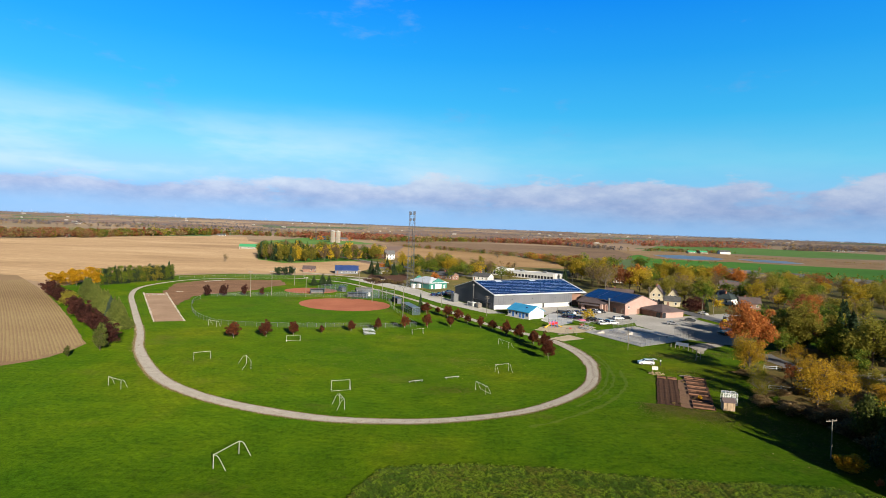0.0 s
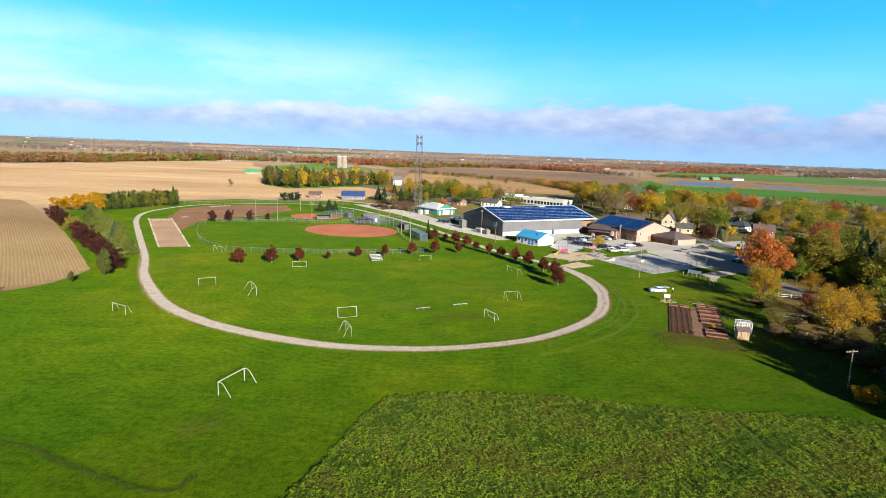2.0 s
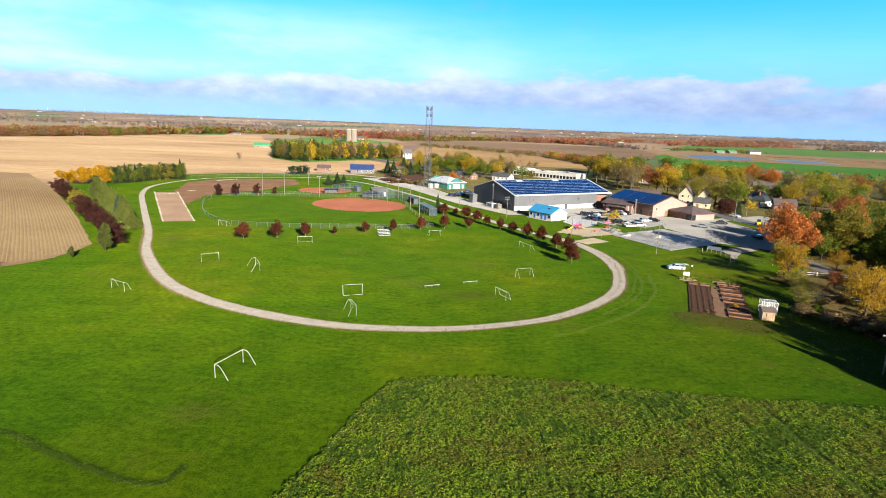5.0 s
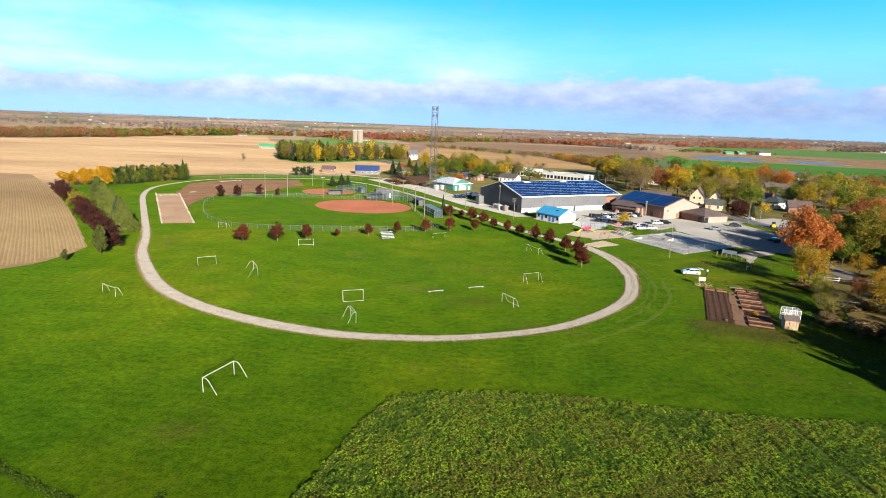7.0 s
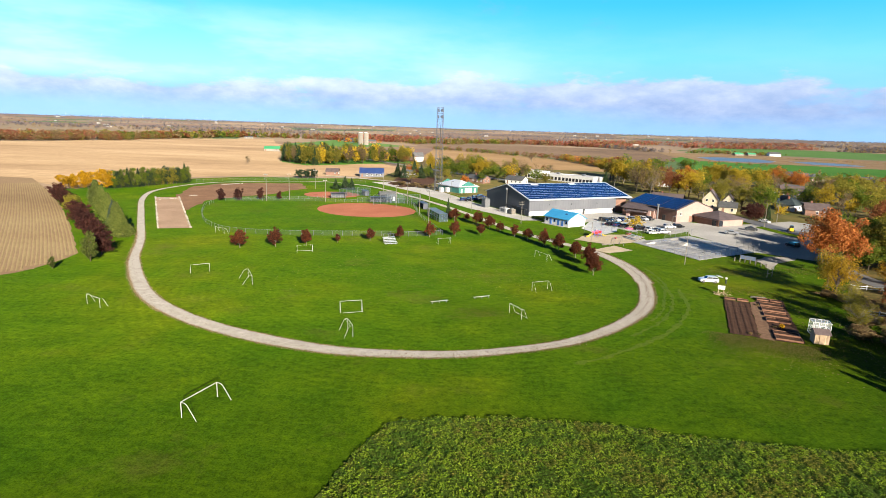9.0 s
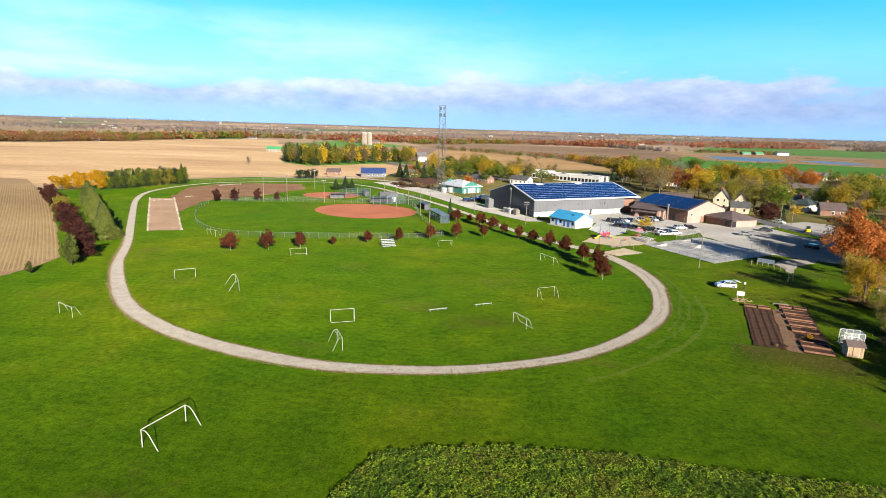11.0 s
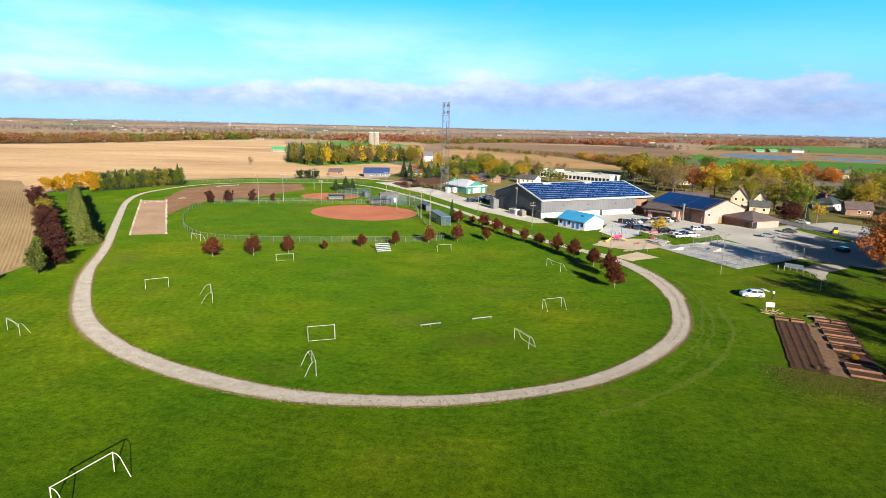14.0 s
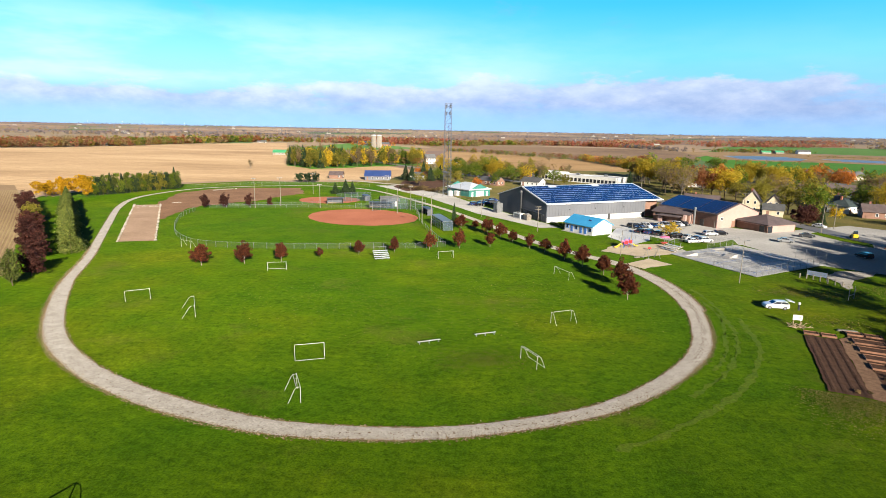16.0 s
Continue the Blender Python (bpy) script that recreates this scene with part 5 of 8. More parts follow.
# ---- trees ----
def crown_points(kind, n, rng, lumps=22):
    """Leaf places for a plant 1 high and 1 wide, gathered in lumps with gaps between."""
    if kind == "conifer":
        t = rng.uniform(0, 1, n) ** 0.7
        z = 1 - t * 0.95
        tier = 0.72 + 0.28 * (1 - (z * 11) % 1.0)
        r = 0.5 * t * tier * rng.uniform(0.35, 1.0, n) ** 0.5
        w = rng.uniform(0, 2 * np.pi, n)
        r *= 1 + 0.22 * np.sin(w * 3 + z * 9) + 0.1 * np.sin(w * 7 + z * 31)
        return np.stack([r * np.cos(w), r * np.sin(w), z - 0.12 * r], 1), None
    lo, hi = {"round": (0.13, 1.0), "tall": (0.12, 1.0), "shrub": (0.0, 1.0), "cedar": (0.02, 1.0), "willow": (0.1, 1.0), "egg": (0.13, 1.0)}[kind]
    cz, rz = (lo + hi) / 2, (hi - lo) / 2
    d = rng.normal(size=(lumps, 3))
    d /= np.linalg.norm(d, axis=1)[:, None]
    k = rng.uniform(0.30, 0.95, (lumps, 1))
    c = d * k * np.array([0.43, 0.43, rz * 0.90]) + np.array([0, 0, cz])
    # an uneven outline: a few boughs reach out, others fall short
    c[:, :2] *= (1 + (0.05 if kind == "egg" else 0.22) * np.sin(np.arctan2(d[:, 1], d[:, 0]) * 3 + d[:, 2] * 4 + rng.uniform(0, 6)))[:, None]
    if kind == "cedar":
        c[:, :2] *= (1.15 - c[:, 2:3]) * 1.1
    if kind == "egg":
        c[:, :2] *= 1.32 - 0.70 * c[:, 2:3]
    which = rng.integers(0, lumps, n)
    size = rng.uniform(0.10, 0.19, lumps) * min(1.0, (26 / lumps) ** 0.4)
    g = rng.normal(size=(n, 3))
    g /= np.linalg.norm(g, axis=1)[:, None]
    off = g * (rng.uniform(0.15, 1, (n, 1)) ** 0.45) * size[which][:, None]
    off[:, 2] *= 0.85
    p = c[which] + off
    if kind == "willow":
        p[:, 2] -= rng.uniform(0, 0.28, n) * (np.hypot(p[:, 0], p[:, 1]) * 2.2)
    p[:, 2] = np.clip(p[:, 2], 0.02, 1.02)
    return p, c


KINDS = {
    # leaf material, shape, leaf count, leaf size against height, crown lumps, bark
    "maroon": (L_MAROON, "egg", 3800, 0.058, 60, M_PALEBARK, "small maroon-leaved tree with a pale slim trunk"),
    "purple_shrub": (L_DARKPURPLE, "shrub", 3200, 0.056, 50, M_BARK, "dense dark purple-leaved tree in a hedge row"),
    "orange": (L_ORANGE, "round", 2000, 0.045, 56, M_BARK, "broad tree in orange autumn leaf"),
    "rust": (L_RUST, "round", 2000, 0.045, 56, M_BARK, "broad tree in rust-red autumn leaf"),
    "yellow": (L_YELLOW, "tall", 1900, 0.043, 56, M_BARK, "tree in bright yellow autumn leaf"),
    "olive": (L_OLIVE, "round", 1950, 0.045, 60, M_BARK, "large tree with olive and yellowing leaves"),
    "green": (L_GREEN, "round", 1950, 0.046, 56, M_BARK, "tall leafy green tree among village houses"),
    "brown": (L_BROWN, "tall", 1300, 0.034, 48, M_PALEBARK, "half-bare tree with brown leaves and grey twigs"),
    "spruce": (L_SPRUCE, "conifer", 2100, 0.066, 0, M_BARK, "dark green conical spruce tree"),
    "blue_spruce": (L_BLUESPRUCE, "conifer", 2600, 0.060, 0, M_BARK, "silver-blue conical spruce tree"),
    "cedar": (L_CEDAR, "cedar", 2600, 0.055, 30, M_BARK, "yellow-green upright cedar tree"),
    "row_spruce": (L_ROWSPRUCE, "conifer", 3400, 0.058, 0, M_BARK, "full grey-green conical spruce in a hedge row"),
    "olive_shrub": (L_OLIVE, "shrub", 2900, 0.050, 46, M_BARK, "rounded olive-yellow tree leafed to the ground"),
    "willow": (L_WILLOW, "willow", 8000, 0.030, 60, M_BARK, "large weeping willow turning yellow"),
    "fine_orange": (L_MAPLE, "round", 12000, 0.027, 80, M_BARK, "big sugar maple in deep orange leaf"),
    "fine_yellow": (L_GOLD, "tall", 4200, 0.026, 60, M_BARK, "slender tree in thin golden leaf at the wood edge"),
    "fine_olive": (L_OLIVE, "tall", 3800, 0.026, 56, M_PALEBARK, "open olive-yellow tree at the wood edge"),
    "fine_big": (L_OLIVE, "round", 9000, 0.028, 70, M_BARK, "big spreading tree, yellow-green with a red top"),
    "green_shrub": (L_GREEN, "shrub", 2900, 0.052, 46, M_BARK, "bushy dark green tree leafed to the ground"),
    "dark_shrub": (L_SPRUCE, "shrub", 2900, 0.052, 46, M_BARK, "dense dark evergreen bush leafed to the ground"),
    "scrub": (L_BROWN, "shrub", 2200, 0.075, 30, M_BARK, "tangled brown scrub along the fence"),
    "gold_bush": (L_GOLDMAPLE, "shrub", 3600, 0.055, 46, M_BARK, "golden-leaved bush on the grass"),
}
made_trees = {}
tree_rng = np.random.default_rng(21)


def grow(kind, variant):
    leaf_m, shape, n, size, lumps, bark, label = KINDS[kind]
    rng = np.random.default_rng(100 + variant * 17 + sum(map(ord, kind)))
    ob = thing("shrub" if shape == "shrub" and kind not in ("purple_shrub", "green_shrub", "dark_shrub") else "tree", Matrix(), label, "bush" if shape == "shrub" and kind not in ("purple_shrub", "green_shrub", "dark_shrub") else "tree")
    p, c = crown_points(shape, n, rng, lumps or 1)
    s = rng.uniform(0.6, 1.3, n) * size
    me = card_mesh("crown", cards(p, s, rng, 0.15 if shape != "conifer" else 0.5, 1.0), leaf_m)
    crown = new("crown", me)
    crown.parent = ob
    b = Build()
    lean = rng.uniform(-0.03, 0.03, 2)
    topz = 0.9 if shape == "conifer" else 0.62
    b.tube([(0, 0, -0.02), (lean[0] * 0.3, lean[1] * 0.3, 0.12), (lean[0], lean[1], topz * 0.6), (lean[0] * 2, lean[1] * 2, topz)], [0.019, 0.015, 0.011, 0.004], 7)
    part("trunk", b, bark, ob)
    if c is not None:
        b = Build()
        for q in c[: 20 if shape != "shrub" else 6]:
            z0 = float(np.clip(q[2] * 0.55, 0.12, 0.5))
            st = Vector((lean[0] * z0 * 1.6, lean[1] * z0 * 1.6, z0))
            en = Vector(q)
            mid = st.lerp(en, 0.5) + Vector((0, 0, 0.03))
            b.tube([st, mid, en], [0.010, 0.006, 0.002], 4, False)
            if kind in ("brown", "scrub", "fine_olive", "fine_yellow"):
                for _ in range(4):
                    e2 = en + Vector(rng.normal(size=3) * 0.09)
                    b.tube([mid.lerp(en, 0.4), e2], [0.004, 0.0012], 3, False)
        part("limb", b, bark, ob)
    return ob


def plant(kind, x, y, height, width, group="", label="", variants=3):
    k = int(tree_rng.integers(0, variants))
    turn = float(tree_rng.uniform(0, 360))
    m = pose(x, y, 0.03, 0, 0, turn) @ Matrix.Diagonal((width, width, height, 1))
    if (kind, k) in made_trees:
        first = made_trees[kind, k]
        ob = copy_thing(first, m @ Matrix.Diagonal((1 / first.scale.x, 1 / first.scale.y, 1 / first.scale.z, 1)))
    else:
        ob = grow(kind, k)
        ob.matrix_basis = m
        made_trees[kind, k] = ob
    if "group" in ob:
        del ob["group"]
    return tagged(ob, label or KINDS[kind][6], "", group)


far_leaves, far_stems = {}, Build()
far_np = np.random.default_rng(77)


def village_tree(kind, x, y, height, width):
    """A single tree near the park; further off it joins the uncounted tree mass of the village."""
    if y < 345 and x < 185:
        return plant(kind, x, y, height, width, "autumn trees of the village")
    leaf_m, shape, n, size, lumps, bark = KINDS[kind][:6]
    n = int(n * 0.65)
    p, c = crown_points(shape, n, far_np, lumps)
    scale = np.array([width, width, height])
    p = p * scale + np.array([x, y, 0])
    far_leaves.setdefault(leaf_m, []).append(cards(p, far_np.uniform(0.6, 1.3, n) * size * 1.2 * (width + height) / 2, far_np, 0.15))
    far_stems.tube([(x, y, 0), (x, y, height * 0.35), (x, y, height * 0.65)], [0.017 * width, 0.011 * width, 0.05], 6, False)
    for q in c[:12]:
        en = Vector(q * scale) + Vector((x, y, 0))
        far_stems.tube([(x, y, float(q[2]) * 0.5 * height), en], [0.09, 0.02], 3, False)


# maroon trees round the field
for x, y, h, w in ((-59.6, 159.2, 5.0, 5.2), (-51.2, 162.2, 5.3, 4.4), (-44, 165.7, 4.6, 3.7), (-36.8, 171.1, 2.7, 1.9), (-28.5, 175.7, 3.9, 3.2), (-20.5, 179.7, 4.2, 2.9), (-12.2, 184.6, 4.8, 3.8), (-4.6, 187.5, 5.3, 3.9), (3.2, 191.1, 3.8, 3.2)):
    plant("maroon", x, y, h, w * 1.12, "maroon trees along the outfield fence")
for x, y, h, w in ((-103.6, 244.4, 5.6, 4.2), (-97.4, 247.4, 6.0, 4.5), (-89.4, 251, 5.6, 3.9), (-83.1, 255.9, 4.0, 3.0)):
    plant("purple_shrub", x, y, h, w, "dark trees between the two diamonds", "small dark maroon tree with a rounded crown")
plant("spruce", -8.5, 221.5, 7.6, 3.0, label="slim dark spruce beside the batting cage")
for x, y, h, w in ((-6.0, 217.5, 4.4, 4.6), (-1.6, 218.6, 2.6, 2.8), (2.4, 209.4, 4.9, 3.9), (6.2, 203.8, 4.5, 3.7), (9.5, 197.7, 3.4, 2.8), (13.6, 190.8, 3.8, 2.8), (17.2, 186.5, 3.6, 3.4), (21.2, 178.8, 4.8, 3.9), (24.5, 172.4, 4.9, 4.3), (27.9, 165.1, 4.2, 4.0), (29.4, 156.2, 5.4, 4.2), (28.8, 146.9, 5.0, 4.0)):
    plant("maroon", x, y, h * 1.08, w * 1.2, "maroon trees lining the lane")
# hedge rows at the western edge
for x, y, h, w in ((-166, 234, 6.4, 7.5), (-159, 226, 6.6, 7.5), (-151.5, 218, 6.4, 7.5), (-144, 210.5, 6.2, 7.2), (-126, 190, 6.6, 7.6), (-119, 182, 6.8, 7.6), (-112, 174, 6.8, 7.6), (-105, 166, 6.6, 7.4), (-98, 158.5, 6.2, 7.0), (-87.5, 145.5, 6.0, 7.4)):
    plant("purple_shrub", x, y, h, w, "purple hedge trees beside the ploughed field")
for x, y in ((-134, 200), (-137, 203)):
    plant("olive_shrub", x, y, 6.4, 7.0, "", "olive-yellow bushy tree in the hedge row")
for i in range(13):
    x, y = -153.2 + i * 4.75, 238 - i * 5.9
    plant("blue_spruce" if i == 9 else "row_spruce", x, y, 7.4 + (i % 3) * 0.6, 5.2 if i == 9 else 7.2, "evergreens behind the purple hedge")
plant("cedar", -85.4, 138.6, 7.2, 5.4, "", "tall yellow-green cedar at the hedge end")
plant("cedar", -88.6, 131.2, 2.8, 2.2, "", "small round cedar on the field edge")
plant("purple_shrub", -97.5, 118.5, 2.2, 3.4, "", "low dark bush at the field corner")
for x, y, h in ((-181, 261, 7.5), (-175, 265, 9.0), (-168.5, 268, 9.6)):
    plant("gold_bush", x, y, h, 11.0, "yellow trees at the hedge corner")
for i in range(24):
    kind = "olive_shrub" if i in (13, 15, 17, 18) else "spruce" if i in (4, 7, 22) else ("green_shrub", "dark_shrub", "cedar")[i % 3]
    plant(kind, -166 + i * 0.72, 270 + i * 1.55, (8.6, 9.4, 9.0, 8.8, 9.6)[i % 5] + (1.6 if i == 22 else 0), 6.6 if kind != "spruce" else 5.0, "dense trees closing the hedge")
plant("brown", -178, 454, 7.0, 6.0)

# village trees
for x, y, h, w in ((102, 408, 13, 15), (122, 388, 13, 14), (128, 356, 12, 13), (139, 317, 13, 15), (204, 355, 13, 15), (251, 349, 14, 17), (62, 640, 10, 14), (156, 333, 10, 11), (110, 372, 12, 12), (148, 352, 12, 12), (-40, 470, 8, 9), (60, 470, 8, 9)):
    plant("brown", x, y, h, w)
for x, y, h, w in ((114, 420, 15, 15), (154, 395, 13, 15), (194, 430, 13, 15), (113, 335, 12, 12), (24, 393, 12, 13), (104, 430, 14, 12), (128, 410, 13, 11)):
    plant("yellow", x, y, h, w)
for x, y, h, w in ((140, 470, 15, 17), (184, 521, 15, 20), (157, 291, 12, 15), (157, 307, 11, 12), (172, 279, 13, 14), (-25, 486, 11, 15), (-7, 418, 11, 14), (-31, 388, 9, 11), (110, 191, 12, 12), (97, 172, 10, 10), (-14, 400, 11, 13), (-22, 412, 10, 13), (5, 365, 7, 8), (225, 480, 10, 12), (16, 385, 11, 13), (33, 407, 10, 12), (8, 392, 9, 11)):
    plant("green", x, y, h, w)
for x, y, h, w in ((185, 312, 14, 18), (215, 333, 14, 19), (120, 324, 11, 12), (123, 308, 11, 12), (3, 421, 10, 13), (-37, 354, 8, 9), (166, 232, 12, 13), (230, 362, 13, 15), (140, 340, 11, 12), (170, 262, 11, 13), (200, 300, 13, 15), (-18, 370, 9, 10), (232, 300, 13, 16), (45, 372, 8, 9)):
    plant("olive", x, y, h, w)
for x, y, h, w in ((201, 408, 16, 18), (203, 386, 14, 16), (212, 398, 14, 14), (191, 461, 13, 16), (249, 369, 14, 19), (173, 259, 10, 12), (-5, 352, 6, 7), (-44, 402, 8, 8)):
    plant("orange", x, y, h, w)
for x, y, h, w in ((155, 240, 12, 12),):
    plant("rust", x, y, h, w)
plant("yellow", 128, 258, 6.5, 6.5, label="small golden tree on a house lawn")
for x, y in ((111, 248), (115, 251)):
    plant("purple_shrub", x, y, 7.6, 8.0, "", "dark purple-leaved tree beside the road")
for x, y, h, w in ((131, 180, 15, 9), (123, 171, 13, 8), (84, 383, 9, 6),  (120, 252, 6, 4), (150, 208, 13, 8), (128, 160, 12, 8), (-62, 303, 6, 5), (-66, 306, 6.5, 6), (-70, 302, 5.5, 5), (-45, 381, 9.5, 7), (-40, 398, 11.5, 7), (-34, 384, 9, 6.5), (-50, 388, 10, 6.5), (-29, 392, 9.5, 6.5)):
    plant("spruce", x, y, h, w)
plant("rust", -38, 392, 6, 6, label="small rust-red tree beside the lane")
# green bushes; the darker spruce leaf also stands in for cloud shade
for x, y in ((-105, 353), (-101, 355), (-97, 356)):
    plant("dark_shrub", x, y, 6.4, 7.0, "dark bushes by the lane", "dark green rounded bush by the lane, cloud shade in its colour")
plant("yellow", 56.5, 214.5, 5.0, 7.5, label="small gold and orange tree in the car park")

# more street trees filling the village
fill_rng = random.Random(77)
placed = 0
while placed < 98:
    x, y = fill_rng.uniform(92, 300), fill_rng.uniform(262, 480)
    if y < 262 + (x - 92) * 0.12 or y > 470 - (x - 92) * 0.35 or (x < 118 and y < 285) or math.hypot(x - 104, y - 262) < 14 or (abs(x * 392 - (y - 6) * 206) < 3400 and y < 400):
        continue
    kind = fill_rng.choices(("olive", "brown", "yellow", "green", "rust", "orange"), (6, 3.6, 6.0, 3.6, 0.3, 0.5))[0]
    hgt = (17.5 - (x - 92) * 0.034) * fill_rng.uniform(0.8, 1.12)
    village_tree(kind, x, y, hgt, hgt * fill_rng.uniform(0.78, 1.08))
    placed += 1
for i in range(16):
    x, y = -40 + i * 5.5 + fill_rng.uniform(-2, 2), 455 - abs(i - 5) * 6 + fill_rng.uniform(-20, 20)
    village_tree(fill_rng.choice(("olive", "brown", "green", "yellow")), x, y, fill_rng.uniform(9, 15), fill_rng.uniform(9, 12))
for i in range(18):
    x, y = fill_rng.uniform(-24, 58), 408 + fill_rng.uniform(-14, 52)
    if math.hypot(x - 46, y - 414) < 22 or math.hypot(x - 30, y - 434) < 12:
        continue
    village_tree(fill_rng.choice(("olive", "yellow", "brown", "green", "olive")), x, y, fill_rng.uniform(11, 16), fill_rng.uniform(9, 13))
placed = 0
while placed < 34:
    x, y = fill_rng.uniform(150, 330), fill_rng.uniform(205, 335)
    if y < 180 + (x - 150) * 0.35 or y > 262 + (x - 92) * 0.25 or abs(x - 165) + abs(y - 232) < 9:
        continue
    hgt = fill_rng.uniform(8.5, 12.5)
    village_tree(fill_rng.choices(("olive", "brown", "yellow", "green", "orange"), (5, 4, 3, 4, 0.7))[0], x, y, hgt, hgt * fill_rng.uniform(0.75, 1.0))
    placed += 1

for leaf_m, vs in far_leaves.items():
    tagged(new("village_foliage", card_mesh("village_foliage", np.concatenate(vs), leaf_m)), "autumn tree crowns among the further village houses", "woodland", kind="stuff")
solid("village_stems", far_stems, M_BARK, "grey trunks and boughs among the further village houses", "woodland", kind="stuff")

# wood edge along the park
plant("fine_orange", 87.5, 157, 17.2, 16.0, variants=1)
field("wood_floor", [(69, 66), (71, 96), (71, 112), (77, 132), (88, 150), (98, 166), (112, 176), (160, 170), (170, 60), (110, 40), (70, 56)], 1, mat("leaf_litter", (0.075, 0.075, 0.022), (0.17, 0.115, 0.04), 0.4, 3.0, 0.95, 0.6), "brown leaf litter under the wood", 0.8, 2.0, "leaf litter")
for x, y, h, w in ((100, 177, 11, 10), (112, 180, 13, 11), (96, 168, 10, 8), (120, 186, 13, 11), (124, 176, 13, 12)):
    plant("olive", x, y, h, w, "trees beside the parking lot")
plant("fine_big", 106, 164, 17.0, 17.5, variants=1)
plant("fine_orange", 114, 172, 18.2, 8.0, label="red-topped maple behind the big spreading tree", variants=1)
for x, y, h, w in ((99, 161, 9, 9), (104, 171, 10, 10), (118, 181, 13, 12), (126, 189, 13, 12), (137, 197, 13, 12), (95, 165, 9, 8)):
    plant("green", x, y, h, w, "green trees behind the big maple")
plant("willow", 117, 150, 16.5, 20, variants=1)
for x, y, h, w in ((80.5, 146, 10.0, 8.6), (67.5, 115.5, 6.2, 6.0), (71, 122, 5.6, 5.4), (74, 129, 6.4, 5.6), (94, 121, 8.0, 9.0)):
    plant("fine_olive", x, y, h, w, "open trees at the wood edge")
for x, y, h, w in ((76.3, 136.3, 10.4, 10.0), (78.5, 140, 9.0, 8.0), (96.5, 150.4, 6.8, 6.6), (85.6, 128.5, 8.4, 7.2), (75.8, 110.4, 11.6, 11.0), (81, 117, 9.0, 8.6), (87, 118.6, 7.4, 9.0), (88, 108, 7.5, 8.0), (96, 131, 7.5, 8)):
    plant("fine_yellow", x, y, h, w, "golden trees at the wood edge")
plant("rust", 83.5, 131, 5.5, 4.5, label="small rust-brown tree at the wood edge")
for x, y, h, w in ((104, 138, 8, 8), (110, 128, 10, 10), (120, 136, 12, 11), (128, 146, 13, 12), (98, 110, 9, 9), (106, 118, 10, 10), (80, 92, 9, 8.5), (76, 95, 7.5, 8), (86, 84, 9, 9), (92, 92, 9, 9), (98, 98, 9, 9), (79, 80, 10, 9), (104, 106, 11, 10), (112, 158, 10, 11), (120, 166, 12, 12), (128, 160, 13, 12), (106, 172, 13, 10), (113, 173, 14, 10), (119, 175, 14, 10)):
    plant("green_shrub", x, y, h, w, "dark trees deeper in the wood")
for x, y, h, w in ((75, 70, 14, 9), (80, 62, 14, 10), (84, 72, 12, 9), (77, 84, 9, 7), (88, 64, 12, 9), (121, 163, 14, 11)):
    plant("spruce", x, y, h, w, "tall dark spruces in the wood")
for x, y, h, w in ((64.5, 75.5, 9.0, 4.6), (67.5, 68, 11, 6), (71.5, 60, 13, 8), (73.5, 51, 13.5, 8), (76, 43, 14, 9), (79, 52, 14, 10), (68.5, 84, 8, 5)):
    plant("spruce", x, y, h, w, "spruces at the near end of the wood")
for x, y, h, w in ((73, 66, 13, 10), (75, 57, 14, 11), (78, 48, 14, 11), (82, 40, 14, 12), (75, 77, 14.5, 10), (77, 85, 12, 9), (82, 90, 8, 8), (88, 97, 7, 8), (72.5, 72, 14, 9), (70.5, 76, 13, 8), (70.5, 64, 12, 8), (76, 71, 13, 10), (79, 66, 13, 10), (80, 75, 13, 10), (73, 81, 13, 8.5)):
    plant("dark_shrub", x, y, h, w, "dark trees deeper in the wood", "dense dark evergreen tree in the wood")
for x, y, h, w in ((66, 112, 2.6, 5.5), (69, 107, 2.8, 6), (72, 103, 3.0, 6), (75, 99, 3.2, 6), (70, 118, 2.2, 5), (72, 96, 3.0, 6), (72, 90, 3.2, 5.5), (80, 104, 3, 6), (87, 102, 3.4, 7), (74, 105, 2.4, 5), (77, 102, 2.6, 5), (71, 112, 2.0, 5), (73.5, 108, 1.8, 4.5), (78, 108, 2.4, 5), (82, 109, 2.6, 5), (80, 122, 2.0, 5), (75, 120, 1.8, 4.5), (86, 112, 2.4, 5), (90, 116, 2.6, 5), (75.5, 137.5, 1.6, 5), (77, 133.5, 1.8, 5), (79, 131, 2.2, 5)):
    plant("scrub", x, y, h, w, "scrub along the wood edge")
for i in range(14):
    x, y = fill_rng.uniform(72, 92), fill_rng.uniform(82, 112)
    plant(fill_rng.choice(("scrub", "scrub", "fine_olive")), x + 2, y, fill_rng.uniform(2.5, 4.5), fill_rng.uniform(4, 6), "undergrowth of the wood")
plant("cedar", 72, 92, 9, 7, label="blue-green bushy conifer at the wood edge")
plant("gold_bush", 60.8, 81.0, 3.0, 5.0, label="yellow-green bush at the foot of the pole")
plant("rust", 61.5, 76, 1.7, 1.3, label="small rust-red sapling on the grass")

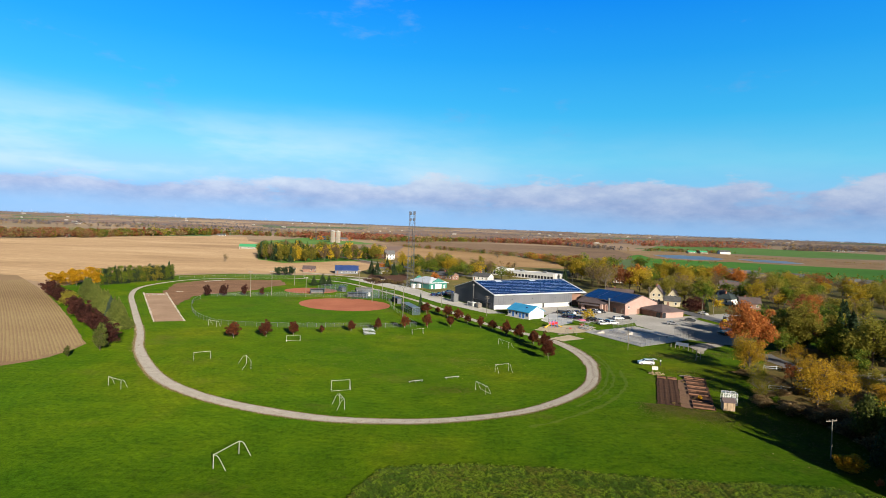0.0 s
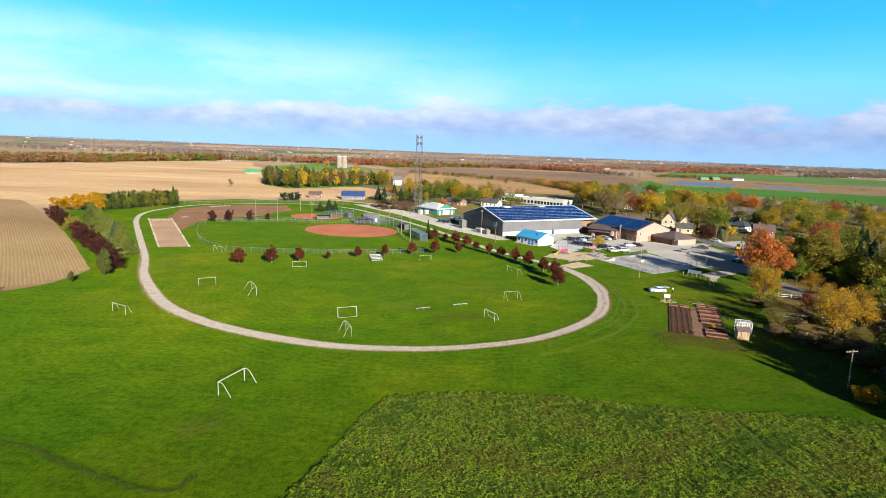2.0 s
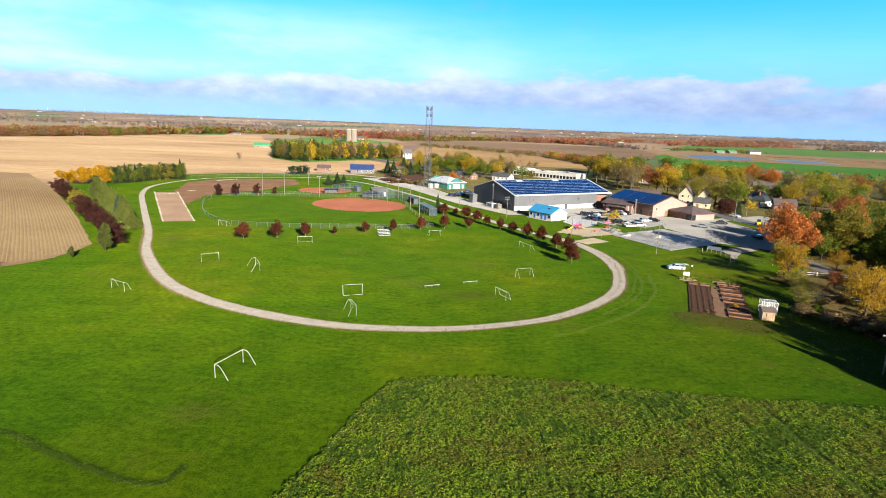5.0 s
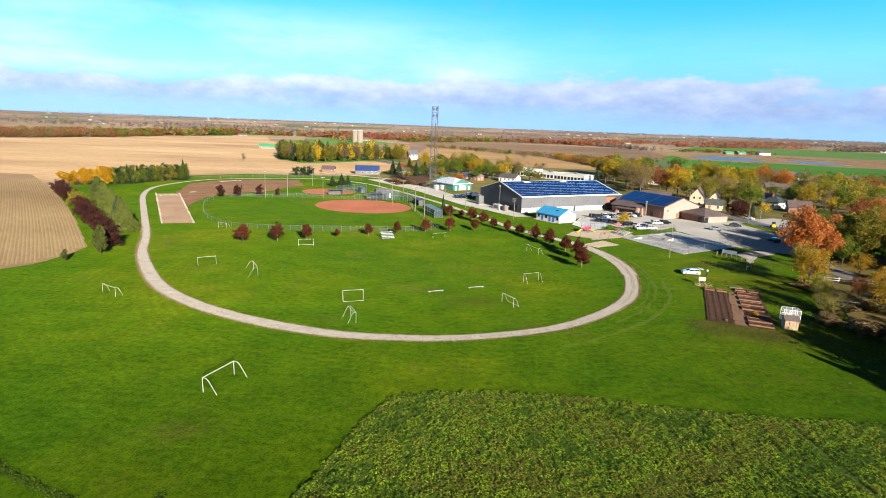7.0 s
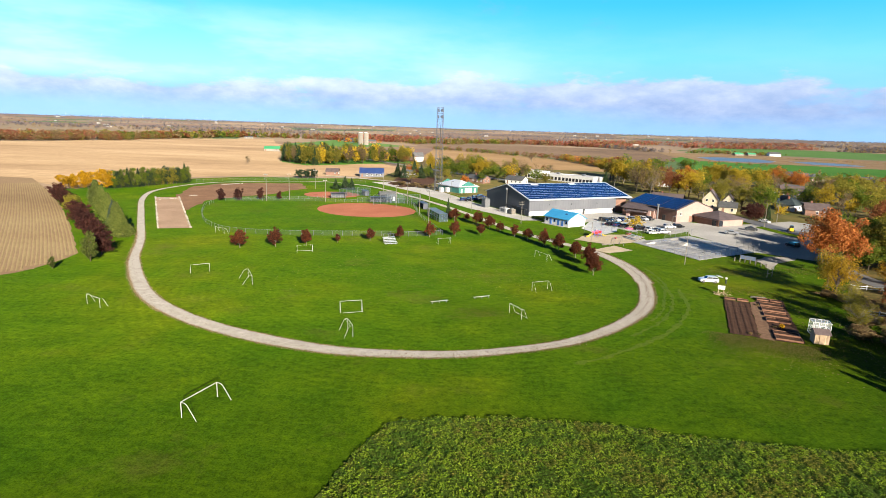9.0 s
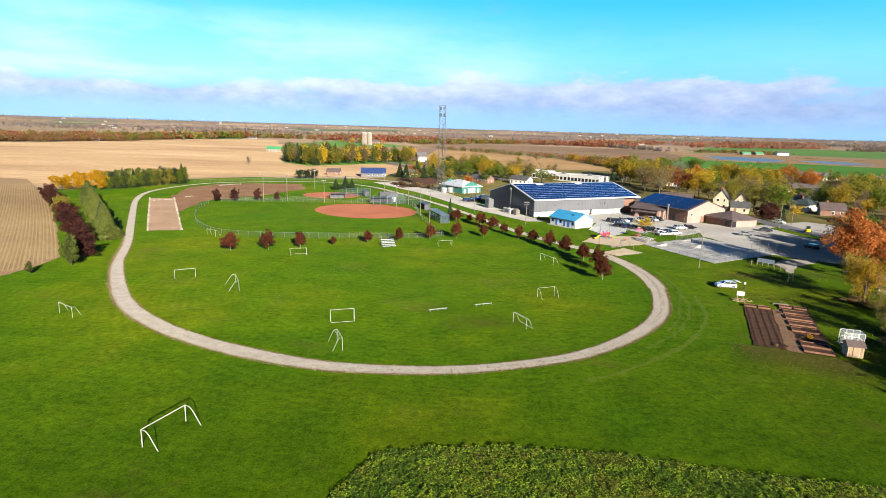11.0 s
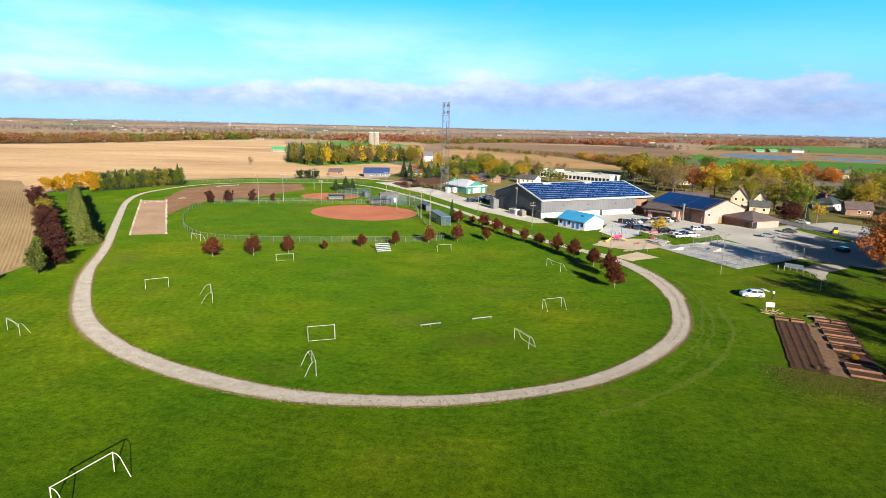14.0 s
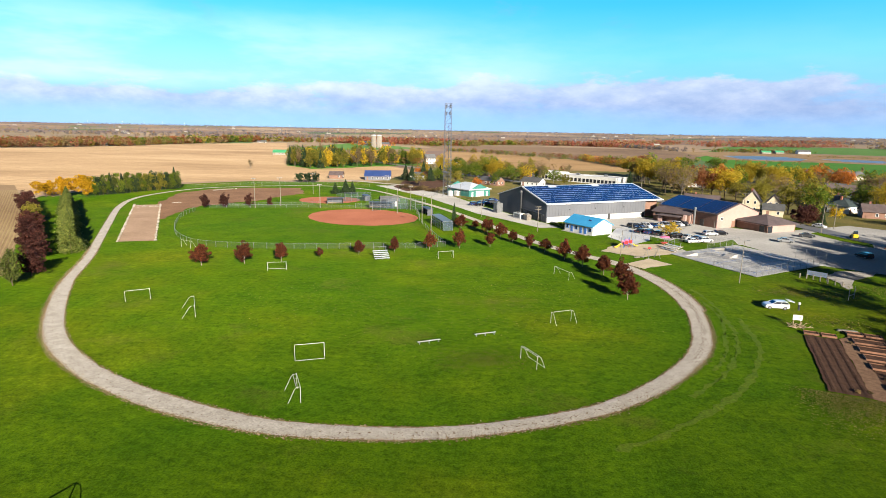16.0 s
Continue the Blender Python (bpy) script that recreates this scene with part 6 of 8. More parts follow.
# far wood of mixed trees
wood_rng = random.Random(31)
wood_np = np.random.default_rng(32)
WOOD = [(-163, 492), (-132, 462), (-100, 500), (-60, 545), (-72, 620), (-180, 650), (-203, 612)]
wood_leaves, wood_stems = {}, Build()
field("wood_grass", WOOD, 1, M_GREENFIELD, "rough green grass under the far wood", 3.0, 10.0, "grass")
placed = 0
while placed < 165:
    x, y = wood_rng.uniform(-228, -58), wood_rng.uniform(460, 652)
    if not inside(x, y, WOOD) or wood_rng.random() > 1.25 - (y - 460) / 220:
        continue
    t = (x + 200) / 140
    kind = wood_rng.choices(("green", "olive", "yellow", "spruce", "brown"), (2.5, 4, 4.0 if 0.45 < t < 0.85 else 0.8, 2.5 if t < 0.4 else 0.6, 2.2))[0]
    hgt = wood_rng.uniform(10, 16.5)
    wide = hgt * (0.45 if kind == "spruce" else wood_rng.uniform(0.5, 0.75))
    leaf_m, shape, n, size, lumps = KINDS[kind][:5]
    if placed % 2 and shape != "conifer":
        shape = "shrub"
    p, c = crown_points(shape, 600, wood_np, lumps or 1)
    p = p * np.array([wide, wide, hgt]) + np.array([x, y, 0])
    wood_leaves.setdefault(leaf_m, []).append(cards(p, wood_np.uniform(0.6, 1.3, 600) * hgt * 0.07, wood_np, 0.2))
    wood_stems.tube([(x, y, 0), (x, y, hgt * 0.6)], [0.22, 0.06], 5, False)
    placed += 1
for leaf_m, vs in wood_leaves.items():
    tagged(new("wood_foliage", card_mesh("wood_foliage", np.concatenate(vs), leaf_m)), "mixed autumn wood beyond the stubble field", "woodland", kind="stuff")
solid("wood_stems", wood_stems, M_BARK, "grey trunks of the wood beyond the stubble field", "woodland", kind="stuff")
for x, y, h in ((-69, 558, 17), (-64, 568, 15), (-75, 570, 13)):
    plant("yellow", x, y, h, h * 0.85)

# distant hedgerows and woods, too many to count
# the bare, dark and far palettes carry the skyline's haze in their colour
PALETTES = {"red": (L_RED, L_RUST, L_BROWN, L_RED), "autumn": (L_RED, L_OLIVE, L_RUST, L_BROWN, L_BROWN), "mixed": (L_OLIVE, L_BROWN, L_GREEN, L_RUST), "bare": (L_HAZEWOOD, L_HAZEWOOD, L_FARWOOD), "dark": (L_FARWOOD, L_FARWOOD, L_BROWN), "far": (L_FARWOOD, L_FARWOOD, L_HAZEWOOD), "gold": (L_YELLOW, L_ORANGE, L_OLIVE)}
BELTS = [
    ((-620, 690), (-545, 850), 36, 330, 15, "autumn"), ((-560, 830), (-530, 1290), 40, 420, 14, "mixed"), ((-900, 560), (-620, 700), 40, 300, 15, "red"),
    ((-520, 1280), (-300, 1330), 40, 160, 12, "mixed"), ((-340, 1290), (-100, 1340), 60, 420, 15, "red"), ((-110, 1290), (100, 1500), 40, 260, 12, "mixed"),
    ((-66, 922), (107, 712), 9, 170, 7, "mixed"), ((107, 712), (134, 545), 8, 110, 8, "gold"), ((120, 640), (150, 520), 10, 40, 10, "mixed"), ((-140, 1186), (-35, 1252), 20, 90, 10, "mixed"),
    ((130, 1515), (370, 1420), 50, 330, 13, "red"), ((364, 1180), (300, 1500), 20, 120, 10, "dark"), ((440, 1225), (620, 1215), 14, 130, 8, "mixed"),
    ((600, 1700), (1100, 1900), 40, 260, 13, "red"), ((300, 1750), (1300, 2350), 60, 420, 15, "red"), ((1100, 1750), (1600, 1950), 40, 460, 14, "dark"),
    ((520, 1035), (980, 720), 8, 170, 2.6, "mixed"), ((244, 745), (360, 725), 5, 18, 5, "mixed"), ((-270, 1120), (-200, 1160), 20, 40, 10, "gold"),
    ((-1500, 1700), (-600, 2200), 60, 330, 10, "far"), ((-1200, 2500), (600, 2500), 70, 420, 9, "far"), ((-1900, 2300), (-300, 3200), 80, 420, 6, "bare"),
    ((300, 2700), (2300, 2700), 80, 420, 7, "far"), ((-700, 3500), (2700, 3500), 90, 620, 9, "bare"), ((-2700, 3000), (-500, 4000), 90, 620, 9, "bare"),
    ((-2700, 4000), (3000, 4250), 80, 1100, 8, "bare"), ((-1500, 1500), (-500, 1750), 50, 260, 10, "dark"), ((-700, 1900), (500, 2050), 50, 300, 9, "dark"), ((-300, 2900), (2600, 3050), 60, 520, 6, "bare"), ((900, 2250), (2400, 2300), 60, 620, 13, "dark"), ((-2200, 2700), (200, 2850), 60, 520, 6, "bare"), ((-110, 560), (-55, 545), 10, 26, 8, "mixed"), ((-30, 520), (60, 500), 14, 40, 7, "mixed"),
    # most of these skyline belts spread the haze tint over tan ground
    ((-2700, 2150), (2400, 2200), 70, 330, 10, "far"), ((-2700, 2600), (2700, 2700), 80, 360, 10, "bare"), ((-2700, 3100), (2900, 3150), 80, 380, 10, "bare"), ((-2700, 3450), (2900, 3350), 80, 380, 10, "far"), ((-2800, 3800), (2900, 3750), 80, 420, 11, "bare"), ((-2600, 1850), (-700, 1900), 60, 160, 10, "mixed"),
    ((240, 560), (330, 470), 14, 34, 7, "mixed"), ((280, 470), (420, 330), 26, 60, 11, "mixed"),
]
lump = {}
far_rng = np.random.default_rng(41)
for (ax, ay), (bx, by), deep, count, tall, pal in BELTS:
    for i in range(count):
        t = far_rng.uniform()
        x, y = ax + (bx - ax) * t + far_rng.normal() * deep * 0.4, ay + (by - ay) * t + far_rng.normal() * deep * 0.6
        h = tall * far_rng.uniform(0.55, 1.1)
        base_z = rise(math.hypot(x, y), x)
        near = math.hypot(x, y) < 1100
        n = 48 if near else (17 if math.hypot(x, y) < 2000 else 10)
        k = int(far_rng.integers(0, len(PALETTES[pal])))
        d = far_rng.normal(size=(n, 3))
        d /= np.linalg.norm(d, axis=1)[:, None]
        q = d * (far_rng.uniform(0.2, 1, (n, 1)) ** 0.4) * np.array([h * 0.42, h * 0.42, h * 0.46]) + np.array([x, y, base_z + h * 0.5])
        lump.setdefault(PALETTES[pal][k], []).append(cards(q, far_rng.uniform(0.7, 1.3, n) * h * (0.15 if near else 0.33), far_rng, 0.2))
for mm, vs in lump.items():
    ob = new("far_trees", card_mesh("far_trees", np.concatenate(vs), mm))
    tagged(ob, "distant hedgerows and woods in autumn colour, the farthest tinted with haze", "woodland", kind="stuff")
# specks of far farms and town along the skyline
b = Build()
for i in range(70):
    x, y = far_rng.uniform(-2600, 2900), far_rng.uniform(1600, 4300)
    if y < abs(x) * 0.9:
        continue
    z = rise(math.hypot(x, y), x)
    w, d, hh = far_rng.uniform(6, 18), far_rng.uniform(8, 12), far_rng.uniform(2.0, 4.0)
    b.add([(x, y, z), (x + w, y, z), (x + w, y + d, z), (x, y + d, z), (x, y, z + hh), (x + w, y, z + hh), (x + w, y + d, z + hh), (x, y + d, z + hh), (x, y + d / 2, z + hh * 1.4), (x + w, y + d / 2, z + hh * 1.4)], [(0, 1, 5, 4), (1, 2, 6, 9, 5), (2, 3, 7, 6), (3, 0, 4, 8, 7), (4, 5, 9, 8), (6, 7, 8, 9)])
solid("far_building", b, M_CONCRETE, "specks of pale farm buildings near the skyline", "building", kind="stuff")


# ---- sports ground ----
def soccer_goal(fl, fr, depth, height, label, cross=False, r=0.032, group="soccer goals on the field", ground_bar=False):
    """A white tube goal: two posts, crossbar, and stays running back; depth is signed across the mouth."""
    fl, fr = Vector((*fl, 0)), Vector((*fr, 0))
    w = (fr - fl).length
    ang = math.degrees(math.atan2((fr - fl).y, (fr - fl).x))
    ob = thing("soccer_goal", pose(fl.x, fl.y, 0.03, 0, 0, ang), label, "goal", group)
    for x in (0, w):
        part("post", Build().tube([(x, 0, 0), (x, 0, height)], r, 8), M_GOAL, ob)
    part("crossbar", Build().tube([(-r, 0, height), (w + r, 0, height)], r, 8), M_GOAL, ob)
    for x in (0, w) if depth else ():
        part("back_stay", Build().tube([(x, 0, height), (x, depth * 0.28, height - 0.03), (x, depth * 0.45, height * 0.86), (x, depth, 0.04)], r * 0.75, 7), M_GOAL, ob)
    if ground_bar:
        part("ground_bar", Build().tube([(0, depth, 0.05), (w, depth, 0.05)], r * 0.75, 7), M_GOAL, ob)
    if cross:
        part("top_bar", Build().tube([(0, depth * 0.3, height - 0.04), (w, depth * 0.3, height - 0.04)], r * 0.7, 7), M_GOAL, ob)
        for k in (0.33, 0.66):
            part("brace", Build().tube([(w * k, 0, height), (w * k, depth * 0.3, height - 0.04)], r * 0.6, 6), M_GOAL, ob)
    return ob


soccer_goal((-30.4, 74.8), (-28.75, 79.9), -2.05, 1.88, "large white tube soccer goal on the mown lawn", r=0.05)
soccer_goal((-66.2, 110.3), (-62.5, 108.3), 1.3, 1.75, "white tube soccer goal outside the track")
soccer_goal((-59.1, 132.6), (-55.95, 134.8), 0, 1.85, "plain white goal frame inside the track")
soccer_goal((-43.25, 126.6), (-46.05, 131.5), 1.9, 1.9, "white goal standing side-on with bent stays")
soccer_goal((-43.8, 157.1), (-40.15, 158.3), 1.4, 1.8, "small white goal before the outfield trees", ground_bar=True)
soccer_goal((-22.0, 112.7), (-18.45, 114.1), -0.9, 1.9, "white goal with a ground bar", ground_bar=True)
soccer_goal((-17.15, 101.0), (-18.7, 104.2), 1.4, 1.9, "white goal side-on with cross braces", True)
soccer_goal((-8.9, 174.6), (-5.45, 176.3), 1.3, 1.7, "small white goal near the bleacher")
soccer_goal((17.2, 164.0), (19.7, 159.2), 1.6, 1.75, "small white goal near the maroon trees")
soccer_goal((13.3, 131.8), (16.7, 133.5), -1.7, 1.8, "white goal on the sunny side of the field")
soccer_goal((7.8, 116.7), (9.7, 113.4), 1.25, 1.75, "white goal with braced top bars", True, ground_bar=True)
soccer_goal((-74.5, 177.3), (-71.2, 175.6), 1.5, 1.8, "white goal beside the outfield fence")
for a, c in (((-6.6, 119.75), (-3.5, 121.35)), ((1.35, 123.95), (4.5, 125.5))):
    a, c = Vector((*a, 0)), Vector((*c, 0))
    ob = thing("bench", pose(a.x, a.y, 0.03, 0, 0, math.degrees(math.atan2((c - a).y, (c - a).x))), "long low white player bench on the grass", "bench", "player benches")
    w = (c - a).length
    part("seat", Build().box((w / 2, 0, 0.40), (w, 0.24, 0.05), bevel=0.015), M_GOAL, ob)
    for x in (0.3, w / 2, w - 0.3):
        part("leg", Build().box((x, 0, 0.19), (0.06, 0.24, 0.38)), M_STEEL, ob)


def bleacher(x, y, turn, w, rows, label):
    ob = thing("bleacher", pose(x, y, 0.03, 0, 0, turn), label, "bleacher")
    for i in range(rows):
        part("seat_plank", Build().box((w / 2, i * 0.62 + 0.15, 0.42 + i * 0.32), (w, 0.30, 0.05)), M_PALEROOF, ob, "pale aluminium plank")
        part("foot_plank", Build().box((w / 2, i * 0.62 + 0.48, 0.22 + i * 0.32), (w, 0.28, 0.04)), M_PALEROOF, ob)
    for k in (0.1, 0.5, 0.9):
        b = Build().tube([(w * k, 0, 0), (w * k, rows * 0.62, 0.25 + rows * 0.32)], 0.04, 6).tube([(w * k, rows * 0.62, 0), (w * k, rows * 0.62, 0.9 + rows * 0.32)], 0.04, 6).tube([(w * k, 0, 0.02), (w * k, rows * 0.62, 0.02)], 0.04, 6)
        part("support", b, M_STEEL, ob)
    part("guard_rail", Build().tube([(0, rows * 0.62, 0.9 + rows * 0.32), (w, rows * 0.62, 0.9 + rows * 0.32)], 0.03, 6), M_STEEL, ob)
    return ob


bleacher(-23.4, 170.6, 24, 3.6, 5, "pale aluminium bleacher behind the outfield fence")
bleacher(48.6, 196.5, -60, 5.0, 4, "grey metal bleacher beside the court")


def fence(line, height, label, spacing=3.0, mesh=None, rail=True, post_r=0.04, name="fence"):
    """Chain-link fence along a line: posts, top rail and wire mesh."""
    ob = thing(name, Matrix(), label, "fence")
    pts = spline(line, spacing) if len(line) > 2 else [Vector((*line[0], 0)).lerp(Vector((*line[1], 0)), i / max(1, round(math.dist(*line) / spacing))) for i in range(max(1, round(math.dist(*line) / spacing)) + 1)]
    b0 = Build().tube([(0, 0, 0), (0, 0, height)], post_r, 7)
    me = b0.mesh("post", M_STEEL)
    for p in pts:
        o = new("post", me)
        o.parent = ob
        o.location = (p.x, p.y, 0.05)
    if rail:
        part("top_rail", Build().tube([(p.x, p.y, height) for p in pts], 0.028, 6), M_STEEL, ob)
    b = Build()
    for p, q in zip(pts, pts[1:]):
        b.add([(p.x, p.y, 0.1), (q.x, q.y, 0.1), (q.x, q.y, height), (p.x, p.y, height)], [(0, 1, 2, 3)])
    part("wire_mesh", b, mesh or M_MESHWIRE, ob, "fine grey chain-link mesh")
    return ob


fence([(-8.5, 189), (-16, 185.2), (-24, 184), (-35, 181.6), (-46, 179.4), (-56, 178.2), (-66, 178.4), (-74, 181), (-82, 188.8), (-88.4, 198), (-95, 210.5), (-100.8, 224.7), (-102.9, 236)], 1.5, "curved grey chain-link outfield fence", 2.6)
fence([(-20.5, 229.5), (-15.5, 211)], 1.3, "chain-link foul-line fence with a pale rail", 3.0)
fence([(-15.5, 211), (-8.5, 189)], 1.3, "chain-link foul-line fence by the lane", 3.0)
fence([(-102, 245), (-75, 252), (-49, 255.8)], 1.2, "low pale fence between the diamonds", 3.5)
fence([(-100, 249), (-84, 257), (-66, 264)], 1.1, "low pale rail fence of the far diamond", 3.5)
fence([(-148, 312), (-120, 336), (-92, 346), (-62, 340)], 1.2, "far park boundary fence", 5.0)
fence([(-49, 256), (-38, 259), (-29, 256), (-24, 247), (-20.5, 229.5)], 2.0, "tall chain-link fence behind home plate", 2.5)
for x, y, turn, w, hgt in ((-33, 257, 20, 8, 4.2), (-56, 277, 35, 6, 3.8)):
    ob = thing("backstop", pose(x, y, 0.03, 0, 0, turn), "tall blue-grey wire backstop behind home plate", "backstop")
    for i, (dx, dy, rot) in enumerate(((0, 0, 0), (-w * 0.85, -w * 0.28, 35), (w * 0.85, -w * 0.28, -35))):
        mm = pose(dx, dy, 0, 0, 0, rot)
        for k in (-0.5, 0.0, 0.5):
            q = mm @ Vector((w * k, 0, 0))
            part("post", Build().tube([(q.x, q.y, 0), (q.x, q.y, hgt)], 0.06, 7), M_STEEL, ob)
        a, c = mm @ Vector((-w / 2, 0, 0)), mm @ Vector((w / 2, 0, 0))
        part("wire_mesh", Build().add([(a.x, a.y, 0.1), (c.x, c.y, 0.1), (c.x, c.y, hgt), (a.x, a.y, hgt)], [(0, 1, 2, 3)]), M_NET, ob)
        part("rail", Build().tube([(a.x, a.y, hgt), (c.x, c.y, hgt)], 0.05, 6).tube([(a.x, a.y, hgt * 0.5), (c.x, c.y, hgt * 0.5)], 0.04, 6), M_STEEL, ob)
for x, y, turn, w in ((-44, 257.5, 5, 9.0), (-22.5, 250, -68, 8.0), (-63, 265.5, 20, 6.5), (-53, 284, -65, 6.5)):
    ob = thing("dugout", pose(x, y, 0.03, 0, 0, turn), "low open player shelter beside the diamond", "dugout", "player shelters")
    part("roof", Build().box((w / 2, 1.0, 2.35), (w + 0.5, 2.6, 0.14), bevel=0.04), M_DARKSIDE, ob)
    part("back_wall", Build().box((w / 2, 2.0, 1.15), (w, 0.12, 2.25)), M_DARKSIDE, ob)
    part("bench", Build().box((w / 2, 1.6, 0.45), (w - 0.4, 0.35, 0.06)), M_WOOD, ob)
    for k in (0.02, 0.33, 0.66, 0.98):
        part("post", Build().tube([(w * k, 0, 0), (w * k, 0, 2.3)], 0.05, 7), M_STEEL, ob)
    for k in (0.02, 0.98):
        part("side_wall", Build().box((w * k, 1.0, 1.1), (0.1, 1.8, 2.15)), M_DARKSIDE, ob)
pav = thing("score_booth", pose(-40, 263, 0.03, 0, 0, 20), "dark gabled scorer's booth behind the backstop", "booth")
part("wall", wall_shell(6.5, 4.5, 2.5, 3.9), M_DARKSIDE, pav)
part("roof", gable_roof(6.5, 4.5, 2.5, 3.9, 0.15, 0.6, 0.7), M_GREYROOF, pav)
window_on(pav, 3.2, -0.03, 1.6, 3.0, 0.9, "-y")
door_on(pav, 5.6, -0.03, 0.9, 2.0, "-y", M_WHITE, "white door")


def light_pole(x, y, h, label="tall grey floodlight pole at the ball diamond", group="diamond floodlights", turn=0.0, arms=2):
    ob = thing("floodlight_pole", pose(x, y, 0.03, 0, 0, turn), label, "light pole", group)
    part("pole", Build().tube([(0, 0, 0), (0, 0, h)], [0.14, 0.09], 9), M_POLE, ob)
    arm = part("crossarm", Build().box((0, 0, h - 0.25), (1.7, 0.10, 0.12)), M_POLE, ob)
    for i in range(arms * 2 - 1):
        xx = -0.7 + i * 1.4 / max(1, arms * 2 - 2)
        lamp = part("floodlight", Build().tube([(xx, 0.05, h), (xx, -0.35, h - 0.18)], [0.08, 0.20], 10), M_STEEL, ob)
        part("lens", Build().tube([(xx, -0.355, h - 0.183), (xx, -0.38, h - 0.19)], [0.18, 0.17], 10), M_LENS, lamp)
    return ob


for x, y, h in ((-85.9, 248.5, 11.3), (-78.5, 255.3, 11.2), (-62.4, 254, 9.2), (-19.5, 227.2, 9.6), (-14.6, 209.9, 11.1), (-27.9, 258.8, 9.0), (-31, 246, 9.0), (-45, 300, 9.5), (-80, 300, 9.5)):
    light_pole(x, y, h, turn=random.Random(int(x * 7)).uniform(-30, 30))


def lamp_post(x, y, h, label, group="park lamps", head=True):
    ob = thing("street_lamp", pose(x, y, 0.03, 0, 0, 20), label, "lamp", group)
    part("pole", Build().tube([(0, 0, 0), (0, 0, h)], [0.10, 0.06], 8), M_POLE, ob)
    if head:
        part("arm", Build().tube([(0, 0, h - 0.1), (0.7, 0, h)], 0.035, 6), M_STEEL, ob)
        hd = part("lamp_head", Build().box((0.95, 0, h), (0.7, 0.28, 0.16), bevel=0.05), M_STEEL, ob)
        part("lens", Build().box((0.95, 0, h - 0.09), (0.5, 0.22, 0.04)), M_LENS, hd)
    return ob


lamp_post(55.2, 162.8, 9.0, "tall slim lamp post beside the court")
lamp_post(41.4, 198.1, 7.3, "slim lamp post by the playground")
lamp_post(36.0, 185.8, 6.5, "slim lamp post on the playground sand")
lamp_post(71.2, 220, 4.4, "short lamp post in the parking lot")
lamp_post(-0.2, 242.8, 6.2, "slim lamp post beside the arena lane")
lamp_post(-10.3, 284.8, 7.8, "slim lamp post in the arena parking")


def utility_pole(x, y, h, label, arms=1, turn=0.0, lean=0.0):
    ob = thing("utility_pole", pose(x, y, 0, lean, 0, turn), label, "utility pole", "wooden utility poles")
    part("pole", Build().tube([(0, 0, 0), (0, 0, h)], [0.12, 0.08], 9), M_POLE, ob)
    for i in range(arms):
        arm = part("crossarm", Build().box((0, 0.14, h - 0.35 - 0.8 * i), (2.2, 0.11, 0.13)), M_POLE, ob)
        for xx in (-0.95, -0.4, 0.4, 0.95):
            part("insulator", Build().tube([(xx, 0.14, h - 0.28 - 0.8 * i), (xx, 0.14, h - 0.10 - 0.8 * i)], [0.04, 0.03], 6), M_POLE, arm)
    return ob


utility_pole(61.9, 86.2, 6.3, "weathered utility pole with a pale crossarm", 1, 15, -2)
utility_pole(17.7, 217.3, 8.0, "pale pole with two crossarms before the arena", 2, 30)
for x, y, h in ((108.5, 231, 9.2), (118, 241, 8.6), (100, 268, 9), (74, 318, 9), (38, 368, 9), (-6, 424, 9), (132, 190, 9)):
    utility_pole(x, y, h, "wooden utility pole beside the village road", 1, -50)

# communications tower
tw = thing("lattice_tower", pose(-18.3, 313, 0, 0, 0, 12), "tall steel lattice communications tower", "tower")
H = 42.6


def leg_at(k, z):
    s = 1.75 - 0.25 * min(1.0, z / 34)
    return Vector(((-1, 1, 1, -1)[k] * s, (-1, -1, 1, 1)[k] * s, z))


for k in range(4):
    part("leg", Build().tube([leg_at(k, 0), leg_at(k, 34), leg_at(k, H)], 0.07, 7), M_TOWER, tw)
n_bay = 14
for i in range(n_bay):
    z0, z1 = H * i / n_bay, H * (i + 1) / n_bay
    b = Build()
    for k in range(4):
        a, c, d, e = leg_at(k, z0), leg_at((k + 1) % 4, z1), leg_at((k + 1) % 4, z0), leg_at(k, z1)
        b.tube([a, c], 0.035, 5, False).tube([d, e], 0.035, 5, False).tube([e, c], 0.04, 5, False)
    part("bracing", b, M_TOWER, tw)
for z, r in ((41.3, 1.65), (38.0, 1.65)):
    for k in range(6):
        w = k * math.pi / 3
        part("antenna_panel", Build().box((r * math.cos(w), r * math.sin(w), z), (0.2, 0.26, 1.6), Matrix.Rotation(w, 4, "Z")), M_TOWER, tw, "grey antenna panel")
part("cable_run", Build().tube([(0.3, -0.7, 0), (0.3, -0.7, 34)], 0.12, 6), M_DARKSTEEL, tw)
for s in range(2):
    cab = thing("equipment_cabinet", pose(-16.2 + s * 3, 308 + s, 0.05, 0, 0, -50), "white equipment cabinet at the tower foot", "cabinet")
    part("body", Build().box((0, 0, 1.2), (2.2, 1.6, 2.3), bevel=0.06), M_WHITEWALL, cab)
    part("door", Build().box((0, -0.82, 1.15), (0.9, 0.05, 2.0)), M_WHITE, cab)
fence([(-24, 308), (-17, 303), (-11, 310), (-19, 317), (-24, 308)], 2.0, "chain-link fence round the tower foot", 2.5)

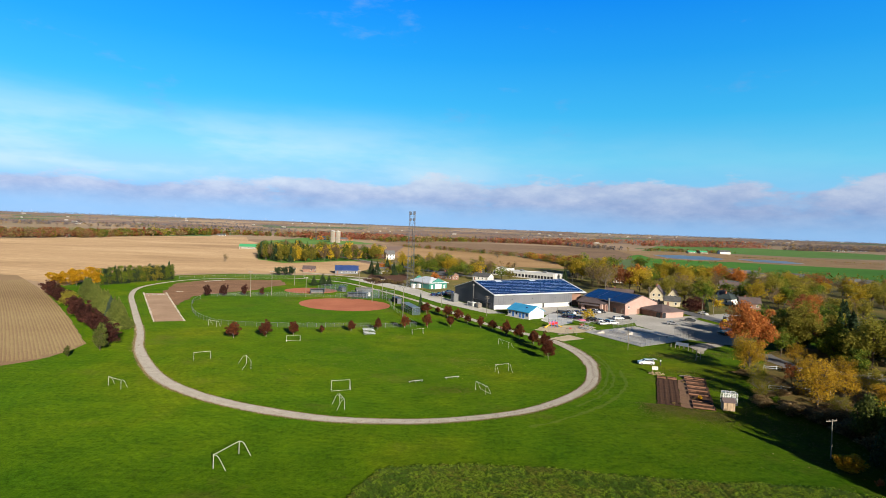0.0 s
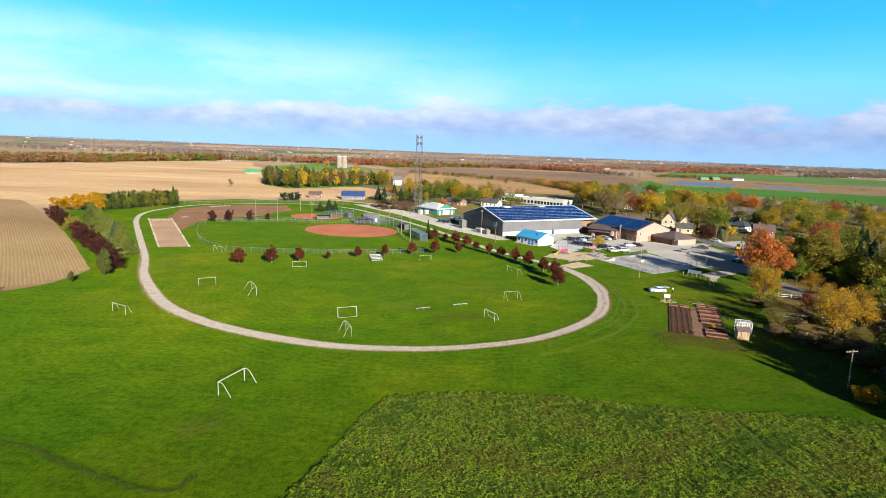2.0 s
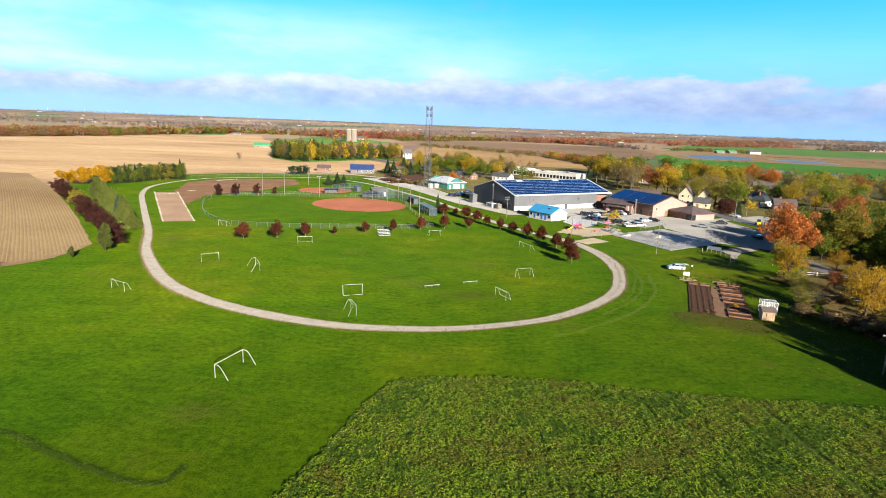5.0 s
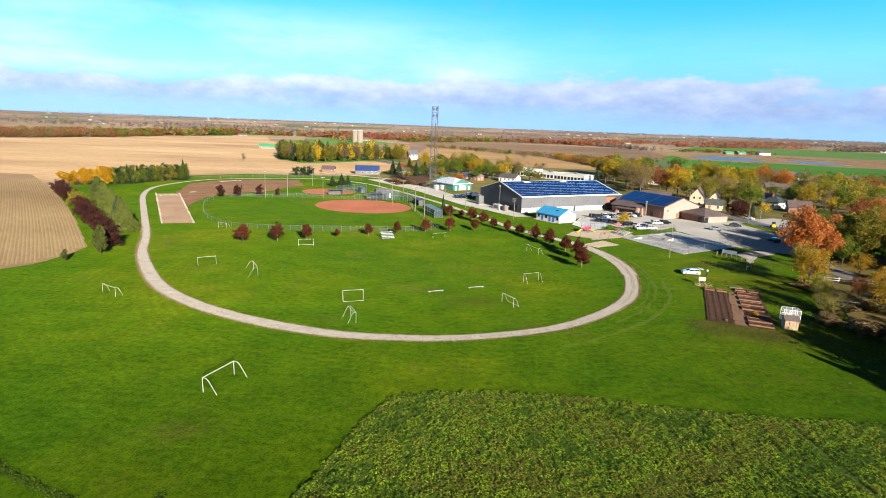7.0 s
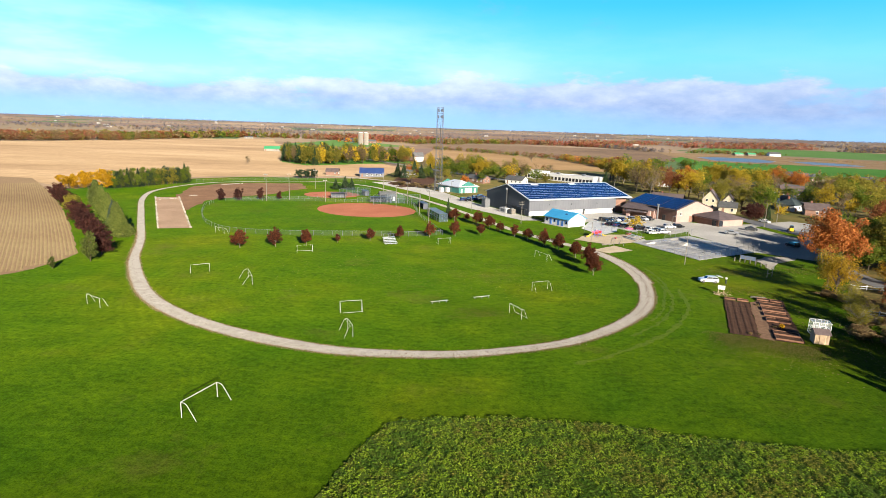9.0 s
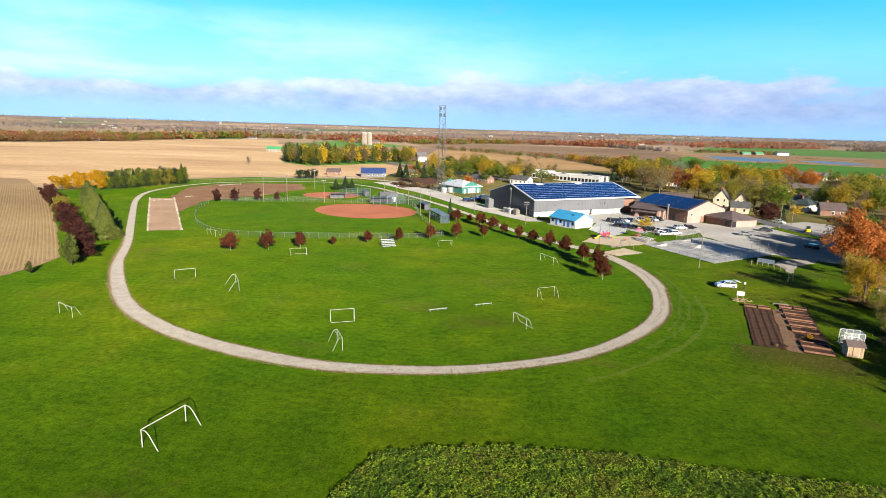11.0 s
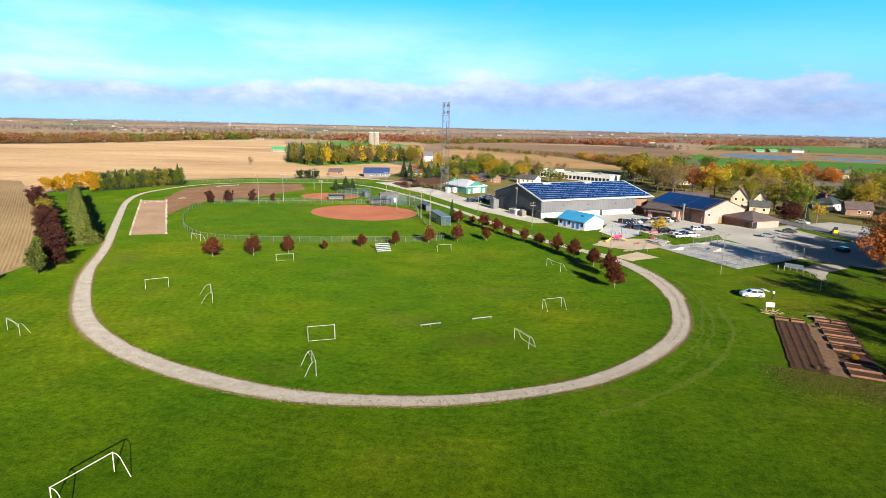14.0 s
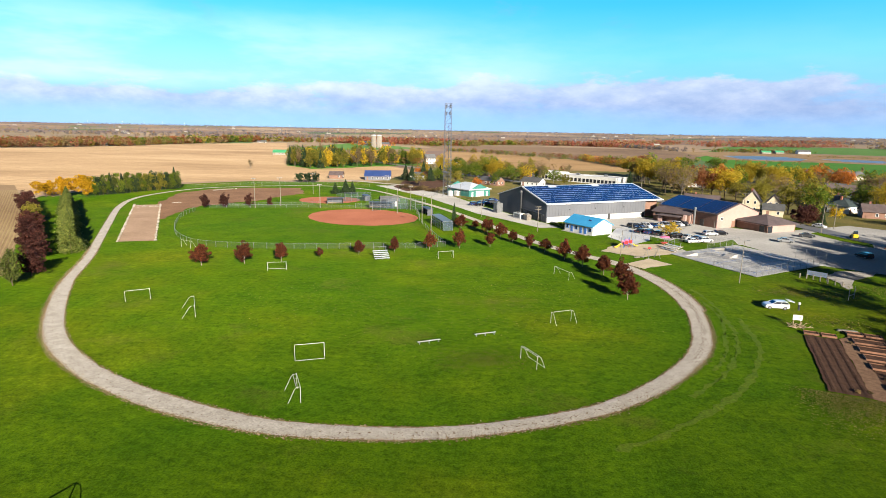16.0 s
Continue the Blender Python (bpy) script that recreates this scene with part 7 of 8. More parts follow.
# batting cage
cage = thing("batting_cage", pose(-11.2, 212.6, 0.03, 0, 0, -70) @ pose(-15.5, 0, 0), "long grey netted batting cage on steel frames", "batting cage")
for i in range(6):
    x = 15.5 * i / 5
    b = Build().tube([(x, 0, 0), (x, 0, 2.9), (x, 3.1, 2.9), (x, 3.1, 0)], 0.06, 7)
    part("frame", b, M_STEEL, cage)
for y, z in ((0, 2.9), (3.1, 2.9), (0, 1.4), (3.1, 1.4), (1.55, 2.9)):
    part("rail", Build().tube([(0, y, z), (15.5, y, z)], 0.045, 6), M_STEEL, cage)
part("roof_net", Build().box((7.75, 1.55, 2.95), (15.5, 3.1, 0.03)), sheer_mat("roof_netting", (0.50, 0.55, 0.62), 0.4), cage, "pale grey roof netting")
for y in (0.0, 3.1):
    part("side_net", Build().box((7.75, y, 1.45), (15.5, 0.03, 2.8)), M_NET, cage)
for x in (0.0, 15.5):
    part("end_net", Build().box((x, 1.55, 1.45), (0.03, 3.1, 2.8)), M_NET, cage)

# stones along the paved pad
rng = random.Random(12)
stone_meshes = []
for i in range(4):
    b = Build()
    r = [rng.uniform(0.8, 1.15) for _ in range(8)]
    ring0 = [(0.5 * r[j] * math.cos(j * math.pi / 4), 0.36 * r[j] * math.sin(j * math.pi / 4), 0.0) for j in range(8)]
    ring1 = [(p[0] * 0.92, p[1] * 0.92, 0.26) for p in ring0]
    ring2 = [(p[0] * 0.55, p[1] * 0.55, 0.40) for p in ring0]
    b.add(ring0 + ring1 + ring2, [(j, (j + 1) % 8, 8 + (j + 1) % 8, 8 + j) for j in range(8)] + [(8 + j, 8 + (j + 1) % 8, 16 + (j + 1) % 8, 16 + j) for j in range(8)] + [tuple(range(16, 24))])
    stone_meshes.append(b.mesh("stone", M_STONE))


def boulder_row(a, c, n, label):
    ob = thing("boulder_row", Matrix(), label, "stones")
    for i in range(n):
        t = (i + rng.uniform(-0.2, 0.2)) / max(1, n - 1)
        o = new("stone", rng.choice(stone_meshes))
        o.parent = ob
        s = rng.uniform(0.45, 1.0)
        o.location = (a[0] + (c[0] - a[0]) * t, a[1] + (c[1] - a[1]) * t, 0.10)
        o.rotation_euler = (0, 0, rng.uniform(0, 6.28))
        o.scale = (s, s, s)


boulder_row((-132.5, 246), (-93.6, 180.2), 42, "row of pale boulders along the pad edge")
boulder_row((-124.2, 249.6), (-85.1, 183.2), 42, "row of pale boulders along the pad edge")
boulder_row((-131, 244), (-121, 243), 9, "scattered pale boulders across the pad end")
boulder_row((-127, 240), (-122, 246), 7, "scattered pale boulders across the pad end")
boulder_row((-122, 254.6), (-120, 256.4), 5, "small heap of pale boulders on bare soil")
beam = thing("timber_beam", pose(-128.9, 300.4, 0.1, 0, 0, 58), "long pale timber beam lying on bare soil", "beam")
part("beam", Build().box((5.2, 0, 0.2), (10.4, 0.35, 0.32), bevel=0.03), M_STONE, beam)
boulder_row((-123.4, 309.6), (-122.4, 310.4), 2, "two pale boulders on bare soil")


# ---- vehicles ----
def make_car(m, paint, label, long=4.5, tall=1.5, suv=False, hatch=False):
    ob = thing("car", m, label, "car")
    w, L = 0.9, long / 2
    base = 0.28
    belt = 0.92 if not suv else 1.02
    prof = [(-L, base + 0.1), (-L, belt - 0.12), (-L + 0.12, belt - 0.02), (-L * 0.5, belt + 0.02), (L * 0.42, belt), (L * 0.92, belt - 0.18), (L, belt - 0.38), (L, base + 0.1), (L * 0.9, base), (-L * 0.95, base)]
    n = len(prof)
    b = Build()
    for y, k in ((-w, 0.94), (-w * 0.9, 1.0), (w * 0.9, 1.0), (w, 0.94)):
        b.v += [(x * (0.985 if abs(y) == w else 1), y, z * k + (1 - k) * 0.5) for x, z in prof]
    b.f += [tuple(range(n)), tuple(3 * n + i for i in reversed(range(n)))]
    for r in range(3):
        b.f += [(r * n + i, (r + 1) * n + i, (r + 1) * n + (i + 1) % n, r * n + (i + 1) % n) for i in range(n)]
    body = part("body", b, CAR_PAINT[paint], ob)
    x0, x1, x2, x3 = (-L * 0.93, -L * 0.80, L * 0.12, L * 0.46) if suv else (-L * 0.72, -L * 0.42, L * 0.10, L * 0.46)
    b = Build()
    yb, yt = w * 0.93, w * 0.76
    b.add([(x0, -yb, belt), (x3, -yb, belt), (x3, yb, belt), (x0, yb, belt), (x1, -yt, tall - 0.05), (x2, -yt, tall - 0.05), (x2, yt, tall - 0.05), (x1, yt, tall - 0.05)], [(0, 1, 5, 4), (1, 2, 6, 5), (2, 3, 7, 6), (3, 0, 4, 7), (4, 5, 6, 7)])
    part("window_band", b, M_GLASS, ob, "dark tinted glass")
    b = Build().box(((x1 + x2) / 2, 0, tall - 0.02), (x2 - x1 + 0.12, 2 * yt + 0.06, 0.07), bevel=0.03)
    part("roof", b, CAR_PAINT[paint], ob)
    for y in (-1, 1):
        for xa, xb in ((x0, x1), ((x0 + x3) / 2 - 0.05, (x1 + x2) / 2), (x3, x2)):
            part("pillar", Build().tube([(xa, y * (yb + 0.005), belt), (xb, y * (yt + 0.01), tall - 0.04)], 0.045, 5), CAR_PAINT[paint], ob)
    for x in (-L * 0.62, L * 0.64):
        for y in (-1, 1):
            wh = part("wheel", Build().tube([(x, y * (w - 0.22), 0.33), (x, y * (w - 0.18), 0.33), (x, y * (w + 0.0), 0.33), (x, y * (w + 0.02), 0.33)], [0.30, 0.33, 0.33, 0.29], 16), M_TYRE, ob)
            part("rim", Build().tube([(x, y * (w + 0.021), 0.33), (x, y * (w + 0.03), 0.33)], [0.21, 0.18], 12), M_STEEL, wh)
    for y in (-0.62, 0.62):
        part("headlight", Build().box((L * 0.965, y, belt - 0.30), (0.12, 0.36, 0.14), bevel=0.03), M_LENS, ob)
        part("tail_light", Build().box((-L + 0.01, y * 1.05, belt - 0.22), (0.08, 0.26, 0.22)), M_TAIL, ob)
    part("bumper", Build().box((L * 0.98, 0, 0.42), (0.14, 1.6, 0.22), bevel=0.05), CAR_PAINT[paint], ob)
    if hatch:
        b = Build().box((0, 0, 0), (1.05, 1.5, 0.07), Matrix.Rotation(radians(-12), 4, "Y"), bevel=0.0)
        b.v = [(v[0] - L - 0.25, v[1], v[2] + tall + 0.12) for v in b.v]
        part("tailgate", b, CAR_PAINT[paint], ob, "raised white tailgate")
    return ob


make_car(pose(54.2, 145.5, 0.05, 0, 0, 177), "white", "white SUV with its tailgate raised on the lawn", 4.0, 1.42, True, True)
cars = {}


def park(x, y, turn, paint, suv=False, z=0.12):
    m = pose(x, y, z, 0, 0, turn)
    if (paint, suv) in cars:
        return copy_thing(cars[paint, suv], m)
    words = {"blue": "dark blue", "grey": "dark grey"}.get(paint, paint)
    cars[paint, suv] = make_car(m, paint, f"{words} {'SUV' if suv else 'sedan'} parked on worn asphalt", 4.25 if suv else 4.2, 1.55 if suv else 1.36, suv)
    cars[paint, suv]["group"] = "parked cars"
    return cars[paint, suv]


LOT_A = (("black", True), ("grey", False), ("white", True), ("blue", False), ("white", False), ("silver", True), ("black", False), ("white", True), ("grey", True))
for i, (paint, suv) in enumerate(LOT_A):
    park(49.5 + i * 2.35, 229.5 + i * 1.05, -62 + (i % 3) * 2, paint, suv)
LOT_B = (("black", False), ("blue", True), ("grey", False), ("white", False), ("black", True), ("silver", False), ("blue", False))
for i, (paint, suv) in enumerate(LOT_B):
    park(49.8 + i * 2.3, 220.8 - i * 1.6, 35 + (i % 2) * 3, paint, suv)
for x, y, turn, paint, suv in ((60.5, 206.6, 20, "white", False), (64.6, 208.4, 22, "white", True), (70.3, 220.2, 15, "white", True), (73.9, 221.6, 18, "black", True), (61.5, 212.5, 25, "white", False), (57.4, 213.4, 25, "black", False)):
    park(x, y, turn, paint, suv)
for i, (paint, suv) in enumerate((("blue", True), ("blue", False), ("black", True), ("blue", True), ("black", False), ("blue", False), ("grey", True))):
    park(-3.6 + (i % 4) * 2.6 + (i // 4) * 2.2, 275 + (i % 4) * 5.0 - (i // 4) * 1.0, 28, paint, suv)
park(88.7, 212.6, -20, "silver")
park(99.9, 222.7, -22, "grey")
park(114.5, 243.0, -60, "white", z=0.2)
park(98.6, 193.6, 100, "black", True)
# yellow loader by the road
ld = thing("wheel_loader", pose(113.6, 222.6, 0.05, 0, 0, 70), "yellow loader parked on the verge", "loader")
part("body", Build().box((0, 0, 1.1), (2.6, 1.4, 1.0), bevel=0.15), M_YELLOW, ld)
part("cab", Build().box((-0.2, 0, 2.0), (1.1, 1.2, 1.0), taper=0.85), M_GLASS, ld)
part("bucket", Build().box((2.0, 0, 0.5), (0.7, 2.0, 0.7), taper=0.7), M_YELLOW, ld)
for x in (-0.8, 0.8):
    for y in (-0.8, 0.8):
        part("wheel", Build().tube([(x, y - 0.15, 0.5), (x, y + 0.15, 0.5)], 0.5, 14), M_TYRE, ld)

# ---- court ----
cx, cy = Vector((COURT[2][0] - COURT[1][0], COURT[2][1] - COURT[1][1], 0)), Vector((COURT[0][0] - COURT[1][0], COURT[0][1] - COURT[1][1], 0))
o = Vector((*COURT[1], 0))
cpt = lambda u, v: o + cx * u + cy * v
fence([tuple(cpt(0.42, 0)[:2]), tuple(cpt(0, 0)[:2])], 2.2, "tall chain-link court fence", 2.5)
fence([tuple(cpt(0, 0)[:2]), tuple(cpt(0, 0.45)[:2])], 1.1, "low chain-link court fence", 2.5)
fence([tuple(cpt(0.42, 0)[:2]), tuple(cpt(1, 0)[:2])], 2.4, "tall chain-link court fence", 2.5)
fence([tuple(cpt(1, 0)[:2]), tuple(cpt(1, 0.30)[:2])], 3.0, "tall chain-link court end fence", 2.5)
fence([tuple(cpt(0.55, 1)[:2]), tuple(cpt(0.98, 0.95)[:2])], 2.6, "tall chain-link backstop of the court", 2.5)
b = Build()
for u0, v0, u1, v1 in ((0.08, 0.1, 0.92, 0.1), (0.08, 0.9, 0.92, 0.9), (0.08, 0.1, 0.08, 0.9), (0.92, 0.1, 0.92, 0.9), (0.5, 0.1, 0.5, 0.9), (0.08, 0.5, 0.92, 0.5)):
    p, q = cpt(u0, v0), cpt(u1, v1)
    d = (q - p).normalized()
    s = Vector((d.y, -d.x, 0)) * 0.06
    b.add([(*(p - s)[:2], 0.20), (*(q - s)[:2], 0.20), (*(q + s)[:2], 0.20), (*(p + s)[:2], 0.20)], [(0, 1, 2, 3)])
court = bpy.data.objects["sport_court"]
b2 = Build()
e1, e2 = cx / 8, cy / 7
b2.slab([tuple((e1 * i + e2 * j)[:2]) for i, j in ((0.015, 0.015), (0.985, 0.015), (0.985, 0.985), (0.015, 0.985))], 0.12, 0.19)
slab_mesh = b2.mesh("slab", mat("court_slab", (0.47, 0.455, 0.43), (0.62, 0.60, 0.57), 0.18, 1.8, 0.88, 0.2, mottle=0.35, vary=0.18))
for i in range(8):
    for j in range(7):
        sl = new("slab", slab_mesh)
        sl.parent = court
        sl.location = cpt(i / 8, j / 7)
solid("court_line", b, M_BLUEPAINT, "worn blue lines on the court", "line", kind="structure")
for u in (0.30, 0.72):
    ob = thing("net", Matrix(), "low grey net stretched across the court", "net", "court nets")
    p, q = cpt(u, 0.18), cpt(u, 0.82)
    for k in (p, q):
        part("post", Build().tube([(k.x, k.y, 0.1), (k.x, k.y, 1.2)], 0.05, 7), M_STEEL, ob)
    part("mesh", Build().add([(p.x, p.y, 0.25), (q.x, q.y, 0.25), (q.x, q.y, 1.1), (p.x, p.y, 1.1)], [(0, 1, 2, 3)]), M_NET, ob)
    part("cord", Build().tube([(p.x, p.y, 1.1), (q.x, q.y, 1.1)], 0.03, 6), M_WHITE, ob)
for u, v, turn in ((0.12, 0.86, 10), (0.62, 0.93, -30), (0.42, 0.62, 30)):
    p = cpt(u, v)
    ob = thing("skate_ramp", pose(p.x, p.y, 0.16, 0, 0, turn), "low pale wooden ramp on the court", "ramp", "court ramps")
    b = Build()
    prof = [(-1.8, 0), (1.8, 0), (1.8, 0.75), (1.0, 0.75), (-0.2, 0.34), (-1.2, 0.08)]
    n6 = len(prof)
    b.add([(x, -1.0, z) for x, z in prof] + [(x, 1.0, z) for x, z in prof], [tuple(range(n6)), tuple(reversed(range(n6, 2 * n6)))] + [((i + 1) % n6, i, n6 + i, n6 + (i + 1) % n6) for i in range(n6)])
    part("deck", b, M_CONCRETE, ob)
    part("coping", Build().tube([(1.0, -1.0, 0.77), (1.0, 1.0, 0.77)], 0.04, 7), M_STEEL, ob)
fence([(53.0, 205.5), (75, 213.5)], 1.3, "chain-link fence between court and car park", 2.5)
fence([(38, 207), (50, 210)], 1.2, "low chain-link fence behind the playground", 2.5)
fence([(50, 210), (54, 204)], 1.2, "low chain-link fence corner behind the playground", 2.5)

# bollards and banner
for x, y in ((70.6, 169.5), (71.7, 168.9), (72.7, 168.2), (73.4, 166.9), (74.0, 165.2), (74.8, 164.0), (75.7, 163.0)):
    ob = thing("bollard", pose(x, y, 0.03), "short weathered wooden bollard at the lawn edge", "bollard", "wooden bollards")
    part("post", Build().tube([(0, 0, 0), (0, 0, 1.0)], 0.13, 8), M_POLE, ob)
    part("cap", Build().tube([(0, 0, 1.0), (0, 0, 1.06)], [0.14, 0.09], 8), M_WOOD, ob)
ban = thing("banner_rail", pose(72.0, 169.6, 0.03, 0, 0, -40), "pale blue banner hung on a steel rail", "banner")
part("cloth", Build().box((1.9, 0, 1.25), (3.6, 0.04, 1.0)), mat("pale_blue_banner", (0.15, 0.21, 0.34), (0.24, 0.31, 0.44), 1.6, 6.0, 0.7, 0.1), ban)
for k in range(2):
    part("print_bar", Build().box((1.9, -0.03, 1.45 - k * 0.4), (2.4, 0.02, 0.12)), M_STEEL, ban)
for x in (0.05, 3.75):
    part("post", Build().tube([(x, 0, 0), (x, 0, 1.9)], 0.05, 7), M_STEEL, ban)
arch = thing("bike_arch", pose(70.5, 152.3, 0.03, 0, 0, 40), "grey steel gate frame on the grass", "gate")
for x in (0.0, 2.6):
    part("post", Build().tube([(x, 0, 0), (x, 0, 2.1), (x + 0.5, 0.2, 2.3)], 0.07, 8), M_STEEL, arch)
part("rail", Build().tube([(0, 0, 1.0), (2.6, 0, 1.0)], 0.05, 7), M_STEEL, arch)

# ---- playground ----
ply = thing("play_structure", pose(38.8, 195.0, 0.06, 0, 0, 25) @ Matrix.Scale(0.9, 4), "playground tower with yellow slides and coloured rails", "playground")
for x in (0, 1.5, 3.0):
    for y in (0, 1.5):
        part("post", Build().tube([(x, y, 0), (x, y, 2.9)], 0.07, 8), M_BLUEPAINT, ply, "blue steel post")
for x, z in ((0.75, 1.2), (2.25, 1.5)):
    part("deck", Build().box((x, 0.75, z), (1.45, 1.45, 0.08)), M_PURPLE, ply)
    for y in (0, 1.5):
        part("guard_panel", Build().box((x, y, z + 0.5), (1.4, 0.06, 0.8)), M_PINK if y else M_REDPAINT, ply)
for sgn, x in ((-1, 0.0), (1, 3.0)):
    b = Build()
    pth = [(x, 0.75, 1.25), (x + sgn * 0.5, 0.75, 1.15), (x + sgn * 1.8, 0.75, 0.45), (x + sgn * 2.5, 0.75, 0.3)]
    k0 = len(b.v)
    for p in pth:
        b.v += [(p[0], p[1] - 0.35, p[2] + 0.22), (p[0], p[1] - 0.28, p[2]), (p[0], p[1] + 0.28, p[2]), (p[0], p[1] + 0.35, p[2] + 0.22), (p[0], p[1] + 0.4, p[2] + 0.2), (p[0], p[1] + 0.3, p[2] - 0.06), (p[0], p[1] - 0.3, p[2] - 0.06), (p[0], p[1] - 0.4, p[2] + 0.2)]
    for i in range(3):
        b.f += [(8 * i + j, 8 * i + (j + 1) % 8, 8 * i + 8 + (j + 1) % 8, 8 * i + 8 + j) for j in range(8)]
    part("slide", b, M_YELLOW, ply, "yellow plastic slide")
for k in range(5):
    part("rung", Build().tube([(1.2, -0.15 - 0.1 * (5 - k) * 0.6, 0.25 + k * 0.22), (1.8, -0.15 - 0.1 * (5 - k) * 0.6, 0.25 + k * 0.22)], 0.03, 6), M_REDPAINT, ply)
umb = thing("picnic_canopy", pose(51.4, 202.3, 0.06), "pink canopy over a red picnic table", "canopy")
part("pole", Build().tube([(0, 0, 0), (0, 0, 2.5)], 0.05, 8), M_STEEL, umb)
part("canopy", Build().tube([(0, 0, 2.15), (0, 0, 2.35), (0, 0, 2.6)], [1.4, 1.3, 0.08], 10), M_PINK, umb, "pink fabric canopy")
part("tabletop", Build().box((0, 0, 0.75), (1.7, 0.8, 0.06)), M_REDPAINT, umb)
for y in (-0.7, 0.7):
    part("bench", Build().box((0, y, 0.45), (1.7, 0.28, 0.05)), M_REDPAINT, umb)
    part("bench_leg", Build().box((0, y, 0.22), (0.1, 0.2, 0.44)), M_REDPAINT, umb)
spr = thing("spring_rider", pose(45.2, 193.8, 0.06, 0, 0, 20), "small red and blue spring rocker on the sand", "rocker")
part("seat", Build().box((0, 0, 0.6), (1.0, 0.3, 0.4), taper=0.7), M_REDPAINT, spr)
part("spring", Build().tube([(0, 0, 0), (0, 0, 0.42)], 0.12, 8), M_DARKSTEEL, spr)
sw = thing("swing_set", pose(43.0, 183.5, 0.06, 0, 0, 28), "grey steel A-frame swing on sand", "swing")
for x in (-1.8, 1.8):
    part("frame_leg", Build().tube([(x, -1.0, 0), (x, 0, 2.5), (x, 1.0, 0)], 0.05, 7), M_STEEL, sw)
part("top_bar", Build().tube([(-1.8, 0, 2.5), (1.8, 0, 2.5)], 0.05, 7), M_STEEL, sw)
for x in (-0.8, 0.8):
    st = part("swing_seat", Build().box((x, 0, 0.55), (0.5, 0.2, 0.05)), M_DARKSTEEL, sw)
    part("chain", Build().tube([(x - 0.22, 0, 0.55), (x - 0.22, 0, 2.5)], 0.012, 4).tube([(x + 0.22, 0, 0.55), (x + 0.22, 0, 2.5)], 0.012, 4), M_STEEL, st)
for x, y in ((39.5, 183.8), (41.3, 184.9)):
    ob = thing("timber_step", pose(x, y, 0.08, 0, 0, 25), "low timber edging block by the sand", "block", "timber blocks")
    part("block", Build().box((0, 0, 0.15), (1.6, 0.3, 0.3), bevel=0.03), M_POLE, ob)

# ---- community garden ----
GA = Vector((44.3, 111.4, 0))
gv, gu = Vector((0.347, 0.938, 0)), Vector((0.938, -0.347, 0))
gp = lambda u, v: GA + gu * u + gv * v
corner = lambda u, v: tuple(gp(u, v)[:2])
field("garden_soil", [corner(0, 0), corner(4.4, 0), corner(4.6, 21.5), corner(0, 21.5)], 1, M_SOIL, "dark tilled vegetable bed", 0.12, 1.0, "soil")
field("bed_soil", [corner(6.1, -0.3), corner(10.7, 0.2), corner(10.9, 26.8), corner(5.9, 27)], 1, M_SOIL, "dark trodden soil round the raised beds", 0.2, 1.0, "soil")
field("garden_mulch", [corner(4.4, -0.2), corner(6.4, -0.4), corner(6.3, 24), corner(4.6, 21.8)], 1, M_MULCH, "wood-chip path between garden beds", 0.15, 1.0, "path")
margin_rng = np.random.default_rng(15)
q = np.array([tuple(gp(margin_rng.uniform(-2.0, 13.0) + margin_rng.normal() * 1.2, -abs(margin_rng.normal()) * 4.2 - 0.2))[:2] + (0.09,) for _ in range(9000)])
ob = new("dry_grass", card_mesh("dry_grass", cards(q, margin_rng.uniform(0.08, 0.20, len(q)), margin_rng, 0.95), L_DRYGRASS))
tagged(ob, "dry scuffed grass before the garden beds", "grass", kind="stuff")
b = Build()
for i in range(4):
    u0 = 0.65 + i * 1.1
    for j in range(26):
        p, q = gp(u0 + 0.03 * math.sin(j), 0.5 + j * 0.8), gp(u0 + 0.03 * math.sin(j + 1), 0.5 + (j + 1) * 0.8)
        b.add([(p.x - 0.28, p.y, 0.19), (p.x, p.y, 0.225), (p.x + 0.28, p.y, 0.19), (q.x - 0.28, q.y, 0.19), (q.x, q.y, 0.225), (q.x + 0.28, q.y, 0.19)], [(0, 1, 4, 3), (1, 2, 5, 4)])
solid("soil_ridge", b, M_SOIL, "hilled rows of dark garden soil", "soil", kind="stuff")


def raised_bed(u, v, w, d, label):
    p = gp(u, v)
    ob = thing("raised_bed", pose(p.x, p.y, 0.12, 0, 0, math.degrees(math.atan2(gu.y, gu.x))), label, "garden bed", "raised garden beds")
    for y in (0, d):
        part("side_board", Build().box((w / 2, y, 0.15), (w + 0.08, 0.07, 0.30)), M_REDWOOD, ob)
    for x in (0, w):
        part("end_board", Build().box((x, d / 2, 0.15), (0.07, d - 0.08, 0.30)), M_REDWOOD, ob)
    part("soil", Build().box((w / 2, d / 2, 0.11), (w - 0.08, d - 0.08, 0.20)), M_SOIL, ob, "dark loose soil")


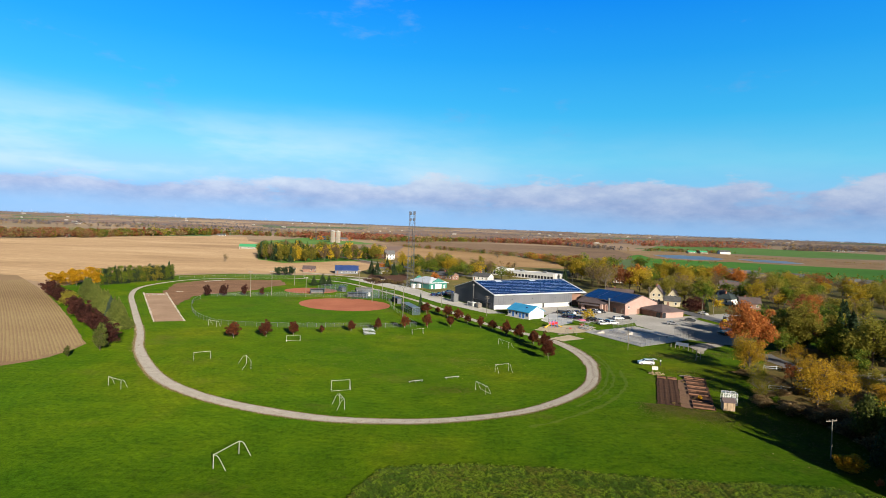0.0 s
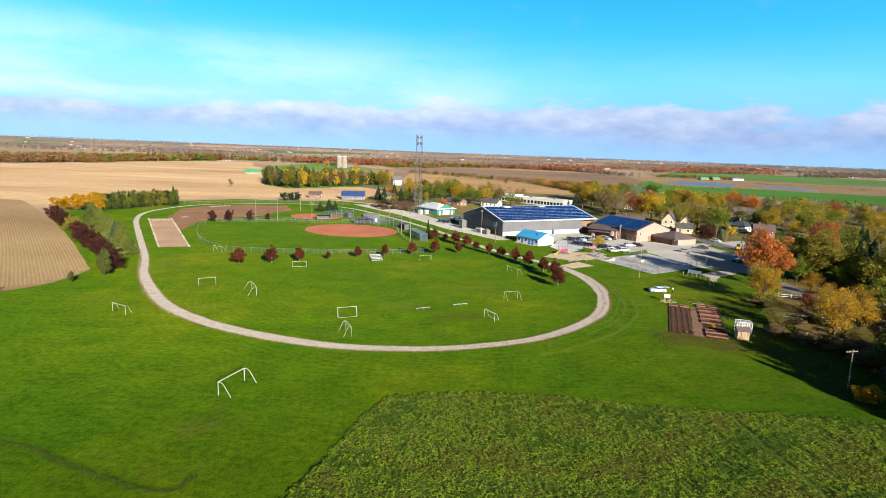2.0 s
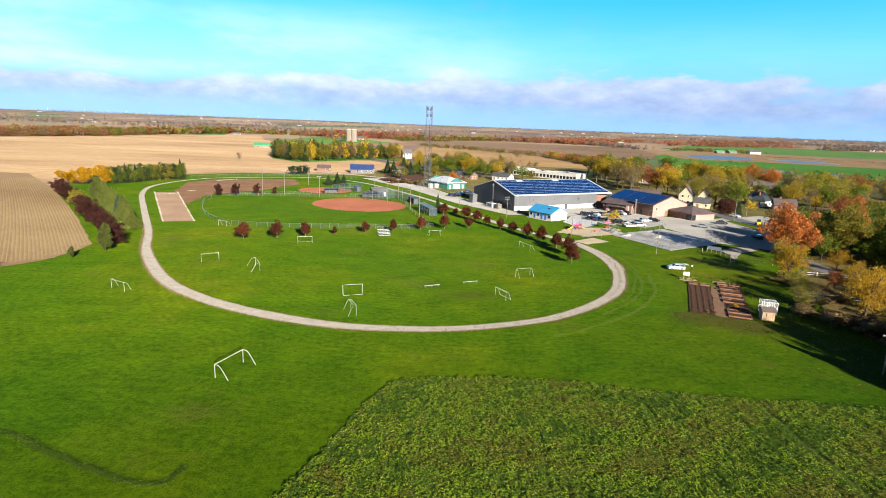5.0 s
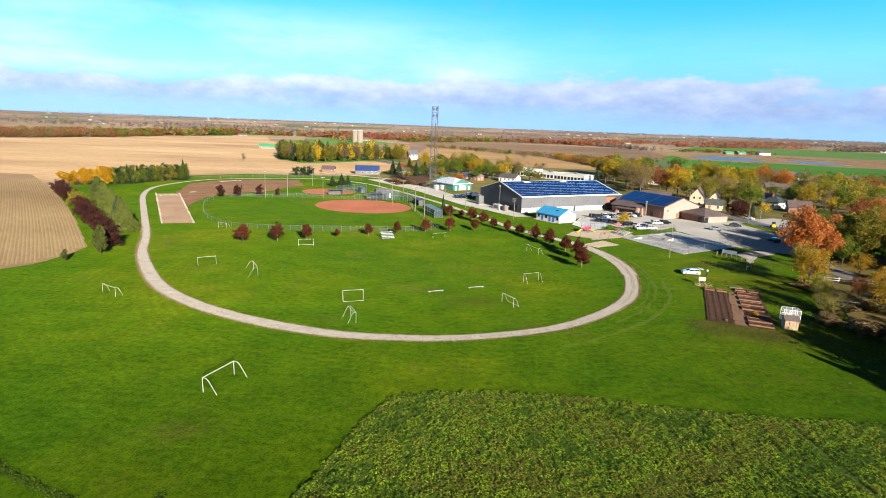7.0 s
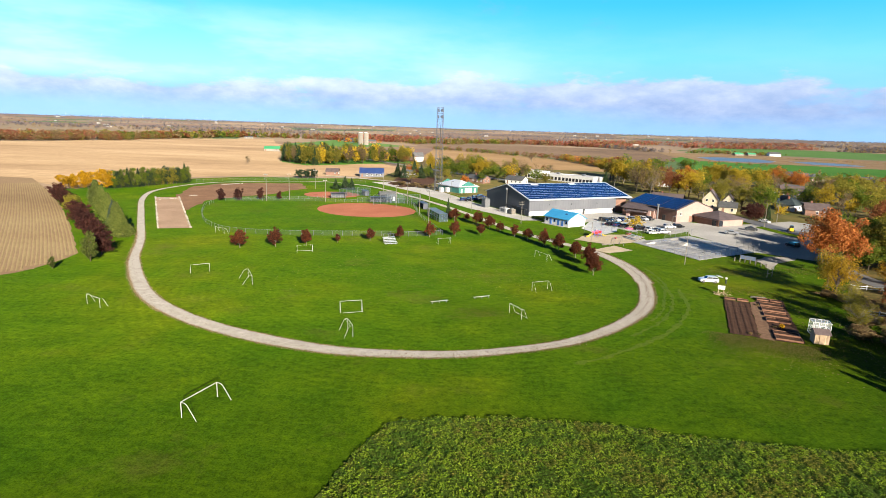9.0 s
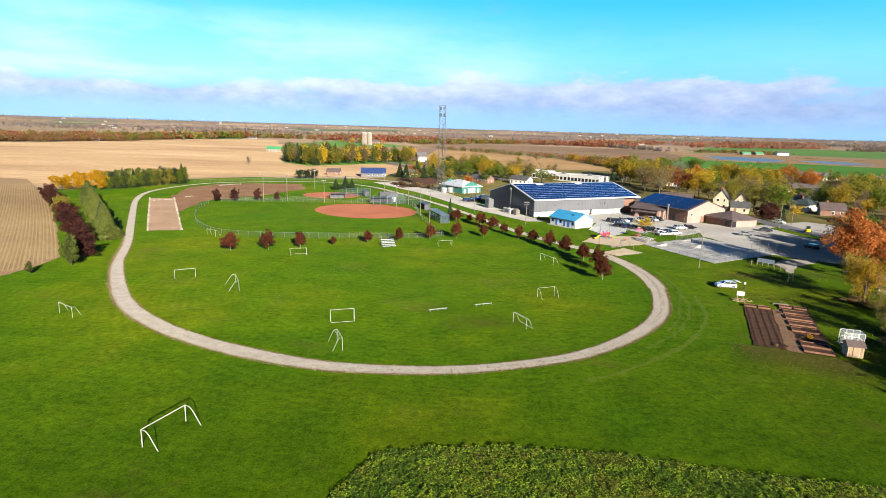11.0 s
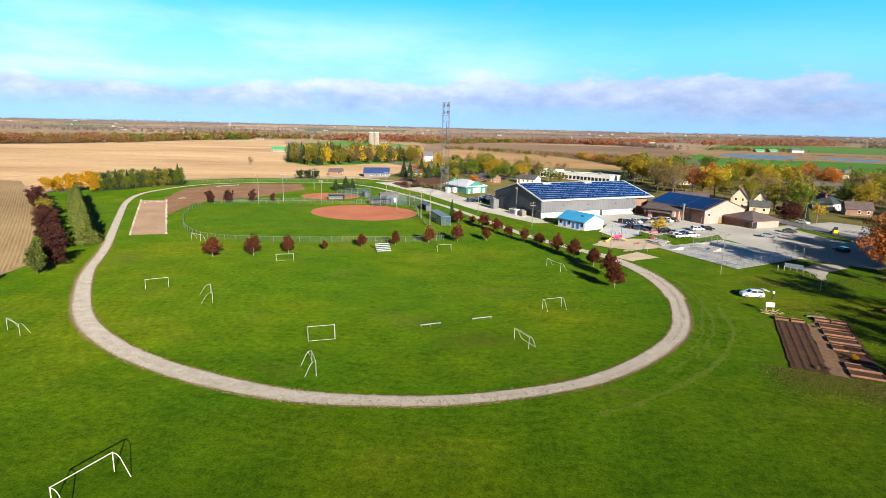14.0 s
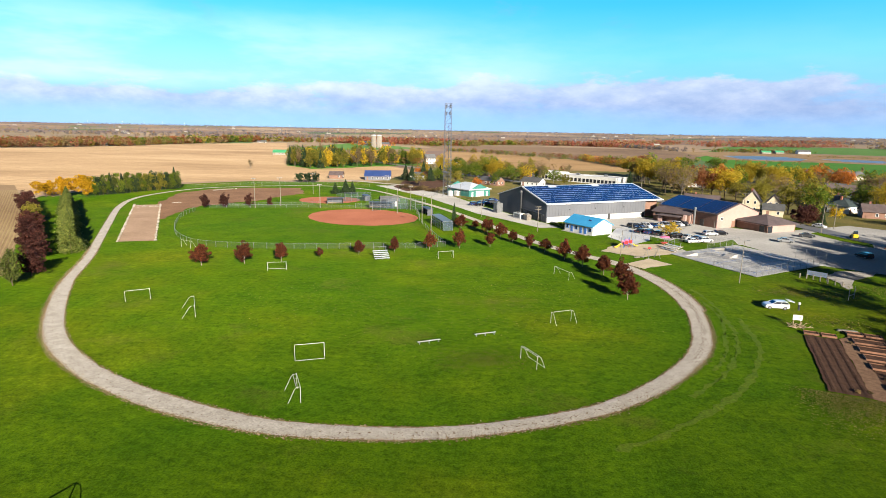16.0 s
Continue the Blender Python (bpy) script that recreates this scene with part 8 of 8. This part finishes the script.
for k in range(2):
    raised_bed(6.2 + k * 2.35, 24.6, 2.0, 1.3, "red-brown timber raised bed of dark soil")
for i in range(4):
    raised_bed(6.4, 10.2 + i * 3.5, 3.9, 2.0, "long red-brown timber raised bed of dark soil")
for i in range(2):
    raised_bed(6.7, 0.5 + i * 2.5, 3.8, 1.9, "long red-brown timber raised bed of dark soil")
for k in range(2):
    raised_bed(0.2 + k * 2.3, 22.0, 1.9, 1.2, "red-brown timber raised bed of dark soil")
for u, v, s in ((8.4, 7.4, 0.9), (7.3, 7.0, 0.6), (3.0, 1.2, 0.6), (4.4, 1.6, 0.5), (5.8, 20.5, 0.5)):
    p = gp(u, v)
    plant("gold_bush" if s > 0.7 else "scrub", p.x, p.y, s, s * 1.5, "", "low leafy garden plant among the beds")
# shed
shed = thing("garden_shed", pose(56.2, 108.6, 0.08, 0, 0, -12), "small pale board shed with a brown roof", "shed")
part("wall", wall_shell(2.1, 1.9, 1.75, 2.3, 0.08), M_WOOD, shed)
for i in range(9):
    part("board", Build().box((0.12 + i * 0.235, -0.012, 0.88), (0.2, 0.03, 1.7)), M_WOOD, shed)
part("roof", gable_roof(2.1, 1.9, 1.75, 2.3, 0.07, 0.18, 0.2), M_BROWNROOF, shed)
door_on(shed, 1.05, -0.04, 0.8, 1.6, "-y", M_WOOD)
# greenhouse frame
gh = thing("greenhouse", pose(58.2, 112.8, 0.06, 0, 0, -14), "white-framed clear greenhouse behind the shed", "greenhouse")
for x in (0, 0.9, 1.8, 2.7):
    for y in (0, 2.0):
        part("upright", Build().box((x, y, 1.15), (0.07, 0.07, 2.3)), M_WHITE, gh)
for z in (0.05, 1.15, 2.3):
    for y in (0, 2.0):
        part("rail", Build().box((1.35, y, z), (2.77, 0.06, 0.07)), M_WHITE, gh)
    for x in (0, 2.7):
        part("rail", Build().box((x, 1.0, z), (0.06, 1.93, 0.07)), M_WHITE, gh)
for y in (0.0, 2.0):
    part("sheet", Build().box((1.35, y, 1.15), (2.6, 0.02, 2.1)), M_POLYCARB, gh)
part("roof_sheet", Build().box((1.35, 1.0, 2.34), (2.8, 2.1, 0.03)), M_POLYCARB, gh)
# notice board, pile and white-topped upright
sg = thing("notice_board", pose(52.5, 136.3, 0.03, 0, 0, -14) @ Matrix.Scale(0.8, 4), "white garden notice board on two posts", "sign")
for x in (0.15, 1.35):
    part("post", Build().box((x, 0, 1.1), (0.1, 0.1, 2.2)), M_WOOD, sg)
brd = part("board", Build().box((0.75, -0.08, 1.75), (1.7, 0.06, 1.05), bevel=0.01), M_WHITE, sg)
for k in range(4):
    part("print_bar", Build().box((0.75, -0.115, 2.05 - k * 0.2), (1.2, 0.01, 0.07)), M_GREYSIDE, brd)
b = Build()
rng = random.Random(4)
for i in range(22):
    a = Vector((52.9 + rng.uniform(-1.0, 1.0), 135 + rng.uniform(-0.8, 0.8), 0.12 + rng.uniform(0, 0.35)))
    w = rng.uniform(0, 3.14)
    b.tube([a, a + Vector((math.cos(w) * 1.3, math.sin(w) * 1.3, rng.uniform(-0.05, 0.3)))], rng.uniform(0.03, 0.06), 5)
solid("stake_pile", b, M_WOOD, "loose pile of wooden garden stakes", "stakes")
field("verge_grass", [(105, 230), (107, 218), (110, 208), (114, 215), (113, 225), (110, 234)], 1, M_LAWN, "grass verge between the lot and the road", 0.2, 2.0, "grass")
# plain post standing in for an unidentified pale-topped upright
capped = thing("tap_post", pose(57.8, 144.8, 0.03), "dark upright with a white top by the garden, unidentified", "post")
part("post", Build().tube([(0, 0, 0), (0, 0, 1.05)], [0.16, 0.14], 8), M_DARKSTEEL, capped)
part("cap", Build().tube([(0, 0, 1.05), (0, 0, 1.2), (0, 0, 1.45), (0, 0, 1.5)], [0.16, 0.24, 0.22, 0.1], 10), M_WHITE, capped)
plk = thing("plank_stack", pose(59.6, 134.2, 0.05, 0, 0, -14), "low grey plank stack beside the beds", "planks")
for k in range(3):
    part("plank", Build().box((0.1 * k, 0.0, 0.06 + 0.09 * k), (2.6, 0.5, 0.07)), M_POLE, plk)

# pale wooden rail fences in the wood edge
def rail_fence(a, c, n, label):
    ob = thing("rail_fence", Matrix(), label, "fence", "white rail fences")
    a, c = Vector((*a, 0)), Vector((*c, 0))
    for i in range(n + 1):
        p = a.lerp(c, i / n)
        part("post", Build().box((p.x, p.y, 0.6), (0.14, 0.14, 1.25)), M_PALEROOF, ob)
    for z in (0.45, 0.95):
        part("rail", Build().tube([(a.x, a.y, z), (c.x, c.y, z)], 0.06, 6), M_PALEROOF, ob)


rail_fence((85, 145), (112, 140), 9, "pale weathered rail fence among golden trees")
rail_fence((75, 125.5), (87, 122.6), 5, "grey weathered rail fence in the scrub")
field("wood_drive", [(90, 166), (98, 164), (97, 150), (116, 138), (140, 124), (136, 118), (113, 134), (92, 147.5)], 1, M_ASPHALT, "grey driveway half hidden by trees", 0.3, 3.0, "drive")
# rough dark grass strip along the lawn
rng = np.random.default_rng(8)
line = spline([(-75, 63), (-48.3, 60.6), (-39.8, 57.4), (-32, 54.4), (-28.4, 53.3), (-25.8, 53.6), (-25.1, 56)], 0.5)
q = np.array([(p.x + rng.normal() * 0.26, p.y + rng.normal() * 0.26, 0.05 + rng.uniform(0, 0.10)) for p in line for _ in range(52)])
ob = new("rough_grass", card_mesh("rough_grass", cards(q, rng.uniform(0.10, 0.24, len(q)), rng, 0.0), L_LONGGRASS))
tagged(ob, "strip of unmown dark grass across the lawn", "grass", kind="stuff")
# fallen leaves under the wood edge and on the verge
q = np.array([(68 + rng.normal() * 6, 104 + rng.normal() * 18, 0.16) for _ in range(2600)])
ob = new("fallen_leaves", card_mesh("fallen_leaves", cards(q, rng.uniform(0.12, 0.3, len(q)), rng, 0.95), L_BROWN))
tagged(ob, "scattered brown fallen leaves at the wood edge", "leaves", kind="stuff")
# worn dry patches on the lawn beside the court
q = np.array([(64.5 + rng.normal() * 4.5, 156 + rng.normal() * 2.0, 0.10) for _ in range(1500)] + [(60 + rng.normal() * 3, 139 + rng.normal() * 2, 0.10) for _ in range(500)] + [(84 + rng.normal() * 5, 160 + rng.normal() * 3, 0.16) for _ in range(1300)])
ob = new("dry_grass", card_mesh("dry_grass", cards(q, rng.uniform(0.10, 0.26, len(q)), rng, 0.95), L_DRYGRASS))
tagged(ob, "thin dry grass on worn patches of lawn", "grass", kind="stuff")
# brown worn patch by the benches, and thin dry turf on the pitch
q = np.array([(2.5 + rng.normal() * 3.4, 115.8 + rng.normal() * 1.7, 0.09) for _ in range(1700)])
ob = new("worn_turf", card_mesh("worn_turf", cards(q, rng.uniform(0.07, 0.17, len(q)), rng, 0.95), L_WORNTURF))
tagged(ob, "scuffed brown turf worn bare near the benches", "grass", kind="stuff")
q = np.array([(-8 + rng.normal() * 16, 140 + rng.normal() * 9, 0.09) for _ in range(4200)])
ob = new("dry_grass", card_mesh("dry_grass", cards(q, rng.uniform(0.07, 0.16, len(q)), rng, 0.95), L_DRYGRASS))
tagged(ob, "thin yellowing turf in the middle of the pitch", "grass", kind="stuff")
# wind turbines along the western skyline
for i in range(13):
    x, y = -2560 + i * 128 + (i % 3) * 34, 3450 + i * 42 + (i % 2) * 60
    zb = rise(math.hypot(x, y), x)
    wt = thing("wind_turbine", pose(x, y, zb, 0, 0, 30 + 11 * (i % 4)) @ Matrix.Scale(0.42, 4), "slender white wind turbine on the far skyline", "wind turbine", "far wind turbines")
    part("tower", Build().tube([(0, 0, -4), (0, 0, 40)], [1.1, 0.6], 8), M_PALEROOF, wt)
    part("nacelle", Build().box((0, 0.6, 40.6), (1.3, 3.4, 1.4), bevel=0.2), M_PALEROOF, wt)
    for k in range(3):
        w = radians(120 * k + 37 * i)
        part("blade", Build().tube([(0, -1.4, 40.6), (8 * math.sin(w), -1.4, 40.6 + 8 * math.cos(w)), (20 * math.sin(w), -1.4, 40.6 + 20 * math.cos(w))], [0.5, 0.75, 0.15], 5), M_PALEROOF, wt)
# debris heaps behind the tower lane
for i in range(9):
    x, y = -44 + i * 2.6, 338 - i * 2.4 + (i % 2) * 3
    plant("scrub", x, y, 1.8 + (i % 3) * 0.6, 4.5, "dark brush heaps beside the lane", "low dark heap of brush beside the lane")
